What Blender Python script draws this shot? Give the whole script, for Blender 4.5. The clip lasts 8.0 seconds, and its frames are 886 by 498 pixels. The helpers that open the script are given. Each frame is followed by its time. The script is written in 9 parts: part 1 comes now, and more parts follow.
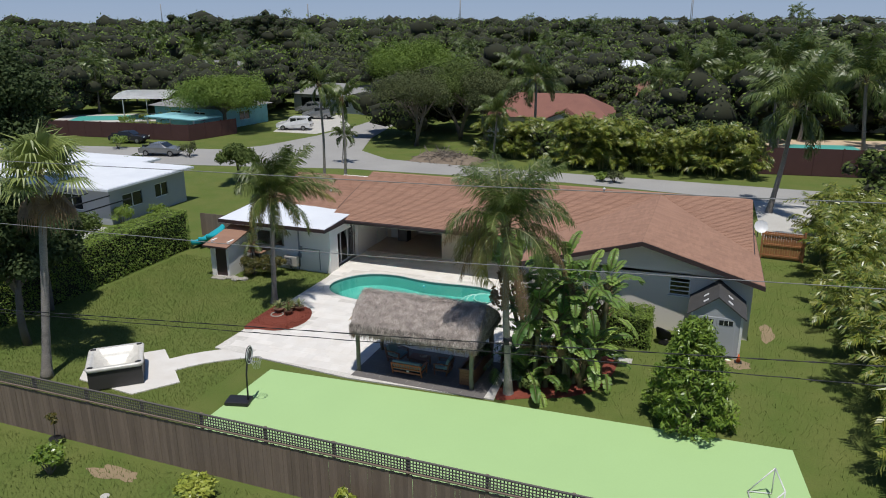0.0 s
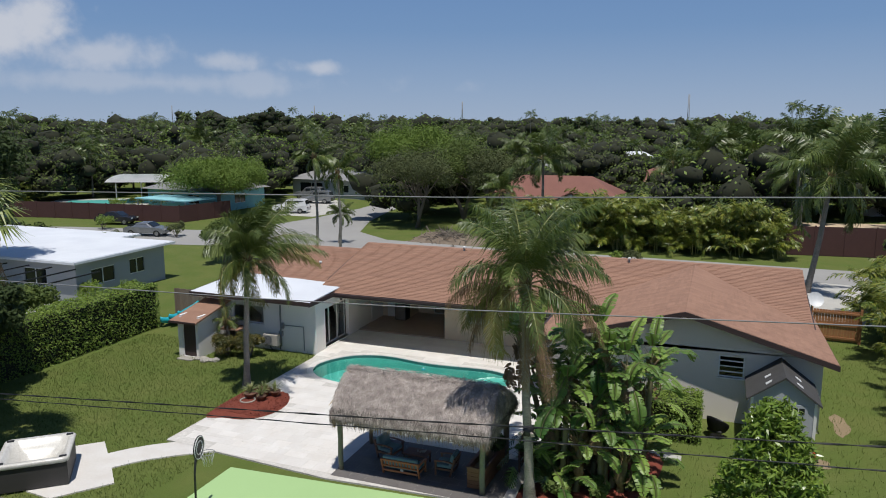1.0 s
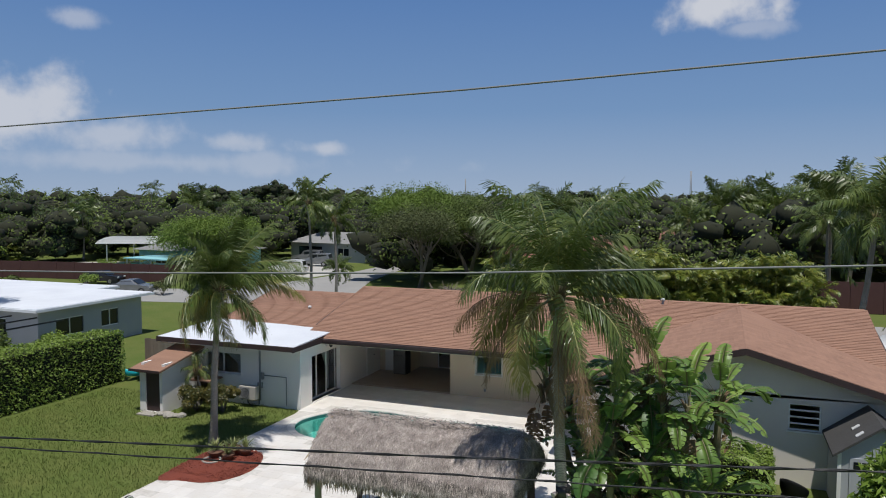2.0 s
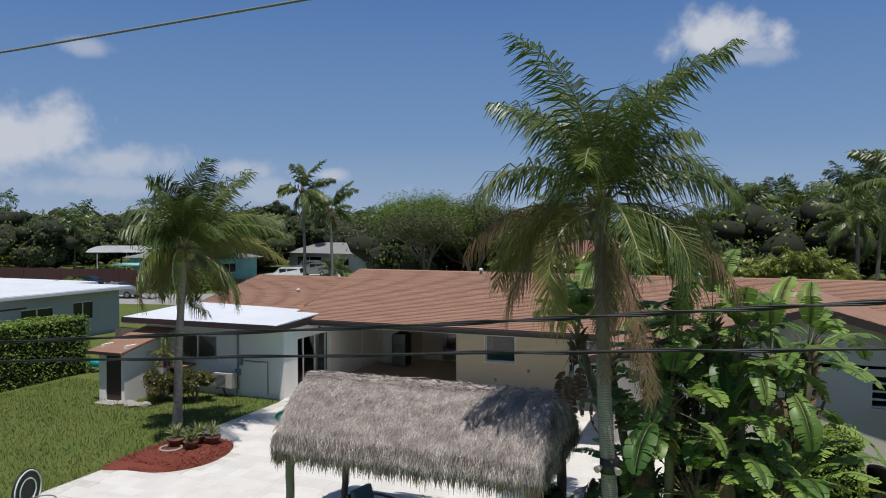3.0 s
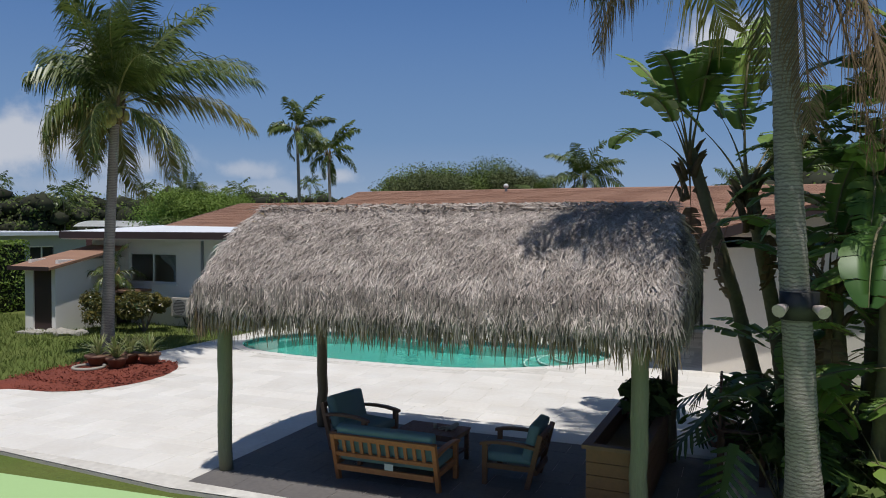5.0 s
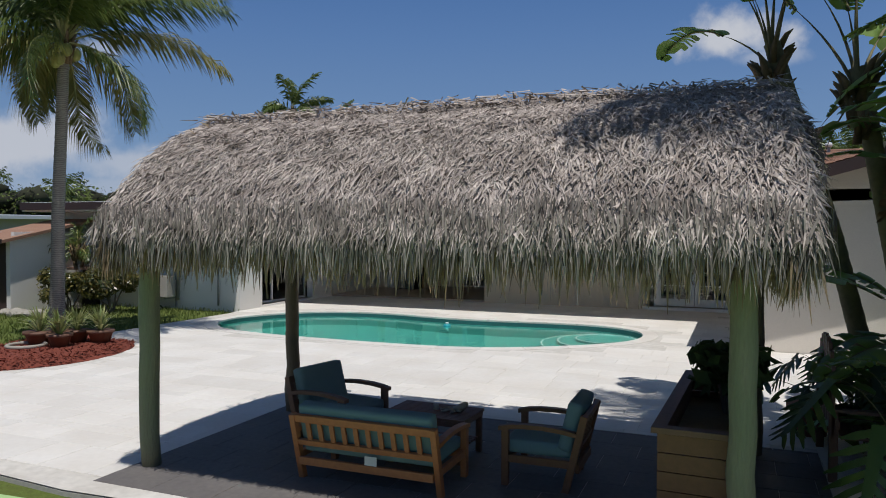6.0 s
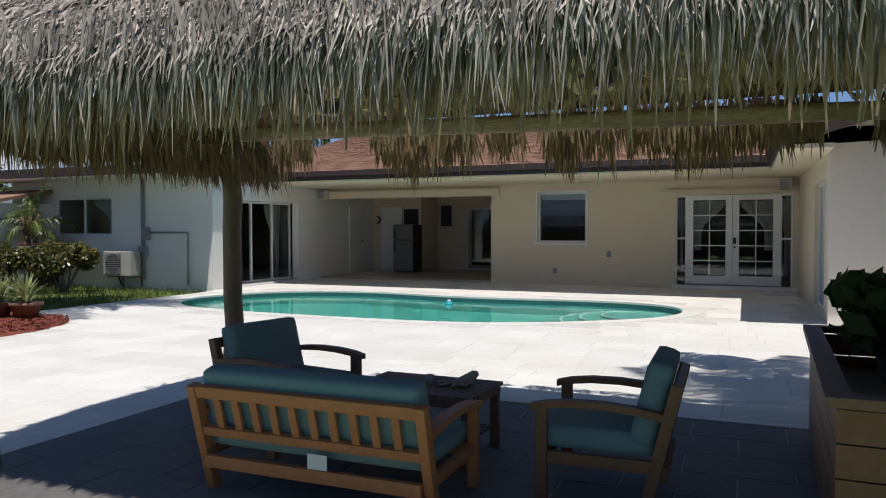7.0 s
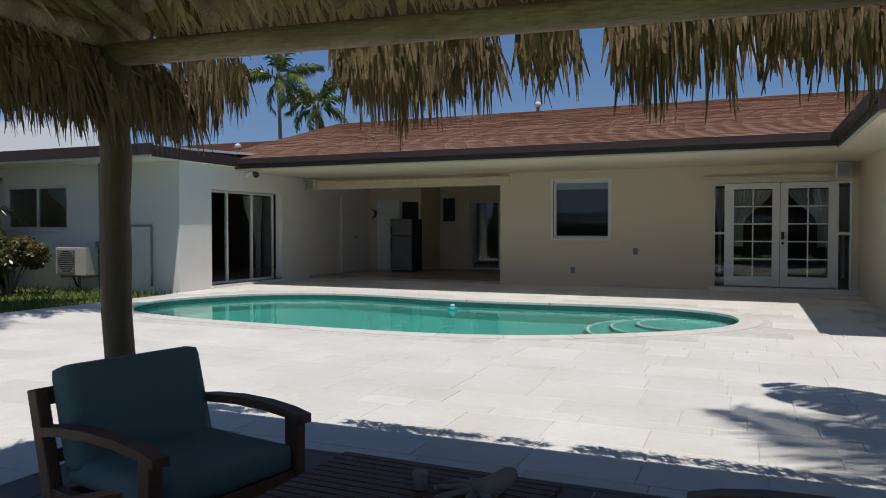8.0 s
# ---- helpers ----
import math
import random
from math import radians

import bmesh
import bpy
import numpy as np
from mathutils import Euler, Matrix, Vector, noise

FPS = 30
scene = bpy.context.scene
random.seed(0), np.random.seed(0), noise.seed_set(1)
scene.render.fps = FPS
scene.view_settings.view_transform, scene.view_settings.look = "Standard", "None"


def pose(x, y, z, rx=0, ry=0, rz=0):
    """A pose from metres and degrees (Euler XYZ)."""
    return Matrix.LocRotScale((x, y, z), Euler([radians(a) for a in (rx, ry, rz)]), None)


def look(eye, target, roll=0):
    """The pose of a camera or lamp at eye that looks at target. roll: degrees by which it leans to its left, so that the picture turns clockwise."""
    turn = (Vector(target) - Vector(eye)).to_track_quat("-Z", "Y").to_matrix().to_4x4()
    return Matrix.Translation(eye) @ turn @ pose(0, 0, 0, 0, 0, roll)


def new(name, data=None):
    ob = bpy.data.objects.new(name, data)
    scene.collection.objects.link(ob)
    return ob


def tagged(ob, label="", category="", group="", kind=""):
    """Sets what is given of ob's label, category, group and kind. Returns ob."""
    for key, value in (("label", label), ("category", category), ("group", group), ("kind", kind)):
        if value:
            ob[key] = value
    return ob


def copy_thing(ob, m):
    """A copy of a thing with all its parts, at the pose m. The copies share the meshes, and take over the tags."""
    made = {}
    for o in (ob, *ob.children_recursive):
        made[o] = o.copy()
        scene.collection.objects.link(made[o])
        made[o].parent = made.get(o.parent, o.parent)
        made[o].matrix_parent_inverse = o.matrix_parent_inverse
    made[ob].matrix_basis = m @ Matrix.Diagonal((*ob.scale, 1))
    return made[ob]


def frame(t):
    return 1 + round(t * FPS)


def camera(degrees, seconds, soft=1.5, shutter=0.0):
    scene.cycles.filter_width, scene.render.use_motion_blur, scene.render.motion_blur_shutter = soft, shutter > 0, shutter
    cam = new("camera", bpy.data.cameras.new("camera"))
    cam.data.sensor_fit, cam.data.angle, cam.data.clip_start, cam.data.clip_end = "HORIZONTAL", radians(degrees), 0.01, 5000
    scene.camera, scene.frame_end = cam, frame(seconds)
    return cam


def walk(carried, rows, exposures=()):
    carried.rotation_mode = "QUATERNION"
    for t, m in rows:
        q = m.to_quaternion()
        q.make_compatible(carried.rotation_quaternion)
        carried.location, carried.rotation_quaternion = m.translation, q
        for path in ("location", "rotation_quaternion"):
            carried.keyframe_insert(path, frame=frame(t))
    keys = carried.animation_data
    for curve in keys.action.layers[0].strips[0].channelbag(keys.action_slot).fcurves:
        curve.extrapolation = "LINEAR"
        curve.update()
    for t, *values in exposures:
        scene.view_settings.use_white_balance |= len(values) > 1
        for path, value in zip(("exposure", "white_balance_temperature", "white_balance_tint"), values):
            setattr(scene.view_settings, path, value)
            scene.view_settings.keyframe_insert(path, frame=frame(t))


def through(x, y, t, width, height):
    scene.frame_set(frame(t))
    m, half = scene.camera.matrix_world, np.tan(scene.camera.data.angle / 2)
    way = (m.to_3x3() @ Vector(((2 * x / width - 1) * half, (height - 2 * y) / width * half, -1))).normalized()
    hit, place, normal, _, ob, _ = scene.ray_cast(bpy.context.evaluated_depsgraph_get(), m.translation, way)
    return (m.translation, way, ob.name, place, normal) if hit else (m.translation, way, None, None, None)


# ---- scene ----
cam = camera(62.5, 8.0, soft=1.0)
ROWS = [
    (0.0, -0.194, 3.422, 14.141, 20.627, -17.429, 0.209),
    (0.5, -1.098, 5.718, 12.842, 20.737, -13.721, 0.096),
    (1.0, -1.979, 7.967, 11.539, 20.82, -9.815, 0.058),
    (1.5, -2.863, 10.075, 10.288, 20.921, -6.245, -0.021),
    (3.0, -5.141, 15.69, 6.422, 21.312, -1.646, -0.04),
    (3.5, -5.825, 17.128, 5.36, 21.396, -1.6, -0.13),
    (4.0, -6.475, 18.513, 4.434, 21.533, -1.616, -0.199),
    (4.5, -7.066, 19.789, 3.604, 21.675, -1.565, -0.216),
    (6.0, -8.468, 23.218, 2.144, 22.173, -1.537, -0.157),
    (6.5, -8.897, 24.311, 1.736, 22.297, -1.473, -0.045),
    (7.0, -9.328, 25.441, 1.381, 22.41, -1.495, 0.055),
    (7.5, -9.794, 26.537, 1.274, 22.447, -1.491, 0.002),
    (8.0, -10.195, 27.531, 1.247, 22.582, -1.518, 0.001),
]
walk(cam, [(t, pose(x, y, z, 90 + pitch, roll, yaw)) for t, x, y, z, yaw, pitch, roll in ROWS],
     exposures=((0.0, 0.0), (4.5, -0.03), (6.0, -0.14), (7.0, 0.17), (7.5, 0.06), (8.0, -0.17)))

# ---- daylight: a high sun and a blue sky with a few fair-weather clouds ----
SUN_FROM = Vector((0.14, -0.275, 1.0)).normalized()
sun_data = bpy.data.lights.new("sun", "SUN")
sun_data.energy, sun_data.angle, sun_data.color = 4.0, radians(0.55), (1.0, 0.975, 0.93)
sun = new("sun", sun_data)
sun.matrix_world = look(SUN_FROM * 60, (0, 0, 0))

world = bpy.data.worlds.new("sky")
scene.world = world
world.use_nodes = True
wn, wl = world.node_tree.nodes, world.node_tree.links
wn.clear()
sky = wn.new("ShaderNodeTexSky")
sky.sky_type, sky.sun_disc = "NISHITA", False
sky.sun_elevation = math.asin(SUN_FROM.z)
sky.sun_rotation = math.atan2(SUN_FROM.x, SUN_FROM.y)
sky.air_density, sky.dust_density, sky.ozone_density = 1.0, 0.25, 4.0
coord = wn.new("ShaderNodeTexCoord")
sky_z = wn.new("ShaderNodeSeparateXYZ")
wl.new(coord.outputs["Generated"], sky_z.inputs["Vector"])


def sky_math(op, a, b=None):
    node = wn.new("ShaderNodeMath")
    node.operation = op
    for k, v in enumerate((a, b)):
        if v is None:
            continue
        if isinstance(v, (int, float)):
            node.inputs[k].default_value = v
        else:
            wl.new(v, node.inputs[k])
    return node.outputs[0]


# sea haze towards the horizon
haze_ramp = wn.new("ShaderNodeValToRGB")
he = haze_ramp.color_ramp.elements
he[0].position, he[0].color = 0.0, (0.305, 0.395, 0.545, 1)
he[1].position, he[1].color = 0.35, (0.058, 0.155, 0.40, 1)
he.new(0.12).color = (0.16, 0.275, 0.48, 1)
wl.new(sky_z.outputs["Z"], haze_ramp.inputs["Fac"])
haze_gain = wn.new("ShaderNodeVectorMath")
haze_gain.operation = "SCALE"
haze_gain.inputs["Scale"].default_value = 16.0
wl.new(haze_ramp.outputs["Color"], haze_gain.inputs[0])
haze_fac = wn.new("ShaderNodeMapRange")
haze_fac.inputs["From Min"].default_value, haze_fac.inputs["From Max"].default_value = 0.25, 0.8
haze_fac.inputs["To Min"].default_value, haze_fac.inputs["To Max"].default_value = 0.92, 0.0
wl.new(sky_z.outputs["Z"], haze_fac.inputs["Value"])
haze_mix = wn.new("ShaderNodeMixRGB")
wl.new(haze_fac.outputs["Result"], haze_mix.inputs["Fac"])
wl.new(sky.outputs["Color"], haze_mix.inputs["Color1"])
wl.new(haze_gain.outputs["Vector"], haze_mix.inputs["Color2"])

# fair-weather clouds: soft banks and single puffs, broken up by noise
puffs = wn.new("ShaderNodeTexNoise")
puffs.inputs["Scale"].default_value, puffs.inputs["Detail"].default_value, puffs.inputs["Roughness"].default_value = 13.0, 8.0, 0.55
wl.new(coord.outputs["Generated"], puffs.inputs["Vector"])
cover = 0.0
for cxw, cyw, czw, wide, tall, dense in ((-0.014, 0.972, 0.238, 0.085, 0.036, 1.0), (0.02, 0.972, 0.212, 0.05, 0.014, 0.45), (-0.716, 0.663, 0.217, 0.035, 0.016, 0.5), (-0.80, 0.60, 0.105, 0.17, 0.055, 0.9), (-0.70, 0.71, 0.085, 0.14, 0.03, 0.6), (-0.60, 0.79, 0.078, 0.05, 0.018, 0.55), (-0.50, 0.86, 0.072, 0.055, 0.016, 0.65), (-0.66, 0.74, 0.05, 0.3, 0.02, 0.35), (0.35, 0.92, 0.17, 0.1, 0.03, 0.6), (0.6, -0.75, 0.3, 0.3, 0.08, 0.8), (-0.9, -0.3, 0.3, 0.25, 0.08, 0.8), (0.93, 0.2, 0.25, 0.3, 0.07, 0.7)):
    off = wn.new("ShaderNodeVectorMath")
    off.operation = "SUBTRACT"
    wl.new(coord.outputs["Generated"], off.inputs[0])
    off.inputs[1].default_value = (cxw, cyw, czw)
    sc = wn.new("ShaderNodeVectorMath")
    sc.operation = "MULTIPLY"
    wl.new(off.outputs["Vector"], sc.inputs[0])
    sc.inputs[1].default_value = (1 / wide, 1 / wide, 1 / tall)
    ln = wn.new("ShaderNodeVectorMath")
    ln.operation = "LENGTH"
    wl.new(sc.outputs["Vector"], ln.inputs[0])
    edge = sky_math("ADD", sky_math("SUBTRACT", 1.0, ln.outputs["Value"]), sky_math("MULTIPLY", sky_math("SUBTRACT", puffs.outputs["Fac"], 0.5), 2.6))
    soft_edge = wn.new("ShaderNodeMapRange")
    soft_edge.interpolation_type = "SMOOTHSTEP"
    soft_edge.inputs["From Min"].default_value, soft_edge.inputs["From Max"].default_value = 0.0, 0.75
    soft_edge.inputs["To Max"].default_value = dense
    wl.new(edge, soft_edge.inputs["Value"])
    cover = soft_edge.outputs["Result"] if cover == 0.0 else sky_math("MAXIMUM", cover, soft_edge.outputs["Result"])
cloud_mix = wn.new("ShaderNodeMixRGB")
cloud_mix.inputs["Color2"].default_value = (8.6, 9.0, 10.0, 1)
wl.new(cover, cloud_mix.inputs["Fac"])
wl.new(haze_mix.outputs["Color"], cloud_mix.inputs["Color1"])
sky_bg = wn.new("ShaderNodeBackground")
sky_bg.inputs["Strength"].default_value = 0.066
wl.new(cloud_mix.outputs["Color"], sky_bg.inputs["Color"])
sky_out = wn.new("ShaderNodeOutputWorld")
wl.new(sky_bg.outputs["Background"], sky_out.inputs["Surface"])

# ---- small tools ----
def rough(name, color, second=None, scale=3.0, fine=40.0, roughness=0.8, bump=0.2, metal=0.0, stretch=(1, 1, 1), amount=0.6, fine_amount=0.35, depth=0.01, per_piece=0.0, specular=0.5):
    """A principled material with variation at two scales in metres, and a fine relief."""
    m = bpy.data.materials.new(name)
    m.use_nodes = True
    n, l = m.node_tree.nodes, m.node_tree.links
    b = n["Principled BSDF"]
    b.inputs["Roughness"].default_value, b.inputs["Metallic"].default_value = roughness, metal
    b.inputs["Specular IOR Level"].default_value = specular
    second = second or tuple(c * 0.72 for c in color)
    geo = n.new("ShaderNodeNewGeometry")
    mp = n.new("ShaderNodeMapping")
    mp.inputs["Scale"].default_value = stretch
    l.new(geo.outputs["Position"], mp.inputs["Vector"])
    big, small = n.new("ShaderNodeTexNoise"), n.new("ShaderNodeTexNoise")
    big.inputs["Scale"].default_value, small.inputs["Scale"].default_value = scale, fine
    big.inputs["Detail"].default_value, small.inputs["Detail"].default_value = 4.0, 5.0
    for t in (big, small):
        l.new(mp.outputs["Vector"], t.inputs["Vector"])
    r1, r2 = n.new("ShaderNodeMapRange"), n.new("ShaderNodeMapRange")
    for r, a in ((r1, amount), (r2, fine_amount)):
        r.inputs["From Min"].default_value, r.inputs["From Max"].default_value = 0.3, 0.7
        r.inputs["To Max"].default_value = a
    l.new(big.outputs["Fac"], r1.inputs["Value"])
    l.new(small.outputs["Fac"], r2.inputs["Value"])
    mix1, mix2 = n.new("ShaderNodeMixRGB"), n.new("ShaderNodeMixRGB")
    mix1.inputs["Color1"].default_value, mix1.inputs["Color2"].default_value = (*color, 1), (*second, 1)
    mix2.inputs["Color2"].default_value = (*(c * 0.55 for c in second), 1)
    l.new(r1.outputs["Result"], mix1.inputs["Fac"])
    l.new(r2.outputs["Result"], mix2.inputs["Fac"])
    l.new(mix1.outputs["Color"], mix2.inputs["Color1"])
    last = mix2.outputs["Color"]
    if per_piece:
        info = n.new("ShaderNodeObjectInfo")
        isl = n.new("ShaderNodeMath")
        isl.operation = "ADD"
        l.new(info.outputs["Random"], isl.inputs[0])
        l.new(geo.outputs["Random Per Island"], isl.inputs[1])
        half = n.new("ShaderNodeMapRange")
        half.inputs["From Min"].default_value, half.inputs["From Max"].default_value = 0.0, 2.0
        half.inputs["To Min"].default_value, half.inputs["To Max"].default_value = 1 - per_piece, 1 + per_piece
        l.new(isl.outputs[0], half.inputs["Value"])
        hsv = n.new("ShaderNodeHueSaturation")
        l.new(half.outputs["Result"], hsv.inputs["Value"])
        l.new(last, hsv.inputs["Color"])
        last = hsv.outputs["Color"]
    l.new(last, b.inputs["Base Color"])
    if bump:
        bp = n.new("ShaderNodeBump")
        bp.inputs["Strength"].default_value, bp.inputs["Distance"].default_value = bump, depth
        l.new(small.outputs["Fac"], bp.inputs["Height"])
        l.new(bp.outputs["Normal"], b.inputs["Normal"])
    return m


def leafy(name, color, second, gloss=0.45, through=0.25, spread=0.25):
    """Leaf material: colour varies leaf by leaf, some light passes through."""
    m = bpy.data.materials.new(name)
    m.use_nodes = True
    n, l = m.node_tree.nodes, m.node_tree.links
    b = n["Principled BSDF"]
    b.inputs["Roughness"].default_value = gloss
    geo = n.new("ShaderNodeNewGeometry")
    mix = n.new("ShaderNodeMixRGB")
    mix.inputs["Color1"].default_value, mix.inputs["Color2"].default_value = (*color, 1), (*second, 1)
    noi = n.new("ShaderNodeTexNoise")
    noi.inputs["Scale"].default_value = 1.2
    l.new(geo.outputs["Position"], noi.inputs["Vector"])
    add = n.new("ShaderNodeMath")
    add.operation = "MULTIPLY_ADD"
    add.inputs[1].default_value = spread * 2
    l.new(geo.outputs["Random Per Island"], add.inputs[0])
    sub = n.new("ShaderNodeMath")
    sub.operation = "SUBTRACT"
    sub.inputs[1].default_value = spread
    l.new(noi.outputs["Fac"], sub.inputs[0])
    l.new(sub.outputs[0], add.inputs[2])
    l.new(add.outputs[0], mix.inputs["Fac"])
    l.new(mix.outputs["Color"], b.inputs["Base Color"])
    tr = n.new("ShaderNodeBsdfTranslucent")
    l.new(mix.outputs["Color"], tr.inputs["Color"])
    ms = n.new("ShaderNodeMixShader")
    ms.inputs["Fac"].default_value = through
    l.new(b.outputs["BSDF"], ms.inputs[1])
    l.new(tr.outputs["BSDF"], ms.inputs[2])
    l.new(ms.outputs["Shader"], n["Material Output"].inputs["Surface"])
    return m


def thing(name, label, category, place=(0, 0, 0), turn=0.0, group="", kind=""):
    ob = new(name)
    ob.empty_display_size = 0.2
    ob.matrix_basis = pose(*place, 0, 0, turn)
    return tagged(ob, label, category, group, kind)


def part(name, bm, material, parent=None, label="", smooth=False, kind=""):
    me = bpy.data.meshes.new(name)
    bm.to_mesh(me)
    bm.free()
    for m in material if isinstance(material, (list, tuple)) else [material]:
        me.materials.append(m)
    if smooth:
        me.polygons.foreach_set("use_smooth", [True] * len(me.polygons))
    ob = new(name, me)
    ob.parent = parent
    if label:
        ob["label"] = label
    if kind:
        ob["kind"] = kind
    return ob


def raw(name, verts, faces, material, parent=None, label="", smooth=False, kind="", slots=None):
    me = bpy.data.meshes.new(name)
    me.from_pydata(verts, [], faces)
    for m in material if isinstance(material, (list, tuple)) else [material]:
        me.materials.append(m)
    if slots is not None:
        me.polygons.foreach_set("material_index", slots)
    if smooth:
        me.polygons.foreach_set("use_smooth", [True] * len(me.polygons))
    me.update()
    ob = new(name, me)
    ob.parent = parent
    if label:
        ob["label"] = label
    if kind:
        ob["kind"] = kind
    return ob


def box(bm, x0, y0, z0, x1, y1, z1, bevel=0.0, m=None, slot=0):
    vs = [bm.verts.new(v) for v in ((x0, y0, z0), (x1, y0, z0), (x1, y1, z0), (x0, y1, z0), (x0, y0, z1), (x1, y0, z1), (x1, y1, z1), (x0, y1, z1))]
    fs = [bm.faces.new([vs[i] for i in q]) for q in ((3, 2, 1, 0), (4, 5, 6, 7), (0, 1, 5, 4), (1, 2, 6, 5), (2, 3, 7, 6), (3, 0, 4, 7))]
    for f in fs:
        f.material_index = slot
    if bevel:
        es = list({e for f in fs for e in f.edges})
        out = bmesh.ops.bevel(bm, geom=es, offset=bevel, segments=2, affect="EDGES", profile=0.6)
        vs = list({v for f in out["faces"] for v in f.verts} | {v for f in fs if f.is_valid for v in f.verts})
    if m is not None:
        bmesh.ops.transform(bm, matrix=m, verts=vs)
    return vs


def boxes(*rows, bevel=0.0):
    bm = bmesh.new()
    for r in rows:
        box(bm, *r, bevel=bevel)
    return bm


def slab(bm, outline, z0, z1, slot=0):
    """A flat plate with the given outline (counter-clockwise) and depth."""
    lo, hi = [bm.verts.new((x, y, z0)) for x, y in outline], [bm.verts.new((x, y, z1)) for x, y in outline]
    fs = [bm.faces.new(hi), bm.faces.new(lo[::-1])]
    for i in range(len(outline)):
        j = (i + 1) % len(outline)
        fs.append(bm.faces.new((lo[i], lo[j], hi[j], hi[i])))
    for f in fs:
        f.material_index = slot


def tube(bm, points, radii, sides=10, cap=True, slot=0):
    """A round bar along points with a radius for each."""
    pts = [Vector(p) for p in points]
    radii = radii if isinstance(radii, (list, tuple)) else [radii] * len(pts)
    rings = []
    side = None
    for i, p in enumerate(pts):
        d = (pts[min(i + 1, len(pts) - 1)] - pts[max(i - 1, 0)]).normalized()
        if side is None:
            side = d.orthogonal().normalized()
        side = (side - d * side.dot(d)).normalized()
        up = d.cross(side)
        rings.append([bm.verts.new(p + radii[i] * (math.cos(a) * side + math.sin(a) * up)) for a in (2 * math.pi * k / sides for k in range(sides))])
    for a, b in zip(rings, rings[1:]):
        for k in range(sides):
            f = bm.faces.new((a[k], a[(k + 1) % sides], b[(k + 1) % sides], b[k]))
            f.material_index, f.smooth = slot, True
    if cap:
        bm.faces.new(rings[0][::-1]).material_index = slot
        bm.faces.new(rings[-1]).material_index = slot


def wall_run(along, at, thick, lo, hi, z0, z1, holes=()):
    """A wall along x or y; at is its front face, thick runs inwards (either sign); holes are (from, to, bottom, top)."""
    bm = bmesh.new()
    cuts = sorted({lo, hi, *(h[0] for h in holes), *(h[1] for h in holes)})
    for a, b in zip(cuts, cuts[1:]):
        mid, spans = (a + b) / 2, [(z0, z1)]
        for h in holes:
            if h[0] < mid < h[1]:
                spans = [s for p, q in spans for s in ((p, min(q, h[2])), (max(p, h[3]), q)) if s[1] - s[0] > 1e-4]
        for p, q in spans:
            t0, t1 = min(at, at + thick), max(at, at + thick)
            box(bm, *((a, t0, p, b, t1, q) if along == "x" else (t0, a, p, t1, b, q)))
    bmesh.ops.remove_doubles(bm, verts=bm.verts, dist=1e-4)
    return bm


# ---- plant tools ----
RNG = np.random.default_rng(11)


def quads_object(name, quads, material, parent=None, label="", slots=None, kind=""):
    """One mesh from an array of separate four-cornered leaves, shape (n, 4, 3)."""
    q = np.asarray(quads, dtype=np.float32).reshape(-1, 3)
    n = len(q) // 4
    me = bpy.data.meshes.new(name)
    me.vertices.add(len(q))
    me.vertices.foreach_set("co", q.ravel())
    me.loops.add(len(q))
    me.loops.foreach_set("vertex_index", np.arange(len(q), dtype=np.int32))
    me.polygons.add(n)
    me.polygons.foreach_set("loop_start", np.arange(0, len(q), 4, dtype=np.int32))
    for m in material if isinstance(material, (list, tuple)) else [material]:
        me.materials.append(m)
    if slots is not None:
        me.polygons.foreach_set("material_index", np.asarray(slots, dtype=np.int32))
    me.update(calc_edges=True)
    ob = new(name, me)
    ob.parent = parent
    if label:
        ob["label"] = label
    if kind:
        ob["kind"] = kind
    return ob


def unit(v):
    return v / np.maximum(np.linalg.norm(v, axis=-1, keepdims=True), 1e-9)


def leaf_quads(centres, normals, length, width, rng=RNG):
    """Pointed leaves: rhombs that lie across their normals, turned at random."""
    n = len(centres)
    normals = unit(normals)
    r = rng.normal(size=(n, 3))
    t = unit(np.cross(normals, r))
    s = np.cross(normals, t)
    ln = (length * rng.uniform(0.6, 1.25, (n, 1)))
    wd = (width * rng.uniform(0.7, 1.2, (n, 1)))
    return np.stack([centres - t * ln / 2, centres + s * wd / 2 - normals * wd * 0.12, centres + t * ln / 2 - normals * ln * 0.1, centres - s * wd / 2 - normals * wd * 0.12], axis=1)


def clumps_in(centre, radii, count, rng=RNG, flat=0.0):
    """Centres and radii of leaf clumps over a rounded crown."""
    d = unit(rng.normal(size=(count, 3)))
    d[:, 2] = np.where(d[:, 2] < -0.35 + flat, -d[:, 2] * 0.6, d[:, 2])
    c = np.asarray(centre) + d * np.asarray(radii) * rng.uniform(0.35, 0.85, (count, 1))
    return c, np.mean(radii) * rng.uniform(0.22, 0.42, count)


def crown_leaves(centres, radii, per, length, width, rng=RNG, up=0.5):
    c = np.repeat(centres, per, axis=0)
    r = np.repeat(radii, per)[:, None]
    d = unit(rng.normal(size=(len(c), 3)))
    p = c + d * r * rng.uniform(0.45, 1.08, (len(c), 1)) * np.array([1, 1, 0.8])
    nrm = d * 0.7 + rng.normal(size=(len(c), 3)) * 0.5 + np.array([0, 0, up])
    return leaf_quads(p, nrm, length, width, rng)


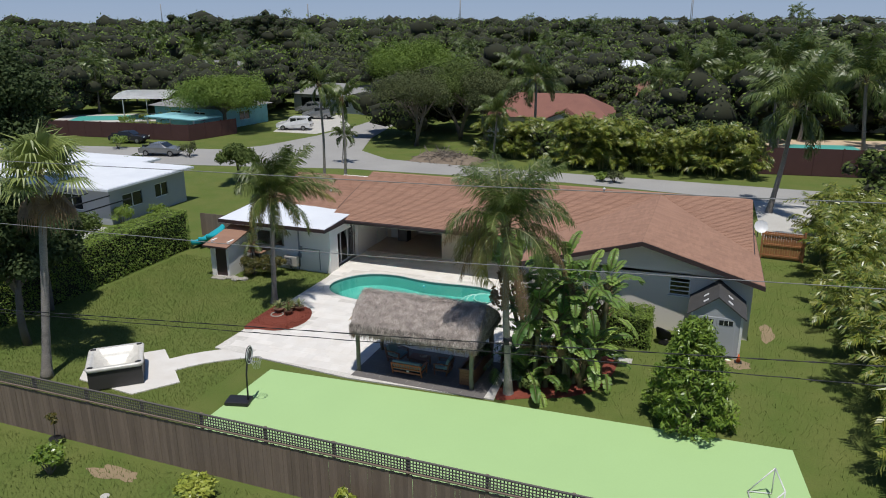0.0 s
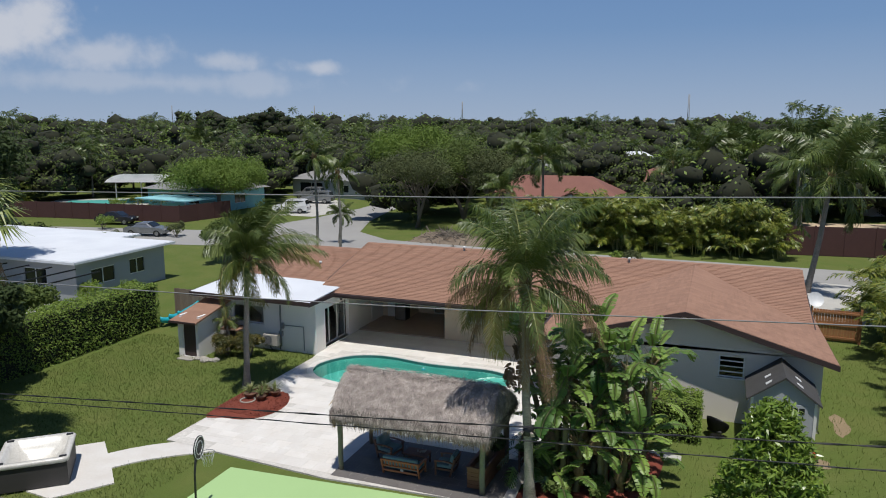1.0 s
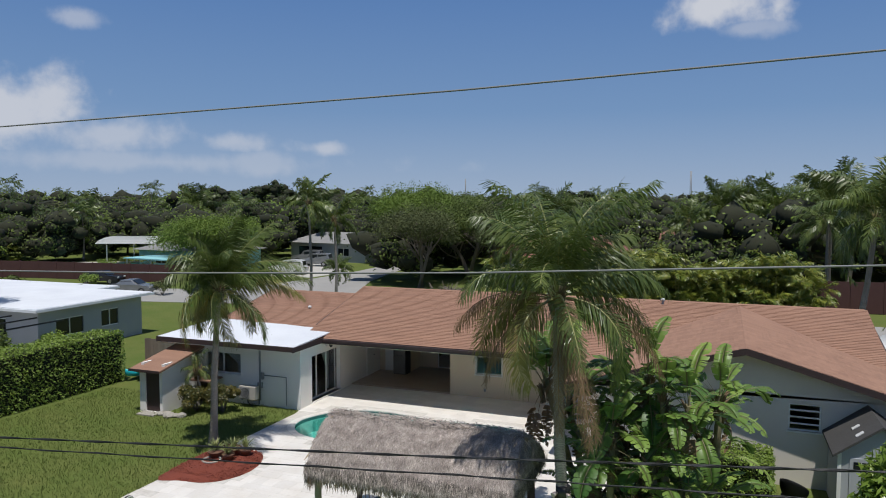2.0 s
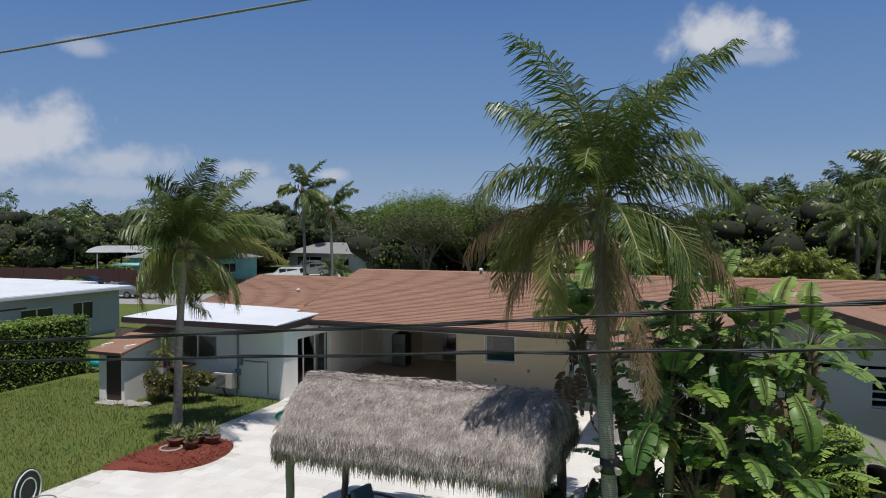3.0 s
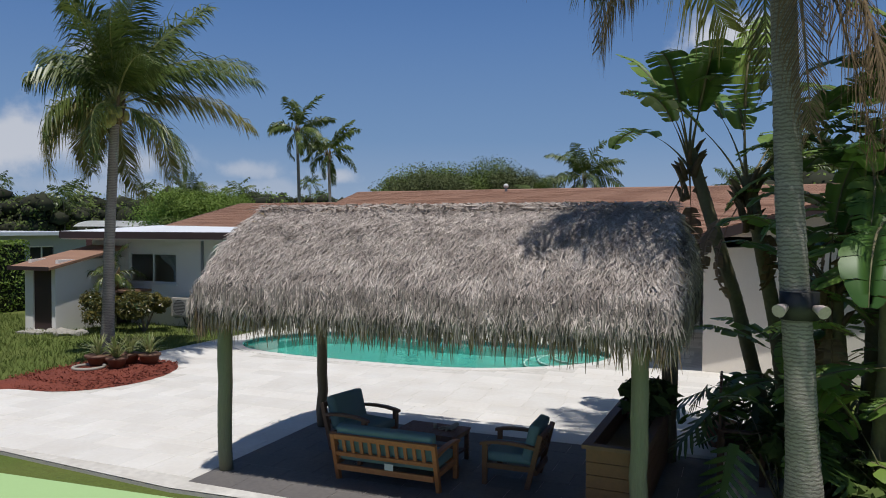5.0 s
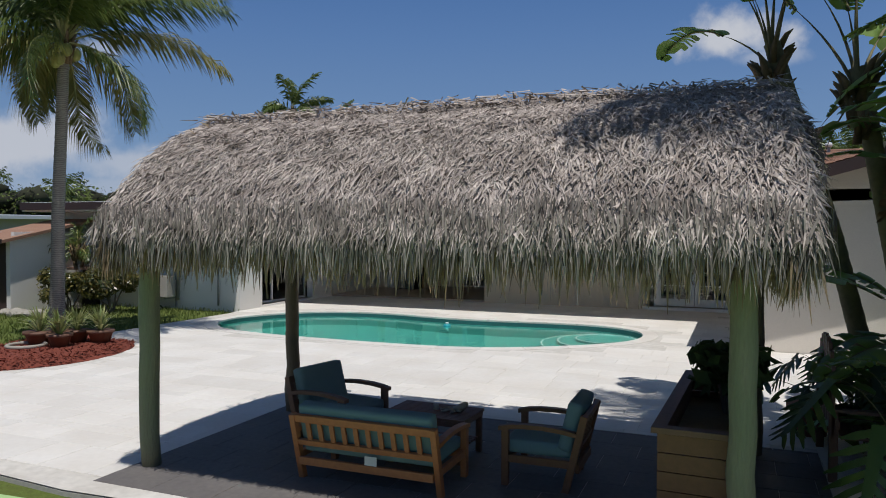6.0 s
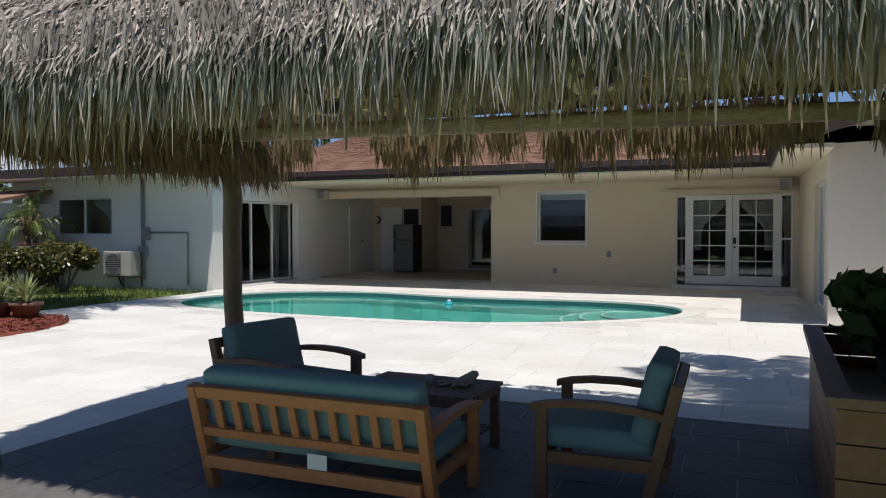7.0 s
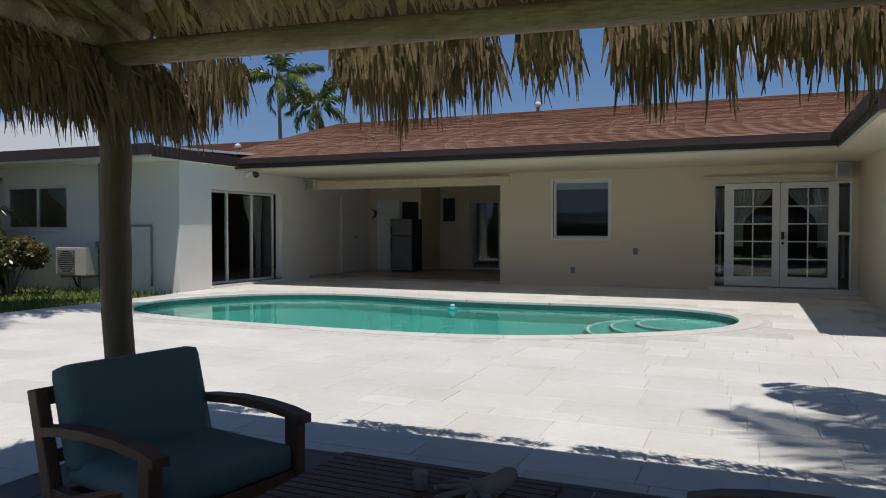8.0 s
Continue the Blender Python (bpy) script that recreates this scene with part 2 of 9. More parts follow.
def limb(bm, a, b, r0, r1, bend=0.15, sides=7, rng=RNG):
    a, b = Vector(a), Vector(b)
    off = Vector(rng.normal(size=3)) * bend * (b - a).length
    pts = [a.lerp(b, t) + off * math.sin(math.pi * t) * 0.5 for t in (0, 0.25, 0.5, 0.75, 1)]
    tube(bm, pts, [r0 + (r1 - r0) * t for t in (0, 0.25, 0.5, 0.75, 1)], sides=sides)


def broad_tree(name, label, place, height, spread, leaf, bark, per=170, clumps=34, length=0.22, trunk=0.22, low=0.35, seed=1, flat=0.0, stems=1):
    """A branching tree: trunk and limbs, and a crown of leaf clumps with gaps."""
    rng = np.random.default_rng(seed)
    tree = thing(name, label, "tree", place)
    mid = height * (low + 1) / 2
    c, r = clumps_in((0, 0, mid), (spread, spread, height * (1 - low) / 2), clumps, rng, flat)
    bm = bmesh.new()
    for s in range(stems):
        top = Vector((rng.normal() * 0.25 * spread, rng.normal() * 0.25 * spread, mid * 0.8)) if stems > 1 else Vector((0.1, 0.05, mid * 0.75))
        limb(bm, (0.12 * s, 0.1 * s, -0.1), top, trunk, trunk * 0.55, 0.06, 9, rng)
        for k in rng.choice(clumps, min(clumps, 9), replace=False):
            start = Vector((0, 0, 0)).lerp(top, rng.uniform(0.55, 1.0))
            limb(bm, start, c[k], trunk * 0.4, trunk * 0.1, 0.12, 6, rng)
    part("trunk", bm, bark, tree)
    quads_object("crown", crown_leaves(c, r, per, length, length * 0.5, rng), leaf, tree)
    return tree


def frond_quads(rng, az, el, length, droop, pairs=46, leaf=0.6, width=0.05, hang=0.55, wind=(0, 0, 0), roll=0.0, sweep=0.0):
    """One feather leaf from the origin: rachis points and the quads of its leaflets."""
    s = np.linspace(0, 1, pairs + 1)
    e = el - droop * s ** 1.25
    step = length / pairs
    azs = az + sweep * s ** 1.5
    out = np.stack([np.cos(e) * np.cos(azs), np.cos(e) * np.sin(azs), np.sin(e)], axis=1)
    flat = np.stack([-np.sin(azs), np.cos(azs), azs * 0], axis=1)
    side = unit(flat * math.cos(roll) + np.cross(out, flat) * math.sin(roll))
    pts = np.cumsum(out * step, axis=0)
    pts += np.asarray(wind) * (s ** 2)[:, None] * length * 0.42
    tan = unit(np.gradient(pts, axis=0))
    quads = []
    for sg in (-1, 1):
        use = s > 0.14
        p, t, ss = pts[use], tan[use], s[use]
        ln = leaf * (0.35 + 0.75 * np.sin(np.pi * np.clip(0.12 + 0.86 * ss, 0, 1)))[:, None] * rng.uniform(0.8, 1.15, (len(p), 1))
        sd = side[use]
        upv = np.cross(t, sd)
        d1 = unit(sg * sd * 0.75 + t * 0.58 + upv * rng.normal(0.1, 0.26, (len(p), 1)) + np.array([0, 0, -0.3]) * hang + np.asarray(wind) * 0.5)
        d2 = unit(d1 * 0.8 + np.array([0, 0, -1.0]) * hang * rng.uniform(0.6, 1.6, (len(p), 1)) + np.asarray(wind) * 0.5 + t * 0.2)
        m = p + d1 * ln * 0.5
        tip = m + d2 * ln * 0.55
        w = t * width * 0.5
        quads.append(np.stack([p - w * 0.6, p + w * 0.6, m + w, m - w], axis=1))
        quads.append(np.stack([m - w, m + w, tip + w * 0.12, tip - w * 0.12], axis=1))
    return pts, np.concatenate(quads)


def ribbon_quads(pts, width):
    """A thin four-sided stalk along pts."""
    pts = np.asarray(pts)
    tan = unit(np.gradient(pts, axis=0))
    side = unit(np.cross(tan, np.array([0.01, 0.02, 1.0])))
    up = np.cross(side, tan)
    w = (np.linspace(1, 0.15, len(pts)) * width)[:, None]
    ring = [pts + side * w, pts + up * w * 0.7, pts - side * w, pts - up * w * 0.7]
    return np.concatenate([np.stack([ring[k][:-1], ring[k][1:], ring[(k + 1) % 4][1:], ring[(k + 1) % 4][:-1]], axis=1) for k in range(4)])


def ringed_trunk(bm, points, r0, r1, rings=55, sides=12, rng=RNG):
    """A palm trunk with leaf-scar rings and a swollen foot."""
    pts = [Vector(p) for p in points]
    out, rad = [], []
    for i in range(2 * rings + 1):
        t = min(1.0, (i // 2 + (0.0, 0.8)[i % 2] + rng.uniform(-0.06, 0.06) * (i > 0)) / rings)
        f = max(0.0, t) * (len(pts) - 1)
        k = min(int(f), len(pts) - 2)
        out.append(pts[k].lerp(pts[k + 1], f - k))
        rad.append((r0 + (r1 - r0) * t + 0.10 * math.exp(-t * 14)) * (1.0 + (-0.022 if i % 2 else 0.022) + rng.normal(0, 0.012)))
    tube(bm, out, rad, sides=sides)


def coconut_palm(name, label, place, crown, fronds, length, seed, trunk_mid=None, r=(0.15, 0.11), separate=True, wind=(0, 0, 0), pairs=46, leaf=0.62, nuts=0, hang=1.0, width=0.05, dry=(), upright=0.9):
    rng = np.random.default_rng(seed)
    palm = thing(name, label, "palm tree", place)
    cr = Vector(crown) - Vector(place)
    mid = Vector(trunk_mid) - Vector(place) if trunk_mid else cr * 0.5 + Vector((0.12, 0.05, 0))
    bm = bmesh.new()
    ringed_trunk(bm, [(0, 0, -0.05), mid * 0.5 + Vector((0.02, 0, 0)), mid, mid.lerp(cr, 0.5), cr], r[0], r[1], rng=rng)
    part("trunk", bm, M_PALMTRUNK, palm)
    bm = bmesh.new()
    for k in range(26):
        a = rng.uniform(0, 2 * math.pi)
        p = cr + Vector((math.cos(a) * 0.1, math.sin(a) * 0.1, rng.uniform(-0.45, 0.15)))
        tube(bm, [p, p + Vector((math.cos(a) * 0.12, math.sin(a) * 0.12, 0.3))], [0.05, 0.02], 5)
    part("crown_shaft", bm, M_FIBRE, palm, "brown fibrous crown shaft")
    parts, slots = [], []
    for k in range(fronds + len(dry)):
        t = min(1.0, k / max(fronds - 1, 1))
        az = k * 2.39996 + rng.normal(0, 0.3)
        el = radians(84 - 98 * t ** (1 / upright) + rng.normal(0, 10))
        dr = radians(40 + 80 * t ** 0.7 + rng.normal(0, 16))
        ln = length * (1.0 - 0.12 * t) * rng.uniform(0.85, 1.1)
        dead = k >= fronds
        if dead:
            az, el, dr, ln = radians(dry[k - fronds][0]), radians(dry[k - fronds][1]), radians(dry[k - fronds][2]), dry[k - fronds][3]
        pts, q = frond_quads(rng, az, el, ln, dr, pairs, leaf * (0.8 if dead else 1), width * (0.7 if dead else 1), hang * (0.6 + 0.9 * t) if not dead else 2.6, wind, roll=rng.normal(0, 0.5), sweep=rng.normal(0, 0.35))
        st = ribbon_quads(np.concatenate([[[0, 0, -0.1]], pts[::3 if separate else 6]]), 0.035)
        allq = np.concatenate([q, st]) + np.array(cr)
        old_leaf = separate and t > 0.72 and k % 3 != 0
        mats = [M_DEADFROND if dead else (M_OLDFROND if old_leaf else M_FROND), M_DEADFROND if dead else M_RACHIS]
        sl = [0] * len(q) + [1] * len(st)
        if separate:
            quads_object("frond", allq, mats, palm, "dry brown hanging frond" if dead else "", sl)
        else:
            parts.append(allq)
            slots += [v + (2 if dead else 0) for v in sl]
    if not separate:
        quads_object("crown", np.concatenate(parts), [M_FROND, M_RACHIS, M_DEADFROND, M_DEADFROND], palm, "", slots)
    for k in range(nuts):
        a = rng.uniform(0, 2 * math.pi)
        bm = bmesh.new()
        bmesh.ops.create_icosphere(bm, subdivisions=2, radius=0.12, matrix=Matrix.Translation(cr + Vector((0.2 * math.cos(a), 0.2 * math.sin(a), rng.uniform(-0.4, -0.1)))) @ Matrix.Diagonal((0.85, 0.85, 1.15, 1)))
        part("coconut", bm, M_COCONUT, palm, "green-yellow coconut", smooth=True)
    return palm


def leafy_box(name, label, lo, hi, leaf, count, size, category="hedge", seed=3, wob=0.12):
    """A clipped hedge: twiggy core with the inner shade in its colour, and leaves all over its faces and edges."""
    rng = np.random.default_rng(seed)
    lo, hi = np.array(lo, float), np.array(hi, float)
    hedge = thing(name, label, category, ((lo[0] + hi[0]) / 2, (lo[1] + hi[1]) / 2, lo[2]))
    base = np.array(hedge.matrix_basis.translation)
    dim = hi - lo
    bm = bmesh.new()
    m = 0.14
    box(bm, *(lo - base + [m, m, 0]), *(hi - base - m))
    part("core", bm, M_SHADECORE, hedge, "inner twigs painted dark as shade")
    areas = np.array([dim[1] * dim[2], dim[1] * dim[2], dim[0] * dim[2], dim[0] * dim[2], dim[0] * dim[1] * 1.3])
    f = rng.choice(5, count, p=areas / areas.sum())
    p = lo + rng.uniform(0, 1, (count, 3)) * dim
    nrm = np.zeros((count, 3))
    for k, (ax, v, sg) in enumerate(((0, lo[0], -1), (0, hi[0], 1), (1, lo[1], -1), (1, hi[1], 1), (2, hi[2], 1))):
        w = f == k
        p[w, ax] = v
        nrm[w, ax] = sg
    bumps = np.array([noise.noise(Vector(v) * 1.3) for v in p])[:, None]
    p += nrm * (bumps * wob + rng.uniform(-0.14, 0.05, (count, 1)))
    nrm = nrm * 0.6 + rng.normal(size=(count, 3)) * 0.6 + np.array([0, 0, 0.45])
    quads_object("foliage", leaf_quads(p - base, nrm, size, size * 0.55, rng), leaf, hedge)
    return hedge


def bush(name, label, place, radii, leaf, count, size, seed, category="shrub", stems=True):
    rng = np.random.default_rng(seed)
    b = thing(name, label, category, place)
    c, r = clumps_in((0, 0, radii[2] * 0.9), (radii[0], radii[1], radii[2] * 0.85), 16, rng)
    bm = bmesh.new()
    for k in range(7):
        limb(bm, (0, 0, -0.05), c[k], 0.03, 0.01, 0.1, 5, rng)
    part("stem", bm, M_BARK, b)
    quads_object("foliage", crown_leaves(c, r * 1.15, max(20, count // 16), size, size * 0.5, rng), leaf, b)
    return b

# ---- materials ----
M_GRASS = rough("lawn_grass", (0.096, 0.146, 0.028), (0.155, 0.172, 0.048), scale=0.5, fine=22, roughness=0.95, bump=0.8, depth=0.05, amount=0.8, fine_amount=0.55, specular=0.2)
M_SOIL = rough("bare_soil", (0.32, 0.24, 0.15), (0.22, 0.17, 0.1), scale=1.2, fine=30, roughness=0.95, bump=0.5, specular=0.2)
M_COURT = rough("court_paint", (0.365, 0.54, 0.235), (0.34, 0.505, 0.22), scale=0.4, fine=25, roughness=0.75, bump=0.08, amount=0.5, fine_amount=0.06)
M_TRAVERTINE = rough("travertine", (0.71, 0.68, 0.64), (0.625, 0.58, 0.525), scale=1.3, fine=14, roughness=0.6, bump=0.12, per_piece=0.11, amount=0.8, fine_amount=0.12)
M_JOINT = rough("deck_joint", (0.68, 0.65, 0.605), (0.47, 0.43, 0.38), scale=1.6, fine=9, roughness=0.95, bump=0.1, amount=0.6)
M_DARKTILE = rough("dark_slate_paver", (0.16, 0.145, 0.135), (0.11, 0.10, 0.10), scale=2.0, fine=18, roughness=0.7, bump=0.25, per_piece=0.12)
M_CONCRETE = rough("concrete", (0.52, 0.50, 0.46), (0.42, 0.40, 0.36), scale=0.8, fine=20, roughness=0.9, bump=0.15)
M_ROAD = rough("old_asphalt", (0.34, 0.33, 0.31), (0.27, 0.26, 0.25), scale=0.25, fine=9, roughness=0.9, bump=0.15, fine_amount=0.25)
M_STUCCO = rough("white_stucco", (0.82, 0.79, 0.75), (0.76, 0.73, 0.69), scale=0.7, fine=45, roughness=0.9, bump=0.35, depth=0.006, amount=0.5, fine_amount=0.1)
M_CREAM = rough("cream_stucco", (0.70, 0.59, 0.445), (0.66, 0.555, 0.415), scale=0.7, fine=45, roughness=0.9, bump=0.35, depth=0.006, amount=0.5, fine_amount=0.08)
M_WARMSTUCCO = rough("warm_white_stucco", (0.72, 0.665, 0.595), (0.66, 0.605, 0.54), scale=0.7, fine=45, roughness=0.9, bump=0.35, depth=0.006, amount=0.5, fine_amount=0.1)
M_GREYSTUCCO = rough("grey_stucco", (0.42, 0.43, 0.45), (0.36, 0.37, 0.39), scale=0.7, fine=40, roughness=0.9, bump=0.3, fine_amount=0.1)
M_SHINGLE = rough("brown_shingle", (0.345, 0.195, 0.13), (0.265, 0.145, 0.098), scale=0.9, fine=16, roughness=0.92, bump=0.5, depth=0.012, stretch=(0.6, 3.0, 3.0), per_piece=0.16, amount=0.8)
M_FLATROOF = rough("white_roof_coating", (0.74, 0.76, 0.79), (0.62, 0.64, 0.68), scale=0.5, fine=12, roughness=0.6, bump=0.1, amount=0.7, fine_amount=0.12)
M_FASCIA = rough("dark_brown_fascia", (0.045, 0.028, 0.028), (0.06, 0.035, 0.032), scale=2, fine=30, roughness=0.55, bump=0.1)
M_TRIM = rough("white_paint", (0.78, 0.77, 0.74), (0.72, 0.71, 0.68), scale=2, fine=40, roughness=0.5, bump=0.05, fine_amount=0.06)
M_THATCH = rough("weathered_thatch", (0.46, 0.40, 0.36), (0.15, 0.12, 0.103), scale=3.6, fine=25, roughness=0.75, bump=0.3, per_piece=0.9, amount=0.7, specular=0.35)
M_THATCHDRY = leafy("dry_thatch_underside", (0.56, 0.435, 0.28), (0.84, 0.69, 0.49), gloss=0.7, through=0.45, spread=0.5)
M_LOG = rough("treated_log", (0.185, 0.205, 0.135), (0.29, 0.25, 0.185), scale=3.0, fine=26, roughness=0.9, bump=0.7, stretch=(3, 3, 0.5))
M_BEAM = rough("peeled_beam", (0.60, 0.47, 0.36), (0.28, 0.19, 0.135), scale=3.0, fine=30, roughness=0.85, bump=0.6, depth=0.015, stretch=(0.5, 2.5, 2.5), amount=0.9, fine_amount=0.5)
M_FENCE = rough("weathered_fence_board", (0.245, 0.18, 0.132), (0.165, 0.12, 0.088), scale=1.4, fine=18, roughness=0.9, bump=0.4, stretch=(4, 4, 0.5), per_piece=0.3)
M_LATTICE = rough("grey_lattice", (0.12, 0.105, 0.098), (0.085, 0.075, 0.07), scale=2, fine=25, roughness=0.9, bump=0.2)
M_MULCH = rough("red_mulch", (0.24, 0.055, 0.03), (0.16, 0.035, 0.022), scale=4, fine=35, roughness=0.95, bump=0.9, depth=0.03, fine_amount=0.5)
M_HEDGE = leafy("hedge_leaf", (0.105, 0.18, 0.025), (0.26, 0.345, 0.052), gloss=0.6)
M_LEAF = leafy("tree_leaf", (0.06, 0.10, 0.022), (0.15, 0.19, 0.042), gloss=0.9)
M_BARK = rough("bark", (0.20, 0.17, 0.135), (0.13, 0.105, 0.085), scale=3, fine=25, roughness=0.95, bump=0.6)
M_POOLWALL = rough("pool_plaster", (0.075, 0.35, 0.305), (0.055, 0.30, 0.265), scale=1.0, fine=20, roughness=0.6, bump=0.05, fine_amount=0.08)
M_WIRE = rough("black_cable", (0.015, 0.015, 0.016), roughness=0.55, fine=60, bump=0.3)

M_GLASS = bpy.data.materials.new("window_glass")
M_GLASS.use_nodes = True
_b = M_GLASS.node_tree.nodes["Principled BSDF"]
_b.inputs["Base Color"].default_value = (0.80, 0.86, 0.85, 1)
_b.inputs["Transmission Weight"].default_value, _b.inputs["Roughness"].default_value, _b.inputs["IOR"].default_value = 1.0, 0.02, 1.45

M_WATER = bpy.data.materials.new("pool_water")
M_WATER.use_nodes = True
_n, _l = M_WATER.node_tree.nodes, M_WATER.node_tree.links
_b = _n["Principled BSDF"]
_b.inputs["Base Color"].default_value = (0.62, 0.92, 0.86, 1)
_b.inputs["Transmission Weight"].default_value, _b.inputs["Roughness"].default_value, _b.inputs["IOR"].default_value = 1.0, 0.02, 1.33
_t = _n.new("ShaderNodeTexNoise")
_t.inputs["Scale"].default_value, _t.inputs["Detail"].default_value = 3.5, 3.0
_p = _n.new("ShaderNodeBump")
_p.inputs["Strength"].default_value, _p.inputs["Distance"].default_value = 0.25, 0.03
_g = _n.new("ShaderNodeNewGeometry")
_l.new(_g.outputs["Position"], _t.inputs["Vector"])
_l.new(_t.outputs["Fac"], _p.inputs["Height"])
_l.new(_p.outputs["Normal"], _b.inputs["Normal"])
M_PALMTRUNK = rough("palm_trunk", (0.37, 0.335, 0.30), (0.25, 0.22, 0.195), scale=2, fine=18, roughness=0.95, bump=0.6, stretch=(1, 1, 4), depth=0.02)
_n, _l = M_PALMTRUNK.node_tree.nodes, M_PALMTRUNK.node_tree.links
_w = _n.new("ShaderNodeTexWave")
_w.bands_direction = "Z"
_w.inputs["Scale"].default_value, _w.inputs["Distortion"].default_value, _w.inputs["Detail"].default_value, _w.inputs["Detail Scale"].default_value = 8.5, 5.0, 4.0, 2.2
_g = _n.new("ShaderNodeNewGeometry")
_l.new(_g.outputs["Position"], _w.inputs["Vector"])
_m = _n.new("ShaderNodeMixRGB")
_m.blend_type = "MULTIPLY"
_m.inputs["Fac"].default_value = 0.6
_b = _n["Principled BSDF"]
_l.new(_b.inputs["Base Color"].links[0].from_socket, _m.inputs["Color1"])
_r = _n.new("ShaderNodeValToRGB")
_r.color_ramp.elements[0].position, _r.color_ramp.elements[0].color = 0.15, (0.32, 0.30, 0.28, 1)
_r.color_ramp.elements[1].position, _r.color_ramp.elements[1].color = 0.5, (1, 1, 1, 1)
_l.new(_w.outputs["Fac"], _r.inputs["Fac"])
_l.new(_r.outputs["Color"], _m.inputs["Color2"])
_l.new(_m.outputs["Color"], _b.inputs["Base Color"])
M_FIBRE = rough("palm_fibre", (0.22, 0.15, 0.08), (0.14, 0.095, 0.05), scale=4, fine=35, roughness=0.95, bump=0.5)
M_FROND = leafy("palm_leaflet", (0.042, 0.082, 0.017), (0.155, 0.19, 0.045), gloss=0.38, through=0.26)
M_RACHIS = rough("palm_rachis", (0.32, 0.33, 0.11), (0.26, 0.22, 0.09), scale=3, fine=30, roughness=0.5, bump=0.05)
M_DEADFROND = leafy("dry_leaflet", (0.14, 0.085, 0.045), (0.28, 0.185, 0.095), gloss=0.8, through=0.15)
M_COCONUT = rough("coconut_husk", (0.30, 0.33, 0.08), (0.36, 0.27, 0.09), scale=6, fine=40, roughness=0.5, bump=0.05)
# cores of hedges and crowns: dark colour that paints the shade among leaves
M_SHADECORE = rough("shaded_foliage_core", (0.020, 0.028, 0.010), (0.03, 0.024, 0.014), scale=6, fine=30, roughness=0.95, bump=0.6)
M_ARECA = leafy("areca_leaflet", (0.06, 0.12, 0.016), (0.27, 0.27, 0.045), gloss=0.35, through=0.2, spread=0.45)
M_FANLEAF = leafy("fan_palm_leaf", (0.13, 0.19, 0.045), (0.31, 0.34, 0.10), gloss=0.4, through=0.2)
M_PADDLE = leafy("paddle_leaf", (0.07, 0.15, 0.03), (0.27, 0.38, 0.075), gloss=0.45, through=0.3, spread=0.5)
M_MANGO = leafy("mango_leaf", (0.10, 0.175, 0.024), (0.25, 0.335, 0.055), gloss=0.3)
M_CROTON = leafy("croton_leaf", (0.042, 0.062, 0.018), (0.17, 0.135, 0.032), gloss=0.35, spread=0.5)
M_BRIGHTTREE = leafy("feathery_leaf", (0.085, 0.15, 0.018), (0.17, 0.24, 0.03), gloss=0.7)
M_OLIVETREE = leafy("olive_leaf", (0.06, 0.08, 0.03), (0.13, 0.145, 0.052), gloss=0.9)
M_BANANASTEM = rough("leaf_sheath", (0.22, 0.20, 0.10), (0.14, 0.11, 0.06), scale=4, fine=22, roughness=0.8, bump=0.35)
M_TERRACOTTA = rough("terracotta", (0.36, 0.17, 0.10), scale=5, fine=40, roughness=0.85, bump=0.15)
M_TEAK = rough("oiled_teak", (0.46, 0.175, 0.065), (0.34, 0.125, 0.05), scale=2.5, fine=24, roughness=0.5, bump=0.15, stretch=(1, 1, 1))
M_DARKWOOD = rough("weathered_hardwood", (0.20, 0.10, 0.065), (0.13, 0.066, 0.045), scale=2.5, fine=24, roughness=0.6, bump=0.2)
M_CUSHION = rough("teal_canvas", (0.15, 0.24, 0.275), (0.125, 0.205, 0.24), scale=3, fine=120, roughness=0.9, bump=0.25, depth=0.002, fine_amount=0.12)
M_WHITEPLASTIC = rough("white_plastic", (0.72, 0.72, 0.71), scale=4, fine=40, roughness=0.4, bump=0.03, fine_amount=0.05)
M_METAL = rough("brushed_metal", (0.45, 0.45, 0.46), scale=3, fine=60, roughness=0.35, metal=0.9, bump=0.03)
M_BEIGE = rough("aged_beige_enamel", (0.50, 0.46, 0.41), (0.42, 0.385, 0.34), scale=4, fine=40, roughness=0.5, bump=0.05)
M_STEEL = rough("dull_stainless_steel", (0.20, 0.195, 0.19), scale=3, fine=60, roughness=0.42, metal=0.6, bump=0.03)
M_GREYMETAL = rough("painted_grey_metal", (0.28, 0.29, 0.30), scale=3, fine=40, roughness=0.5, bump=0.05)
M_BLACK = rough("black_plastic", (0.018, 0.018, 0.02), scale=4, fine=50, roughness=0.5, bump=0.1)
M_DARKROOM = rough("unlit_room_shade", (0.10, 0.09, 0.085), scale=2, fine=30, roughness=0.9, bump=0.05)
M_CURTAIN = rough("sheer_curtain", (0.62, 0.62, 0.60), scale=4, fine=60, roughness=0.9, bump=0.1)
M_FLOORTILE = rough("porch_tile", (0.46, 0.38, 0.31), (0.38, 0.31, 0.25), scale=1.5, fine=16, roughness=0.45, bump=0.08)
M_STONE = rough("grey_stone", (0.40, 0.37, 0.32), scale=3, fine=20, roughness=0.9, bump=0.5)
M_TUBSHELL = rough("marbled_acrylic", (0.70, 0.68, 0.63), (0.50, 0.465, 0.41), scale=5, fine=25, roughness=0.25, bump=0.02)
M_TUBSIDE = rough("dark_tub_panel", (0.05, 0.047, 0.046), scale=3, fine=30, roughness=0.6, bump=0.15)
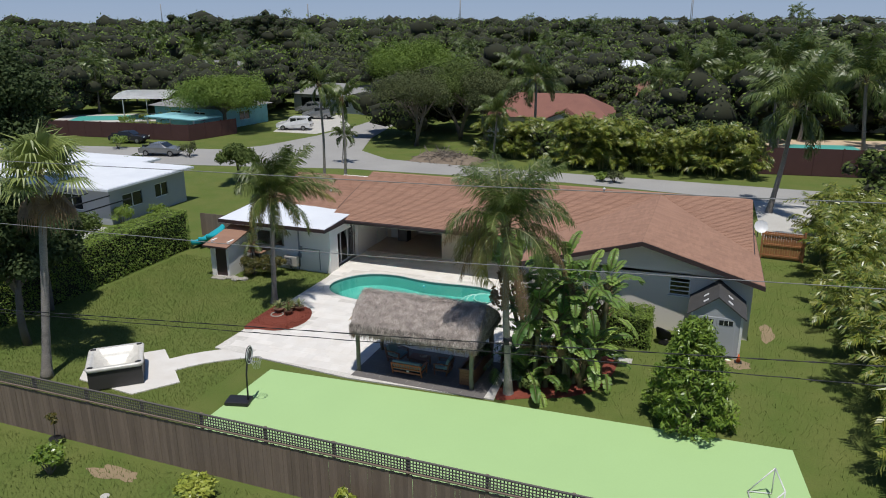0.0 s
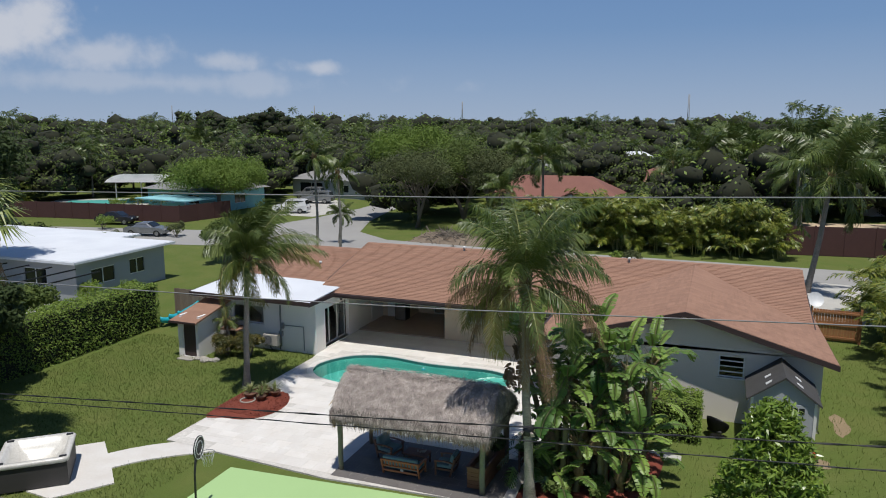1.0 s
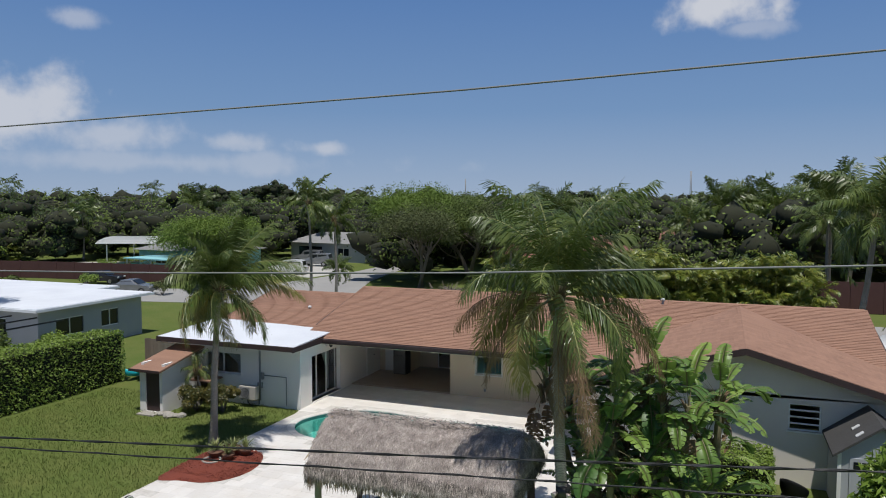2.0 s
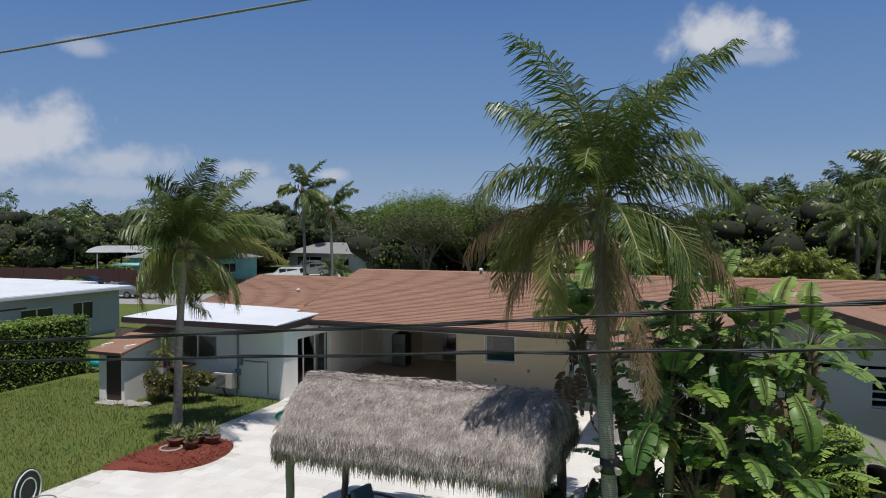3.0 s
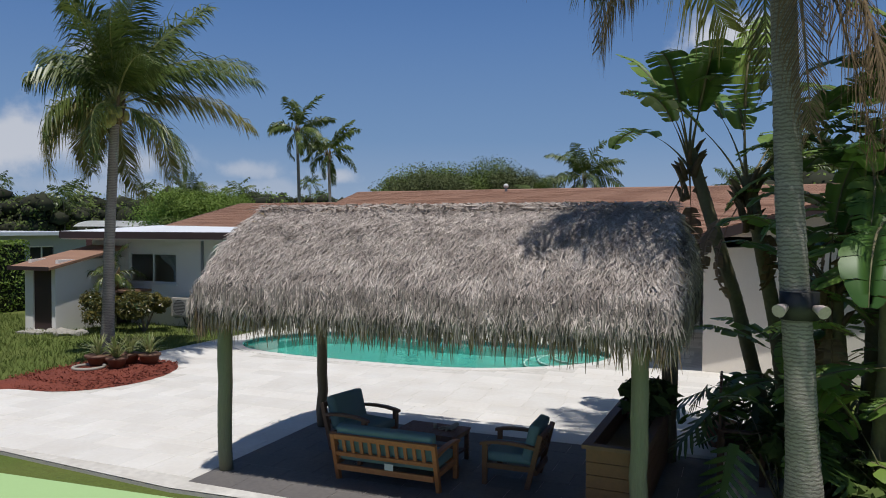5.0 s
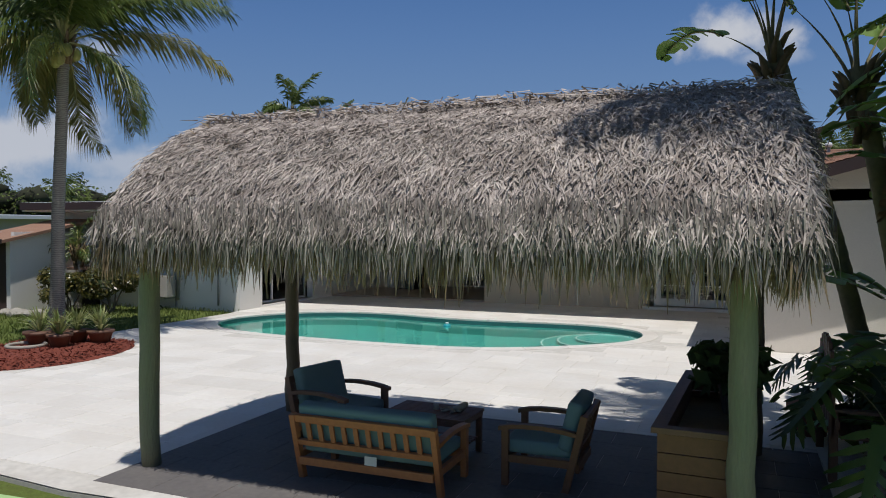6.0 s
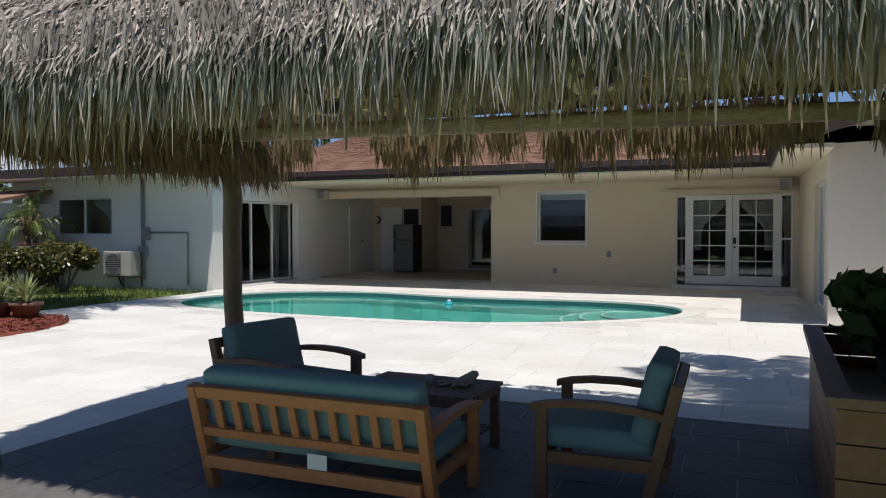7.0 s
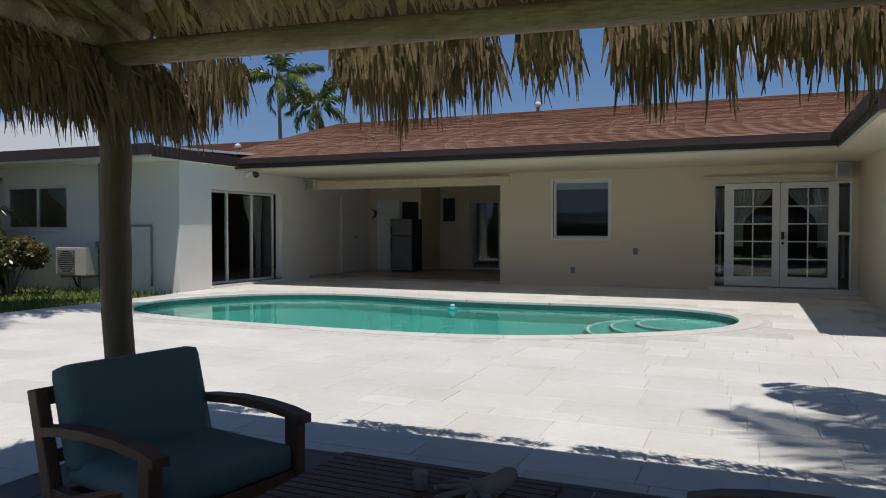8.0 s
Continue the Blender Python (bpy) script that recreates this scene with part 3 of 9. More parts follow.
M_TURQ = rough("turquoise_paint", (0.28, 0.58, 0.62), scale=1, fine=20, roughness=0.8, bump=0.1, fine_amount=0.08)
M_MAROON = rough("maroon_fence_paint", (0.085, 0.035, 0.032), (0.065, 0.026, 0.024), scale=1, fine=20, roughness=0.8, bump=0.2)
M_REDROOF = rough("red_brown_tile", (0.26, 0.115, 0.085), (0.20, 0.085, 0.065), scale=0.6, fine=10, roughness=0.85, bump=0.4, per_piece=0.12)
M_GREYROOF = rough("grey_shingle", (0.28, 0.275, 0.27), scale=0.8, fine=12, roughness=0.9, bump=0.3)
M_KAYAK = rough("cyan_polyethylene", (0.02, 0.42, 0.50), (0.02, 0.36, 0.45), scale=3, fine=30, roughness=0.35, bump=0.03)
M_CARWHITE = rough("white_car_paint", (0.72, 0.72, 0.72), scale=2, fine=30, roughness=0.2, bump=0.0, fine_amount=0.03)
M_CARDARK = rough("dark_car_paint", (0.02, 0.022, 0.025), scale=2, fine=30, roughness=0.2, bump=0.0)
M_CARSILVER = rough("silver_car_paint", (0.32, 0.33, 0.34), scale=2, fine=30, roughness=0.25, metal=0.5, bump=0.0)
M_CARGLASS = rough("car_window", (0.02, 0.024, 0.028), scale=2, fine=30, roughness=0.08, bump=0.0)
M_TYRE = rough("tyre_rubber", (0.02, 0.02, 0.02), roughness=0.9, fine=40, bump=0.2)
M_DEBRIS = rough("cut_branches", (0.24, 0.19, 0.14), (0.16, 0.115, 0.08), scale=1.5, fine=14, roughness=0.95, bump=0.8, depth=0.05)
M_GATEWOOD = rough("orange_cedar", (0.38, 0.17, 0.07), (0.30, 0.13, 0.055), scale=2, fine=20, roughness=0.75, bump=0.25, stretch=(1, 1, 3), per_piece=0.2)
M_FANBLADE = rough("tan_fan_blade", (0.46, 0.36, 0.12), (0.40, 0.30, 0.10), scale=3, fine=30, roughness=0.6, bump=0.1)
M_SKYLIGHT = rough("white_vent", (0.75, 0.75, 0.74), roughness=0.5, bump=0.05)
M_YELLOWWALL = rough("pale_yellow_paint", (0.78, 0.66, 0.36), scale=1, fine=30, roughness=0.8, bump=0.1, fine_amount=0.06)
M_DARKPLANT = leafy("shade_leaf", (0.03, 0.056, 0.017), (0.07, 0.10, 0.026), gloss=0.85)
M_SPLITLEAF = leafy("split_leaf", (0.03, 0.065, 0.016), (0.075, 0.12, 0.028), gloss=0.3)
M_VARIEGATED = leafy("striped_leaf", (0.16, 0.22, 0.06), (0.42, 0.42, 0.2), gloss=0.4, spread=0.5)
M_YELLOWLEAF = leafy("yellow_green_leaf", (0.20, 0.27, 0.03), (0.44, 0.46, 0.09), gloss=0.35)
M_DARKTEAK = rough("aged_teak", (0.20, 0.085, 0.042), (0.14, 0.06, 0.032), scale=2.5, fine=24, roughness=0.55, bump=0.15)
M_SHADEDLOG = rough("shaded_log", (0.21, 0.16, 0.11), (0.12, 0.088, 0.06), scale=1.5, fine=20, roughness=0.85, bump=0.4, stretch=(3, 3, 0.5))
M_THATCHBED = rough("thatch_bed_leaf", (0.36, 0.255, 0.155), (0.19, 0.13, 0.078), scale=3, fine=30, roughness=0.95, bump=0.7, stretch=(4, 1, 1), per_piece=0.5)
M_LAMPPINK = rough("faded_pink_plastic", (0.62, 0.50, 0.46), (0.55, 0.42, 0.38), scale=8, fine=40, roughness=0.5, bump=0.05)
M_OLDFROND = leafy("yellowing_leaflet", (0.12, 0.13, 0.03), (0.34, 0.29, 0.085), gloss=0.5, through=0.3)

# ---- the large structure: ground, court, deck, pool ----
POOL = [(-19.5, 36.7), (-19.0, 36.15), (-18.3, 35.85), (-17.3, 35.66), (-16.0, 35.58), (-14.8, 35.55), (-13.6, 35.6), (-12.6, 35.85), (-11.7, 36.35), (-10.85, 37.05), (-10.4, 37.7), (-10.28, 38.35), (-10.45, 39.0), (-10.95, 39.45), (-11.7, 39.68), (-12.6, 39.68), (-13.5, 39.6), (-14.5, 39.55), (-15.5, 39.65), (-16.5, 39.85), (-17.4, 39.87), (-18.2, 39.68), (-18.9, 39.25), (-19.4, 38.6), (-19.72, 37.8), (-19.7, 37.2)]


def smooth_loop(points, steps=4):
    out, n = [], len(points)
    for i in range(n):
        p0, p1, p2, p3 = (Vector(points[(i + k - 1) % n]) for k in range(4))
        for s in range(steps):
            t = s / steps
            out.append(tuple(0.5 * (2 * p1 + (p2 - p0) * t + (2 * p0 - 5 * p1 + 4 * p2 - p3) * t * t + (3 * p1 - p0 - 3 * p2 + p3) * t ** 3)))
    return out


def ring_sheet(bm, outer, inner, z):
    """A sheet between two loops (counter-clockwise), filled as triangles."""
    vo, vi = [bm.verts.new((x, y, z)) for x, y in outer], [bm.verts.new((x, y, z)) for x, y in inner]
    es = [bm.edges.new((a[i], a[(i + 1) % len(a)])) for a in (vo, vi) for i in range(len(a))]
    bmesh.ops.triangle_fill(bm, edges=es, use_beauty=True)
    bmesh.ops.recalc_face_normals(bm, faces=bm.faces)
    for f in bm.faces:
        if f.normal.z < 0:
            f.normal_flip()


POOL_LOOP = smooth_loop(POOL)
cx, cy = sum(p[0] for p in POOL_LOOP) / len(POOL_LOOP), sum(p[1] for p in POOL_LOOP) / len(POOL_LOOP)


def grown(loop, d):
    n, out = len(loop), []
    for i in range(n):
        t = (Vector(loop[(i + 1) % n]) - Vector(loop[i - 1])).normalized()
        out.append((loop[i][0] + t.y * d, loop[i][1] - t.x * d))
    return out


bm = bmesh.new()
far = 4000
ring_sheet(bm, [(-far, -far), (far, -far), (far, far), (-far, far)], grown(POOL_LOOP, 0.2), -0.06)
tagged(part("ground", bm, M_GRASS), "mown green lawn with thin and dry patches", "ground", kind="structure")

bm = bmesh.new()
slab(bm, [(-17.0, 20.3), (4.3, 20.3), (3.3, 28.1), (-7.36, 27.72), (-17.02, 27.13)], -0.3, -0.02)
tagged(part("sport_court", bm, M_COURT), "pale green painted concrete sport court beside the deck", "court", kind="structure")

# pool: shell, tile band, steps, coping, water
pool = thing("swimming_pool", "kidney-shaped pool with turquoise water and pale coping", "pool", (cx, cy, 0))


def shifted(loop, d):
    return [(x - cx, y - cy) for x, y in (grown(loop, d) if d else loop)]


def band(bm, low, high, z0, z1, slot=0):
    lo, hi = [bm.verts.new((x, y, z0)) for x, y in low], [bm.verts.new((x, y, z1)) for x, y in high]
    for i in range(len(lo)):
        j = (i + 1) % len(lo)
        f = bm.faces.new((lo[i], lo[j], hi[j], hi[i]))
        f.material_index, f.smooth = slot, True


rim, foot = shifted(POOL_LOOP, 0.0), shifted(POOL_LOOP, -0.28)
bm = bmesh.new()
band(bm, rim, rim, -0.28, -0.035)
part("tile_band", bm, rough("dark_teal_tile", (0.03, 0.12, 0.12), (0.05, 0.17, 0.16), scale=8, fine=30, roughness=0.25, bump=0.2), pool, "dark teal waterline tiles")
bm = bmesh.new()
band(bm, foot, rim, -1.5, -0.28)
bm.faces.new([bm.verts.new((x, y, -1.5)) for x, y in foot])
part("basin", bm, M_POOLWALL, pool, "turquoise plaster basin")
for k, (r, z) in enumerate(((1.35, -0.95), (1.0, -0.6), (0.62, -0.3))):
    bm = bmesh.new()
    tube(bm, [(-11.05 - cx, 38.6 - cy, z - 0.35), (-11.05 - cx, 38.6 - cy, z)], r, 28)
    part("step", bm, M_POOLWALL, pool)
    bm = bmesh.new()
    tube(bm, [(-11.05 - cx + r * math.cos(t), 38.6 - cy + r * math.sin(t), z) for t in np.linspace(0, 2 * math.pi, 41)], 0.022, 6, cap=False)
    part("step_edge", bm, M_TRIM, pool, "white step edge")
bm = bmesh.new()
bm.faces.new([bm.verts.new((x, y, -0.1)) for x, y in rim])
bmesh.ops.triangulate(bm, faces=bm.faces)
water = part("water_surface", bm, M_WATER, pool, "clear rippled water")
water.visible_shadow = False
outer = shifted(POOL_LOOP, 0.3)
n_loop = len(rim)
for i in range(0, n_loop, 3):
    bm = bmesh.new()
    idx = [(i + k) % n_loop for k in range(4 if i + 3 <= n_loop else n_loop - i + 1)]
    row_in = [Vector((*rim[k], 0)) for k in idx]
    row_out = [Vector((*outer[k], 0)) for k in idx]
    mid = sum(row_in + row_out, Vector()) / (2 * len(idx))
    pts = [mid + (p - mid) * 0.985 for p in row_in + row_out[::-1]]
    slab(bm, [(p.x, p.y) for p in pts][::-1], -0.05, 0.001)
    bmesh.ops.recalc_face_normals(bm, faces=bm.faces)
    part("coping_stone", bm, M_TRAVERTINE, pool)

# deck: bedding with the pool cut out, then single pavers
bm = bmesh.new()
DECK = [(-20.6, 28.1), (-13.6, 27.55), (-7.35, 27.9), (-7.45, 29.4), (-6.4, 30.6), (-6.4, 37.25), (-8.2, 37.3), (-8.2, 43.6), (-20.63, 43.6), (-20.63, 39.0), (-20.5, 38.3)]
ring_sheet(bm, DECK, grown(POOL_LOOP, 0.02), -0.005)
deck = tagged(part("deck", bm, M_JOINT), "bright travertine paver deck round the pool", "deck", kind="structure")
bm = bmesh.new()
slab(bm, [(x, y) for x, y in DECK[:4]] + [(-7.45, 29.0), (-20.6, 29.0)], -0.25, -0.02)
part("deck_edge", bm, M_CONCRETE, deck)


def inside(loop, x, y):
    hit, n = False, len(loop)
    for i in range(n):
        (x1, y1), (x2, y2) = loop[i], loop[i - 1]
        if (y1 > y) != (y2 > y) and x < (x2 - x1) * (y - y1) / (y2 - y1) + x1:
            hit = not hit
    return hit


KEEP_OUT = grown(POOL_LOOP, 0.29)
SLATE = (-13.55, 27.8, -7.75, 31.05)
MULCH = [(-20.75, 30.55), (-19.9, 30.5), (-19.1, 30.62), (-18.6, 31.0), (-18.3, 31.6), (-18.25, 32.3), (-18.45, 33.0), (-18.85, 33.55), (-19.5, 33.8), (-20.75, 33.95)]


tile_rows = []
rng_t = np.random.default_rng(4)
y = 27.5
row = 0
while y < 43.6:
    h = (0.41, 0.61, 0.41, 0.2)[row % 4]
    x = -20.6 + (0.0, -0.31, -0.13, -0.4)[row % 4]
    while x < -6.4:
        w = float(rng_t.choice([0.61, 0.41, 0.61, 0.82]))
        x0, x1, y0, y1 = max(x, -20.6), min(x + w, -6.42), y, min(y + h, 43.58)
        if y1 > SLATE[1] and y0 < SLATE[3] and x1 > SLATE[0] and x0 < SLATE[2]:
            if x0 < SLATE[0] - 0.05:
                x1 = SLATE[0]
            elif x1 > SLATE[2] + 0.05:
                x0 = SLATE[2]
            elif y1 > SLATE[3] + 0.05:
                y0 = SLATE[3]
            elif y0 < SLATE[1] - 0.05:
                y1 = SLATE[1]
        pts = ((x0, y0), (x1, y0), (x1, y1), (x0, y1))
        mx, my = (x0 + x1) / 2, (y0 + y1) / 2
        in_slate = SLATE[0] < mx < SLATE[2] and SLATE[1] < my < SLATE[3]
        if x1 - x0 > 0.05 and y1 - y0 > 0.05 and not any(inside(KEEP_OUT, *p) for p in pts) and not in_slate and sum(inside(DECK, *p) for p in (*pts, (mx, my))) >= 4 and not inside(MULCH, mx, my):
            tile_rows.append((x0, y0, x1, y1, 0))
        x += w
    y += h
    row += 1
y, row = SLATE[1], 0
while y < SLATE[3]:
    x = SLATE[0] - (0.3 if row % 2 else 0)
    while x < SLATE[2]:
        tile_rows.append((max(x, SLATE[0]), y, min(x + 0.6, SLATE[2]), min(y + 0.4, SLATE[3]), 1))
        x += 0.6
    y += 0.4
    row += 1


def paver_mesh(w, h, mat, g=0.0025, c=0.003):
    bm = bmesh.new()
    a, b = w / 2 - g, h / 2 - g
    vs = [[bm.verts.new((sx * (a - d), sy * (b - d), z)) for sx, sy in ((-1, -1), (1, -1), (1, 1), (-1, 1))] for d, z in ((0, -0.02), (0, -c), (c, 0))]
    bm.faces.new(vs[2])
    for lo, hi in zip(vs, vs[1:]):
        for i in range(4):
            bm.faces.new((lo[i], lo[(i + 1) % 4], hi[(i + 1) % 4], hi[i]))
    me = bpy.data.meshes.new("paver")
    bm.to_mesh(me)
    bm.free()
    me.materials.append(mat)
    return me

# mulch bed with stone edging
bed = tagged(new("mulch_bed"), "curved bed of red wood mulch beside the deck", "garden bed")
bed.matrix_basis = pose(-19.6, 32.2, 0)
loop = smooth_loop(MULCH, 3)
bm = bmesh.new()
rows = []
for f, z in ((1.0, 0.0), (0.9, 0.05), (0.5, 0.09)):
    rows.append([bm.verts.new(((x + 19.6) * f, (y - 32.2) * f, z + 0.02 * noise.noise(Vector((x * 5, y * 5, f))))) for x, y in loop])
for a, b in zip(rows, rows[1:]):
    for i in range(len(a)):
        bm.faces.new((a[i], a[(i + 1) % len(a)], b[(i + 1) % len(a)], b[i]))
bm.faces.new(rows[-1])
part("mulch", bm, M_MULCH, bed, smooth=True)
rng_m = np.random.default_rng(8)
n_ch = 5200
ch = np.stack([rng_m.uniform(-1.15, 1.3, n_ch), rng_m.uniform(-1.7, 1.7, n_ch), np.zeros(n_ch)], axis=1)
ch = np.array([c for c in ch if inside(loop, c[0] - 19.6, c[1] + 32.2)])
ch[:, 2] = 0.075 + rng_m.uniform(-0.03, 0.03, len(ch)) - 0.05 * (np.abs(ch[:, 1]) > 1.3)
quads_object("wood_chip", leaf_quads(ch, rng_m.normal(size=ch.shape) * 0.5 + np.array([0, 0, 1.0]), 0.08, 0.03, rng_m), M_MULCH, bed, kind="stuff")

# second mulch strip under the large-leaved plants
strip = tagged(new("mulch_strip"), "red mulch strip under the large-leaved plants", "garden bed")
strip.matrix_basis = pose(-5.0, 29.8, 0)
bm = bmesh.new()
out2 = smooth_loop([(-7.3, 28.0), (-6.3, 28.45), (-5.0, 29.0), (-3.9, 29.9), (-3.4, 31.2), (-3.5, 33.4), (-6.2, 33.4), (-6.3, 30.7), (-7.35, 29.4)], 3)
rows = []
for f, z in ((1.0, -0.05), (0.9, 0.04), (0.4, 0.08)):
    rows.append([bm.verts.new(((x + 5.0) * f, (y - 29.8) * f, z + 0.02 * noise.noise(Vector((x * 5, y * 5, f))))) for x, y in out2])
for a, b in zip(rows, rows[1:]):
    for i in range(len(a)):
        bm.faces.new((a[i], a[(i + 1) % len(a)], b[(i + 1) % len(a)], b[i]))
bm.faces.new(rows[-1])
part("mulch", bm, M_MULCH, strip, smooth=True)

# walkway and hot tub pad
bm = bmesh.new()
slab(bm, [(-20.55, 28.35), (-20.05, 28.15), (-20.76, 27.6), (-21.3, 27.05), (-21.75, 26.45), (-22.62, 27.17), (-24.9, 25.0), (-23.95, 23.6), (-21.0, 23.35), (-19.87, 24.85), (-20.78, 25.65), (-20.4, 26.2), (-20.0, 26.65), (-19.35, 27.2), (-18.3, 27.95)], -0.2, -0.012)
bmesh.ops.recalc_face_normals(bm, faces=bm.faces)
tagged(part("walkway", bm, M_TRAVERTINE), "pale concrete path and pad under the hot tub", "path", kind="structure")

# road, verge and side street
bm = bmesh.new()
slab(bm, [(-260, 38.0), (-90, 55.5), (-67.3, 60.5), (-50.3, 64.0), (-34.3, 67.6), (-12.9, 68.4), (6.6, 66.4), (60, 62), (250, 56), (250, 62), (60, 68), (14, 72), (-3, 72.4), (-22.9, 72.7), (-33, 73.6), (-38, 77.5), (-41, 86), (-43.0, 96.0), (-45.0, 135), (-49.5, 135), (-48.0, 96), (-48.6, 85.7), (-50.5, 77), (-53.0, 73.0), (-70.7, 69.5), (-90, 64), (-260, 47)], -0.3, -0.03)
bmesh.ops.recalc_face_normals(bm, faces=bm.faces)
tagged(part("road", bm, M_ROAD), "pale worn asphalt street with a side street", "road", kind="structure")
bm = bmesh.new()
slab(bm, [(3.3, 55.0), (9.0, 55.0), (9.0, 66.5), (3.0, 67.0)], -0.3, -0.035)
slab(bm, [(-49.5, 87.0), (-56.0, 87.0), (-62.0, 103.0), (-56.0, 106.0), (-48.5, 95.0)], -0.3, -0.035)
bmesh.ops.recalc_face_normals(bm, faces=bm.faces)
tagged(part("driveway", bm, M_CONCRETE), "grey concrete driveways beside the street", "driveway", kind="structure")

# bare patches in the lawns
bm = bmesh.new()
for x, y, rx, ry in ((-9.6, 18.7, 2.2, 0.5), (-17.6, 19.0, 1.2, 0.45), (2.9, 38.5, 0.5, 1.5), (1.6, 34.6, 0.7, 0.6), (-5.6, 18.9, 1.3, 0.35), (-0.3, 28.5, 0.8, 0.6)):
    vs = []
    for k in range(22):
        a = 2 * math.pi * k / 22
        f = 0.75 + 0.5 * noise.noise(Vector((math.cos(a) * 1.5 + x, math.sin(a) * 1.5 + y, 0)))
        vs.append(bm.verts.new((x + rx * f * math.cos(a), y + ry * f * math.sin(a), -0.055)))
    bm.faces.new(vs)
tagged(part("bare_earth", bm, M_SOIL), "bare sandy earth worn into the lawn", "earth", kind="structure")

# short grass on the lawns that the eye comes close to
rng_g = np.random.default_rng(21)
n_g = 85000
gx = np.concatenate([rng_g.uniform(-31.3, -18.3, n_g // 2), rng_g.uniform(-7, 7.2, n_g // 4), rng_g.uniform(-24, 3, n_g - n_g // 2 - n_g // 4)])
gy = np.concatenate([rng_g.uniform(21.5, 39.0, n_g // 2), rng_g.uniform(20.2, 54, n_g // 4), rng_g.uniform(13, 19.7, n_g - n_g // 2 - n_g // 4)])
PAD = [(-20.55, 28.35), (-20.76, 27.6), (-21.75, 26.45), (-22.62, 27.17), (-24.9, 25.0), (-23.95, 23.6), (-21.0, 23.35), (-19.87, 24.85), (-20.78, 25.65), (-20.0, 26.65), (-18.3, 27.95)]
ok = np.array([not (inside(DECK, a, b) or inside(MULCH, a, b) or inside(PAD, a, b) or (-17.1 < a < 4 and 20.2 < b < 28.2) or (a > -9 and a < 2.2 and b > 36.5)) for a, b in zip(gx, gy)])
gp = np.stack([gx, gy, np.full(len(gx), -0.06)], axis=1)[ok]
lean = rng_g.normal(0, 0.035, (len(gp), 3)) + np.array([0, 0, 0.065])
sidev = unit(rng_g.normal(size=(len(gp), 3)) * np.array([1, 1, 0.05])) * 0.012
grass = quads_object("grass", np.stack([gp - sidev, gp + sidev, gp + lean + sidev * 0.3, gp + lean - sidev * 0.3], axis=1), leafy("grass_blade", (0.095, 0.14, 0.026), (0.17, 0.195, 0.048), gloss=0.8), kind="stuff")
tagged(grass, "short green grass blades on the lawn", "grass", kind="stuff")

# ---- the house ----
EAVE_Y, WALL_Y = 40.65, 43.6
house = thing("house", "low white stucco house with a brown shingle roof", "house", (-10, 44, 0))
house_inv = house.matrix_basis.inverted()


def at_house(ob):
    ob.matrix_parent_inverse = house_inv
    return ob


def hpart(name, bm, mat, label="", **k):
    return at_house(part(name, bm, mat, house, label, **k))


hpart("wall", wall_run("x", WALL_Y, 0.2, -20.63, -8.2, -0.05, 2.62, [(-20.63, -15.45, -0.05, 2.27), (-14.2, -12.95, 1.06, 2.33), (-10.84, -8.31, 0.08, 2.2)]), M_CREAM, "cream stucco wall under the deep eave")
hpart("wall", wall_run("x", 38.95, 0.2, -27.0, -20.63, -0.1, 2.66, [(-25.62, -23.72, 1.25, 2.2)]), M_STUCCO)
hpart("wall", wall_run("y", -20.83, 0.2, 39.15, 46.8, -0.1, 2.62, [(39.9, 42.45, 0.06, 2.11)]), M_STUCCO)
hpart("wall", wall_run("y", -27.2, 0.2, 38.95, 53.0, -0.1, 2.66), M_STUCCO)
hpart("wall", wall_run("x", 37.3, 0.2, -8.2, 2.0, -0.1, 2.85, [(-1.64, -0.7, 1.75, 2.62)]), M_WARMSTUCCO)
hpart("wall", wall_run("y", -8.2, 0.2, 37.5, 53.0, -0.1, 2.62, [(37.9, 39.6, 0.1, 2.15)]), M_CREAM)
hpart("wall", wall_run("y", 1.8, 0.2, 37.5, 53.0, -0.1, 2.85), M_STUCCO)
hpart("wall", wall_run("x", 53.0, 0.2, -27.2, 2.0, -0.1, 2.65), M_STUCCO)

bm = bmesh.new()
tri_a = [bm.verts.new(v) for v in ((-8.2, 37.3, 2.62), (2.0, 37.3, 2.85), (2.0, 37.3, 2.95), (-2.95, 37.3, 4.34), (-8.2, 37.3, 2.9))]
tri_b = [bm.verts.new((v.co.x, 37.5, v.co.z)) for v in tri_a]
bm.faces.new(tri_a)
bm.faces.new(tri_b[::-1])
for i in range(5):
    bm.faces.new((tri_a[i], tri_b[i], tri_b[(i + 1) % 5], tri_a[(i + 1) % 5]))
bmesh.ops.recalc_face_normals(bm, faces=bm.faces)
hpart("gable", bm, M_WARMSTUCCO)

# roofs
def roof_sheet(name, quads, thick, mat, label=""):
    bm = bmesh.new()
    for q in quads:
        a = [bm.verts.new(v) for v in q]
        b = [bm.verts.new((x, y, z - thick)) for x, y, z in q]
        bm.faces.new(a)
        bm.faces.new(b[::-1])
        for i in range(len(q)):
            j = (i + 1) % len(q)
            bm.faces.new((a[i], b[i], b[j], a[j]))
    bmesh.ops.recalc_face_normals(bm, faces=bm.faces)
    return hpart(name, bm, mat, label)


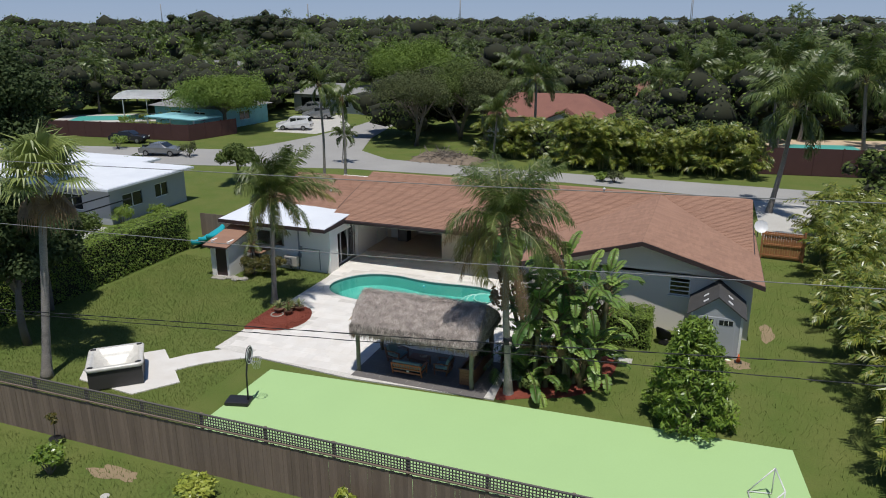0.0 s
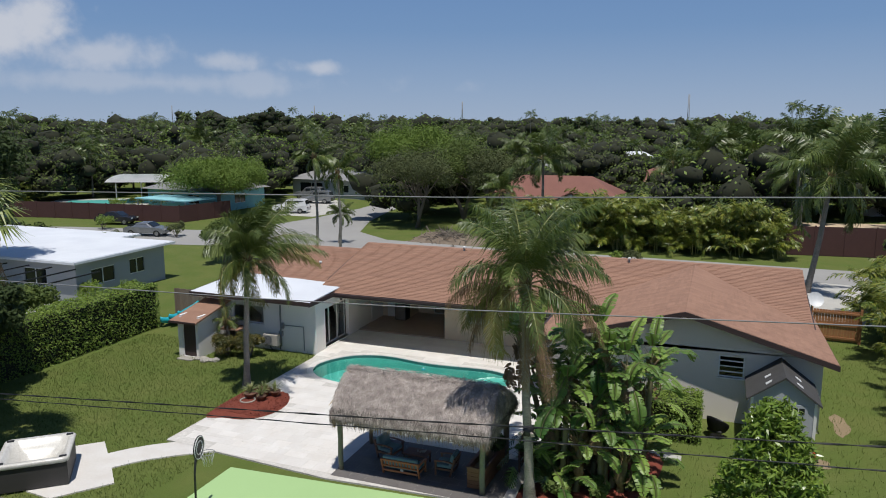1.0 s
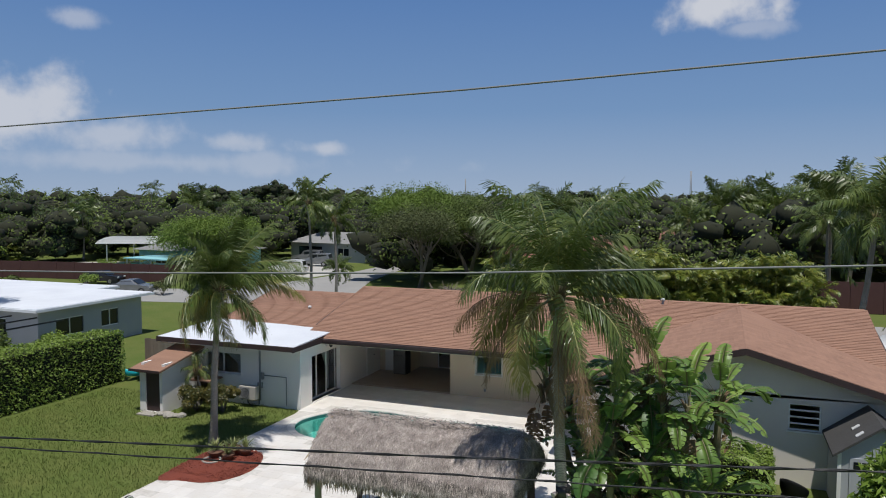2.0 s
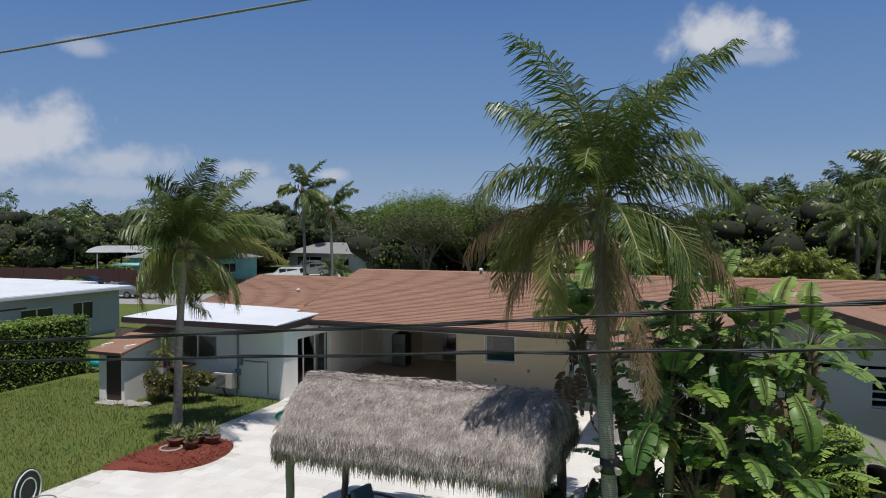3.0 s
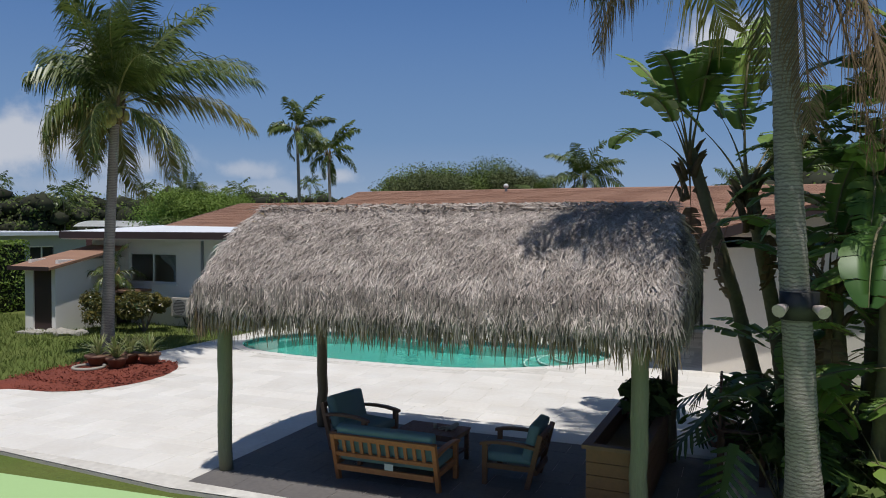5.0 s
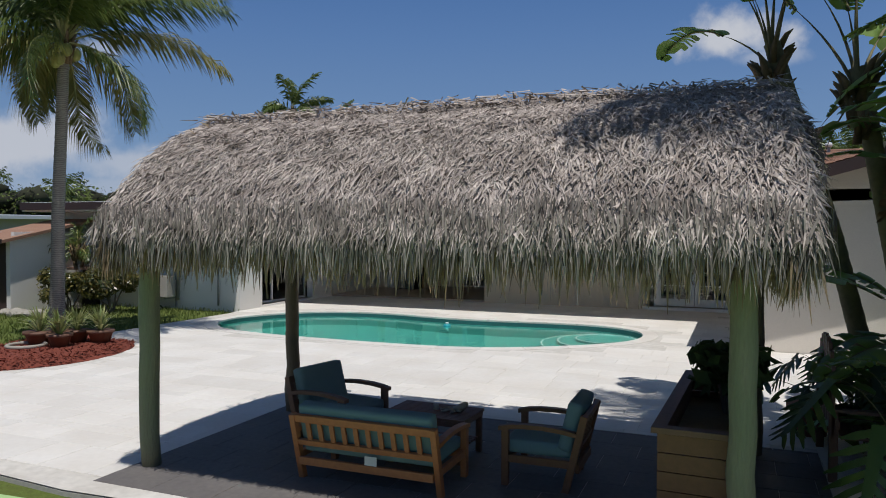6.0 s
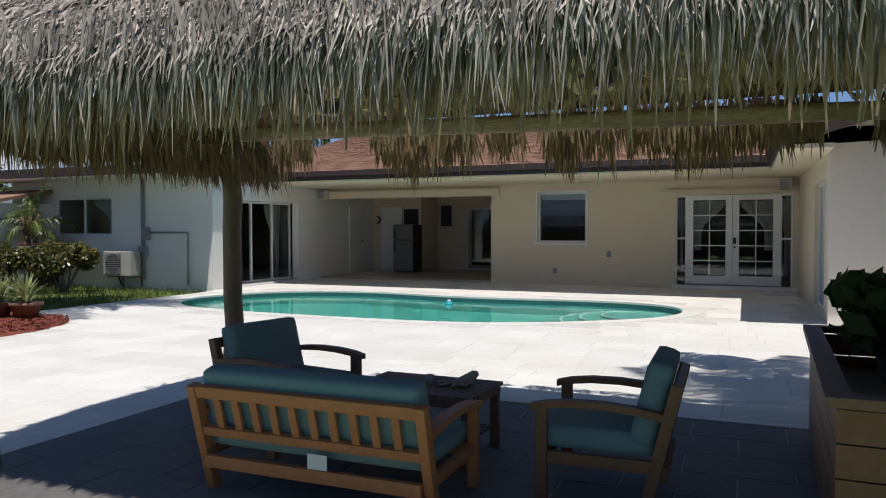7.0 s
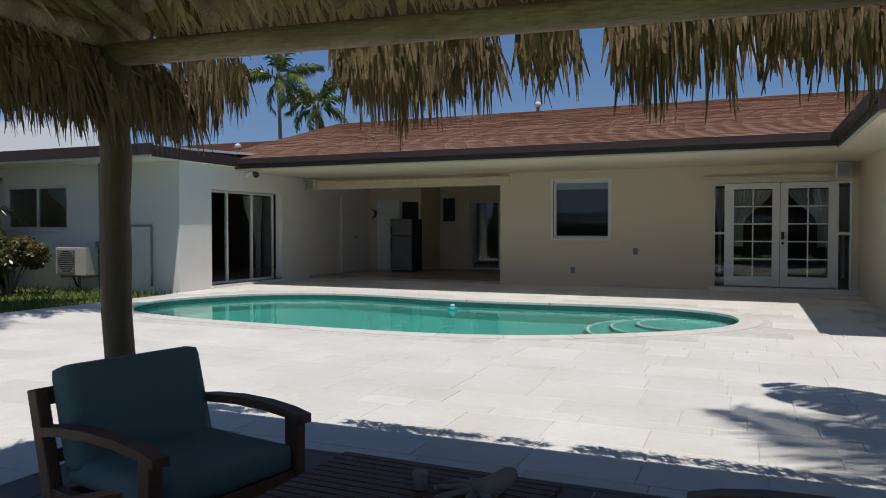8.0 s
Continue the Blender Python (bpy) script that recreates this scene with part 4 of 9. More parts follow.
E_Z, R_Y, R_Z, N_Y = 2.79, 46.9, 4.47, 53.4
roof_sheet("roof", [((-21.6, EAVE_Y, E_Z), (2.1, EAVE_Y, E_Z), (1.9, R_Y, R_Z), (-21.6, R_Y, R_Z)), ((1.9, R_Y, R_Z), (2.1, N_Y, E_Z), (-21.6, N_Y, E_Z), (-21.6, R_Y, R_Z))], 0.05, M_SHINGLE)
roof_sheet("roof", [((-27.3, 42.0, 3.0), (-21.55, 42.0, 3.0), (-21.55, R_Y, 4.06), (-27.3, R_Y, 4.06)), ((-27.3, R_Y, 4.06), (-21.55, R_Y, 4.06), (-21.55, 51.5, 3.0), (-27.3, 51.5, 3.0))], 0.05, M_SHINGLE)
roof_sheet("roof", [((-8.86, 36.6, 2.74), (-2.95, 36.6, 4.4), (-2.95, 46.6, 4.4), (-8.86, 46.6, 2.74)), ((-2.95, 36.6, 4.4), (2.4, 36.6, 2.88), (2.2, 46.6, 2.88), (-2.95, 46.6, 4.4))], 0.05, M_SHINGLE)
roof_sheet("flat_roof", [((-27.6, 38.1, 2.88), (-20.5, 38.1, 2.84), (-20.5, 43.2, 3.06), (-27.6, 42.6, 3.1))], 0.05, M_FLATROOF, "flat roof with white coating")
hpart("fascia", boxes((-20.6, EAVE_Y - 0.03, 2.58, -8.86, EAVE_Y + 0.02, 2.8)), M_FASCIA)
hpart("fascia", boxes((-27.63, 38.05, 2.66, -20.45, 38.1, 2.87)), M_FASCIA)
hpart("fascia", boxes((-20.5, 38.1, 2.62, -20.45, EAVE_Y, 2.83)), M_FASCIA)
hpart("fascia", boxes((-8.89, 36.6, 2.56, -8.84, EAVE_Y, 2.76)), M_FASCIA)
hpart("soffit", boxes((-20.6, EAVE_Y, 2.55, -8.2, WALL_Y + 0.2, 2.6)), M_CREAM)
hpart("soffit", boxes((-27.6, 38.1, 2.62, -20.5, 38.95, 2.66)), M_STUCCO)


def bar(name, a, b, wide, tall, mat, label=""):
    """A board from a to b, standing upright."""
    a, b = Vector(a), Vector(b)
    d = (b - a).normalized()
    s = d.cross(Vector((0, 0, 1))).normalized() * wide / 2
    bm = bmesh.new()
    u = Vector((0, 0, tall))
    v = [bm.verts.new(p) for p in (a - s, a + s, b + s, b - s, a - s + u, a + s + u, b + s + u, b - s + u)]
    for q in ((3, 2, 1, 0), (4, 5, 6, 7), (0, 1, 5, 4), (1, 2, 6, 5), (2, 3, 7, 6), (3, 0, 4, 7)):
        bm.faces.new([v[i] for i in q])
    bmesh.ops.recalc_face_normals(bm, faces=bm.faces)
    return hpart(name, bm, mat, label)


bar("barge_board", (-8.91, 36.58, 2.52), (-2.95, 36.58, 4.2), 0.05, 0.2, M_FASCIA)
bar("barge_board", (-2.95, 36.58, 4.2), (2.45, 36.58, 2.66), 0.05, 0.2, M_FASCIA)
bar("fascia", (2.42, 36.6, 2.68), (2.22, 46.0, 2.68), 0.05, 0.18, M_FASCIA)
bar("barge_board", (2.12, 40.7, 2.62), (1.92, 46.9, 4.24), 0.05, 0.2, M_FASCIA)
bar("barge_board", (-27.35, 42.0, 2.85), (-27.35, 46.9, 3.9), 0.05, 0.16, M_FASCIA)
bar("barge_board", (-21.62, 42.0, 3.02), (-21.62, 46.9, 4.28), 0.05, 0.16, M_FASCIA)
bar("fascia", (-27.62, 38.1, 2.68), (-27.62, 42.6, 2.9), 0.05, 0.2, M_FASCIA)
bar("gutter", (-20.55, EAVE_Y - 0.08, 2.68), (-8.91, EAVE_Y - 0.08, 2.66), 0.1, 0.1, M_FASCIA, "dark brown rain gutter")
bar("gutter", (-8.935, EAVE_Y - 0.1, 2.66), (-8.935, 36.62, 2.64), 0.1, 0.1, M_FASCIA, "dark brown rain gutter")
hpart("soffit", boxes((-8.86, 36.62, 2.5, -8.2, EAVE_Y - 0.02, 2.56)), M_CREAM)
hpart("soffit", boxes((-20.5, 38.95, 2.62, -20.63, EAVE_Y, 2.66)), M_STUCCO)
hpart("valley_flashing", boxes((-21.9, 40.7, 2.9, -20.75, 41.0, 2.93)), M_FLATROOF)

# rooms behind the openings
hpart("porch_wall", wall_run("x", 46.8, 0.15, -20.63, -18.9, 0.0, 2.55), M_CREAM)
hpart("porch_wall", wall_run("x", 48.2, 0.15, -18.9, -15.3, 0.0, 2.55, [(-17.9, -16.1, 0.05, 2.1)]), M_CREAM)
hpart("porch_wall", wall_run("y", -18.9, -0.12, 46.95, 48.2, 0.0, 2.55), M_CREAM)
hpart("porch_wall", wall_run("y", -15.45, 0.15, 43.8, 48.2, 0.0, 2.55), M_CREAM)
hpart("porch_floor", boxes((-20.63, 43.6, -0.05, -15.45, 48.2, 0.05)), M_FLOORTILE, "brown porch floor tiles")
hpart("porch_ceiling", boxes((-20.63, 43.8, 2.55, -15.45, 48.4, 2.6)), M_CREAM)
hpart("header_trim", boxes((-20.6, 43.5, 2.38, -15.22, 43.6, 2.47), (-20.6, 43.56, 2.27, -15.22, 43.6, 2.38)), M_CREAM, "cream shutter track over the porch")
hpart("header_trim", boxes((-11.0, 43.52, 2.26, -8.25, 43.6, 2.33)), M_CREAM, "cream shutter track over the doors")
# room ceilings and walls: the dimness indoors is put into their dark colour
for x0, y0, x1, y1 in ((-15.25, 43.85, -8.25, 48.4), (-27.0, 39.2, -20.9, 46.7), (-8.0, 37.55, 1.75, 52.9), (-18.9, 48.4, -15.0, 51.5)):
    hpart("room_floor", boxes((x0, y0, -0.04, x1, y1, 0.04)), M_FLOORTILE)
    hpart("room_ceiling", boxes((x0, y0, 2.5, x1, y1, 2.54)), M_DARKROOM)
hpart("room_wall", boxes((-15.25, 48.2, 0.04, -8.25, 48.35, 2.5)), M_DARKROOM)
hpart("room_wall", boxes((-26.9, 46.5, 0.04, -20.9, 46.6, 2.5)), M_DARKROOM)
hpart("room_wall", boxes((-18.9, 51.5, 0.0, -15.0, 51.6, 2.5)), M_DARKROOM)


def hthing(name, label="", at=(0, 0, 0)):
    """An empty part of the house."""
    ob = new(name)
    ob.parent = house
    ob.matrix_parent_inverse = house_inv
    ob.matrix_basis = pose(*at)
    if label:
        ob["label"] = label
    return ob


def framed(name, along, at, lo, hi, z0, z1, mullions=(), label="", fw=0.05, inset=0.06, sill=True, rails=(), deep=1):
    """A window or sliding door in an opening: frame, mullions, one pane a light. deep: the sense in which inwards runs."""
    flip = (lambda a, t, z, b, u, w: (a, min(t, u), z, b, max(t, u), w)) if along == "x" else (lambda a, t, z, b, u, w: (min(t, u), a, z, max(t, u), b, w))
    w = hthing(name, label)
    t0, t1 = at + deep * inset, at + deep * (inset + 0.06)
    bm = bmesh.new()
    for r in ((lo, z0, hi, z0 + fw), (lo, z1 - fw, hi, z1), (lo, z0 + fw, lo + fw, z1 - fw), (hi - fw, z0 + fw, hi, z1 - fw)):
        box(bm, *flip(r[0], t0, r[1], r[2], t1, r[3]))
    part("frame", bm, M_TRIM, w)
    for m in mullions:
        part("mullion", boxes(flip(m - fw / 2, t0 - deep * 0.008, z0 + fw, m + fw / 2, t1, z1 - fw)), M_TRIM, w)
    for zr in rails:
        part("rail", boxes(flip(lo + fw, t0 + deep * 0.01, zr - fw / 2, hi - fw, t1 - deep * 0.01, zr + fw / 2)), M_TRIM, w)
    edges = [lo + fw, *mullions, hi - fw]
    for a, b in zip(edges, edges[1:]):
        pane = part("pane", boxes(flip(a, t0 + deep * 0.025, z0 + fw, b, t0 + deep * 0.031, z1 - fw)), M_GLASS, w)
        pane.visible_shadow = False
    if sill:
        part("sill", boxes(flip(lo - 0.05, at - deep * 0.05, z0 - 0.05, hi + 0.05, at + deep * 0.05, z0)), M_TRIM, w)
    return w


def surround(parent, along, at, lo, hi, z0, z1, wide=0.05, deep=1):
    flip = (lambda a, t, z, b, u, w: (a, min(t, u), z, b, max(t, u), w)) if along == "x" else (lambda a, t, z, b, u, w: (min(t, u), a, z, max(t, u), b, w))
    for r in ((lo - wide, z1, hi + wide, z1 + wide), (lo - wide, z0, lo, z1), (hi, z0, hi + wide, z1)):
        part("casing", boxes(flip(r[0], at - deep * 0.025, r[1], r[2], at + deep * 0.04, r[3])), M_TRIM, parent)


def curtain(parent, along, at, lo, hi, z0, z1, tie=None):
    """A pleated curtain; tie: where its foot is drawn to."""
    n, rows = 40, 8
    verts, faces = [], []
    for j in range(rows + 1):
        v = j / rows
        for i in range(n + 1):
            u = i / n
            a = lo + (hi - lo) * u
            if tie is not None:
                g = math.sin(min(1.0, v * 1.6) * math.pi / 2) ** 2 * 0.75
                a = a + (tie - a) * g
            t = at + 0.025 * math.sin(i * 1.9)
            verts.append((a, t, z1 + (z0 - z1) * v) if along == "x" else (t, a, z1 + (z0 - z1) * v))
    for j in range(rows):
        for i in range(n):
            k = j * (n + 1) + i
            faces.append((k, k + 1, k + n + 2, k + n + 1))
    return raw("curtain", verts, faces, M_CURTAIN, parent, "pale sheer curtain", smooth=True)


w = framed("window", "x", WALL_Y, -14.2, -12.95, 1.06, 2.33, label="white framed window with a pale blind")
surround(w, "x", WALL_Y, -14.2, -12.95, 1.06, 2.33, 0.04)
part("blind", boxes((-14.14, WALL_Y + 0.12, 2.14, -13.0, WALL_Y + 0.14, 2.28)), M_CURTAIN, w)
w = framed("window", "x", 38.95, -25.62, -23.72, 1.25, 2.2, mullions=(-24.67,), label="white two-light window with a drawn curtain")
curtain(w, "x", 39.2, -24.6, -23.8, 1.3, 2.15, tie=-23.85)
w = framed("window", "x", 37.3, -1.64, -0.7, 1.75, 2.62, rails=(1.97, 2.18, 2.4), label="white jalousie window in the gable wall")
w = framed("sliding_door", "y", -20.83, 39.9, 42.45, 0.06, 2.11, mullions=(40.72, 41.6), label="white three-panel glass sliding door", sill=False, deep=-1)
curtain(w, "y", -21.2, 41.65, 42.4, 0.1, 2.05, tie=42.3)
part("threshold", boxes((-20.95, 39.85, -0.05, -20.6, 42.5, 0.06)), M_TRIM, w)
w = framed("sliding_door", "y", -8.2, 37.9, 39.6, 0.1, 2.15, mullions=(38.75,), label="white glass sliding door in the side wall", sill=False)
w = framed("sliding_door", "x", 48.2, -17.9, -16.1, 0.05, 2.1, mullions=(-17.0,), label="glass sliding door behind the porch", sill=False)

# french doors with side lights
fd = hthing("french_doors", "white french doors with divided lights and tied curtains")
Y0 = WALL_Y + 0.05
for x0, x1 in ((-10.84, -10.58), (-8.58, -8.31)):
    part("side_light_frame", boxes((x0, Y0, 0.08, x0 + 0.04, Y0 + 0.08, 2.2), (x1 - 0.04, Y0, 0.08, x1, Y0 + 0.08, 2.2), (x0, Y0 + 0.005, 1.15, x1, Y0 + 0.075, 1.2), (x0, Y0 + 0.005, 2.15, x1, Y0 + 0.075, 2.2)), M_TRIM, fd)
    pane = part("pane", boxes((x0 + 0.04, Y0 + 0.03, 0.1, x1 - 0.04, Y0 + 0.036, 2.15)), M_GLASS, fd)
    pane.visible_shadow = False
    curtain(fd, "x", Y0 + 0.16, x0 + 0.02, x1 - 0.02, 0.3, 2.1, tie=(x0 + x1) / 2)
for k, (x0, x1) in enumerate(((-10.58, -9.585), (-9.575, -8.58))):
    bm = boxes((x0, Y0, 0.1, x0 + 0.14, Y0 + 0.05, 2.19), (x1 - 0.14, Y0, 0.1, x1, Y0 + 0.05, 2.19), (x0 + 0.14, Y0, 0.1, x1 - 0.14, Y0 + 0.05, 0.3), (x0 + 0.14, Y0, 2.07, x1 - 0.14, Y0 + 0.05, 2.19))
    a, b = x0 + 0.14, x1 - 0.14
    box(bm, (a + b) / 2 - 0.012, Y0 + 0.005, 0.3, (a + b) / 2 + 0.012, Y0 + 0.045, 2.07)
    for j in range(1, 5):
        z = 0.3 + 1.77 * j / 5
        box(bm, a, Y0 + 0.007, z - 0.012, b, Y0 + 0.043, z + 0.012)
    part("leaf_frame", bm, M_TRIM, fd)
    pane = part("pane", boxes((a, Y0 + 0.022, 0.3, b, Y0 + 0.028, 2.07)), M_GLASS, fd)
    pane.visible_shadow = False
    curtain(fd, "x", Y0 + 0.12, a, b, 0.9, 2.05, tie=a if k == 0 else b)
part("handle", boxes((-9.56, Y0 - 0.05, 1.05, -9.5, Y0, 1.2), (-9.55, Y0 - 0.04, 0.95, -9.51, Y0, 1.0), bevel=0.008), M_BLACK, fd, "black lever handle")
part("threshold", boxes((-10.9, WALL_Y - 0.12, -0.02, -8.2, WALL_Y + 0.2, 0.08)), M_TRIM, fd)

# porch doors, pass window, moon ornament
d = hthing("porch_door", "white flush door at the back of the porch")
part("leaf", boxes((-20.3, 46.74, 0.06, -19.55, 46.8, 2.12), bevel=0.006), M_TRIM, d)
part("knob", boxes((-19.66, 46.68, 1.0, -19.6, 46.74, 1.06), bevel=0.01), M_METAL, d)
part("deadbolt", boxes((-19.66, 46.7, 1.12, -19.61, 46.74, 1.17), bevel=0.01), M_METAL, d)
d = hthing("porch_door", "cream side door inside the porch")
part("leaf", boxes((-20.63, 45.2, 0.06, -20.58, 46.0, 2.1), bevel=0.006), M_TRIM, d)
part("knob", boxes((-20.58, 45.9, 1.0, -20.52, 45.96, 1.06), bevel=0.01), M_METAL, d)
hpart("pass_window", boxes((-19.48, 46.76, 1.45, -18.98, 46.8, 2.05)), M_BLACK, "dark window in a cream frame")
hpart("picture_frame", boxes((-18.75, 48.12, 1.5, -18.4, 48.2, 2.2)), M_BLACK, "dark framed picture")
bm = bmesh.new()
outer_a = [(0.13 * math.cos(t), 0.13 * math.sin(t)) for t in np.linspace(-2.2, 2.2, 16)]
inner_a = [(0.11 * math.cos(t) - 0.06, 0.11 * math.sin(t)) for t in np.linspace(2.0, -2.0, 16)]
vs = [bm.verts.new((x, 0, z)) for x, z in outer_a + inner_a]
vb = [bm.verts.new((x, 0.03, z)) for x, z in outer_a + inner_a]
for i in range(15):
    a, b, c, e = i, i + 1, 30 - i, 31 - i
    bm.faces.new((vs[a], vs[b], vs[c], vs[e]))
    bm.faces.new((vb[e], vb[c], vb[b], vb[a]))
for i in range(32):
    j = (i + 1) % 32
    bm.faces.new((vs[j], vs[i], vb[i], vb[j]))
moon = tagged(part("moon_ornament", bm, M_FASCIA), "dark metal crescent moon on the porch wall", "ornament")
moon.matrix_basis = pose(-20.45, 46.765, 1.72)

fridge = thing("fridge", "stainless refrigerator with black sides on the porch", "refrigerator", (-19.15, 46.35, 0.05))
part("body", boxes((-0.33, -0.3, 0.02, 0.33, 0.35, 1.5), bevel=0.01), M_BLACK, fridge)
d1 = part("freezer_door", boxes((-0.33, -0.37, 1.03, 0.33, -0.305, 1.5), bevel=0.015), M_STEEL, fridge)
d2 = part("fridge_door", boxes((-0.33, -0.37, 0.06, 0.33, -0.305, 1.01), bevel=0.015), M_STEEL, fridge)
part("handle", boxes((-0.3, -0.41, 1.06, -0.27, -0.37, 1.3), bevel=0.006), M_BLACK, d1)
part("handle", boxes((-0.3, -0.41, 0.6, -0.27, -0.37, 0.98), bevel=0.006), M_BLACK, d2)

# fittings on the walls
for x, y in ((-20.42, 43.4), (-8.5, 43.35)):
    sp = thing("wall_speaker", "small grey outdoor loudspeaker under the eave", "loudspeaker", (x, y, 2.24), group="porch speakers")
    part("cabinet", boxes((-0.13, -0.1, 0, 0.13, 0.12, 0.28), bevel=0.012), M_CREAM, sp)
    part("grille", boxes((-0.11, -0.108, 0.02, 0.11, -0.1, 0.26)), M_GREYMETAL, sp)
    part("bracket", boxes((-0.03, 0.12, 0.1, 0.03, 0.19, 0.18)), M_GREYMETAL, sp)
fl = thing("flood_light", "twin white flood light under the eave corner", "lamp", (-20.3, 40.9, 2.42))
part("base", boxes((-0.06, -0.06, 0.08, 0.06, 0.06, 0.14), bevel=0.01), M_WHITEPLASTIC, fl)
bm = bmesh.new()
tube(bm, [(0, 0, 0.1), (-0.16, -0.1, 0.03)], [0.035, 0.07], 12)
part("lamp_head", bm, M_WHITEPLASTIC, fl)
bm = bmesh.new()
tube(bm, [(0, 0, 0.1), (0.14, -0.1, 0.03)], [0.035, 0.07], 12)
part("lamp_head", bm, M_BLACK, fl)
for x, z in ((-12.4, 0.78), (-13.75, 0.35)):
    ob = thing("outlet_box", "small weatherproof outlet cover on the cream wall", "outlet", (x, WALL_Y, z), group="wall outlets")
    part("cover", boxes((-0.05, -0.04, -0.07, 0.05, 0.0, 0.07), bevel=0.008), M_GREYMETAL, ob)
ob = thing("conduit", "grey electric conduit and meter box on the white wall", "conduit", (-22.67, 38.95, 0))
bm = bmesh.new()
tube(bm, [(0, -0.05, 0.2), (0, -0.05, 2.64)], 0.045, 8)
part("pipe", bm, M_GREYMETAL, ob)
bm = bmesh.new()
tube(bm, [(0.0, -0.04, 1.33), (1.35, -0.04, 1.33), (1.35, -0.04, 0.1)], 0.025, 8)
part("pipe", bm, M_GREYMETAL, ob)
part("box", boxes((0.03, -0.12, 1.15, 0.2, 0.0, 1.45), bevel=0.01), M_GREYMETAL, ob)
part("box", boxes((-0.1, -0.12, 0.75, 0.12, 0.0, 1.0), bevel=0.01), M_GREYMETAL, ob)
ac = thing("air_conditioner", "beige wall-mounted air conditioner condenser on brackets", "air conditioner", (-23.05, 38.6, 0.3))
part("casing", boxes((-0.42, -0.15, 0.0, 0.42, 0.17, 0.58), bevel=0.015), M_BEIGE, ac)
bm = bmesh.new()
for k in range(11):
    z = 0.06 + k * 0.045
    box(bm, -0.36, -0.165, z, 0.14, -0.15, z + 0.018)
part("grille", bm, M_GREYMETAL, ac)
bm = bmesh.new()
tube(bm, [(-0.11, -0.152, 0.29), (-0.11, -0.158, 0.29)], 0.23, 24)
part("fan_opening", bm, M_BLACK, ac)
for x in (-0.3, 0.3):
    part("bracket", boxes((x - 0.02, -0.12, -0.05, x + 0.02, 0.35, 0.0), (x - 0.02, 0.31, -0.3, x + 0.02, 0.35, 0.0)), M_GREYMETAL, ac)
bm = bmesh.new()
tube(bm, [(-0.1, 0.0, -0.02), (-0.05, 0.05, -0.22), (0.15, 0.1, -0.38)], 0.02, 6)
part("hose", bm, M_BLACK, ac)

# roof fittings
for x, y, z in ((-15.35, 46.5, 4.36), (-23.4, 44.3, 3.38), (-6.2, 46.4, 4.34)):
    vp = thing("vent_pipe", "short roof vent pipe with a pale cap", "vent", (x, y, z - 0.05), group="roof vents")
    bm = bmesh.new()
    tube(bm, [(0, 0, -0.1), (0, 0, 0.22)], 0.045, 10)
    part("pipe", bm, M_GREYMETAL, vp)
    bm = bmesh.new()
    tube(bm, [(0, 0, 0.2), (0, 0, 0.3), (0, 0, 0.34)], [0.09, 0.09, 0.02], 10)
    part("cap", bm, M_SKYLIGHT, vp)
dish = thing("satellite_dish", "pale satellite dish on the roof edge", "satellite dish", (2.35, 45.3, 2.86))
bm = bmesh.new()
tube(bm, [(0, 0, -0.1), (0, 0, 0.35), (0.1, -0.1, 0.5)], 0.025, 8)
part("mast", bm, M_GREYMETAL, dish)
bm = bmesh.new()
n_d = 20
rings = []
for r, dz in ((0.0, 0.0), (0.15, 0.01), (0.3, 0.05), (0.36, 0.075)):
    rings.append([bm.verts.new((r * math.cos(2 * math.pi * k / n_d), r * math.sin(2 * math.pi * k / n_d), dz)) for k in range(n_d)] if r else [bm.verts.new((0, 0, 0))])
for k in range(n_d):
    bm.faces.new((rings[0][0], rings[1][k], rings[1][(k + 1) % n_d]))
    for a, b in zip(rings[1:], rings[2:]):
        bm.faces.new((a[k], b[k], b[(k + 1) % n_d], a[(k + 1) % n_d]))
bmesh.ops.transform(bm, matrix=pose(0.12, -0.14, 0.52, 62, 0, 12), verts=bm.verts)
part("reflector", bm, M_WHITEPLASTIC, dish, smooth=True)

# garden closet against the wing
closet = thing("garden_closet", "small white stucco closet with a brown lean-to roof and dark door", "shed", (-26.4, 37.6, 0))
part("wall", wall_run("x", -1.25, 0.12, -0.62, 0.6, -0.08, 1.85, [(-0.3, 0.45, 0.0, 1.82)]), M_STUCCO, closet)
part("wall", wall_run("y", 0.6, -0.12, -1.13, 1.35, -0.08, 2.05), M_STUCCO, closet)
part("wall", wall_run("y", -0.62, 0.12, -1.13, 1.35, -0.08, 2.05), M_STUCCO, closet)
part("door", boxes((-0.3, -1.2, -0.06, 0.45, -1.15, 1.82), bevel=0.006), M_FASCIA, closet, "dark brown door")
bm = bmesh.new()
for q in (((-0.85, -1.6, 1.86), (0.75, -1.6, 1.84), (0.75, 1.3, 2.42), (-0.85, 1.3, 2.42)),):
    a = [bm.verts.new(v) for v in q]
    b = [bm.verts.new((x, y, z - 0.08)) for x, y, z in q]
    bm.faces.new(a)
    bm.faces.new(b[::-1])
    for i in range(4):
        bm.faces.new((a[i], b[i], b[(i + 1) % 4], a[(i + 1) % 4]))
part("roof", bm, M_SHINGLE, closet)
part("fascia", boxes((-0.87, -1.63, 1.76, 0.77, -1.6, 1.87)), M_FASCIA, closet)
part("step", boxes((-0.4, -1.75, -0.08, 0.5, -1.28, 0.0), bevel=0.01), M_STONE, closet)
ledge = thing("window_awning", "small brown lean-to ledge over the shrubs", "awning", (-25.0, 38.5, 1.0))
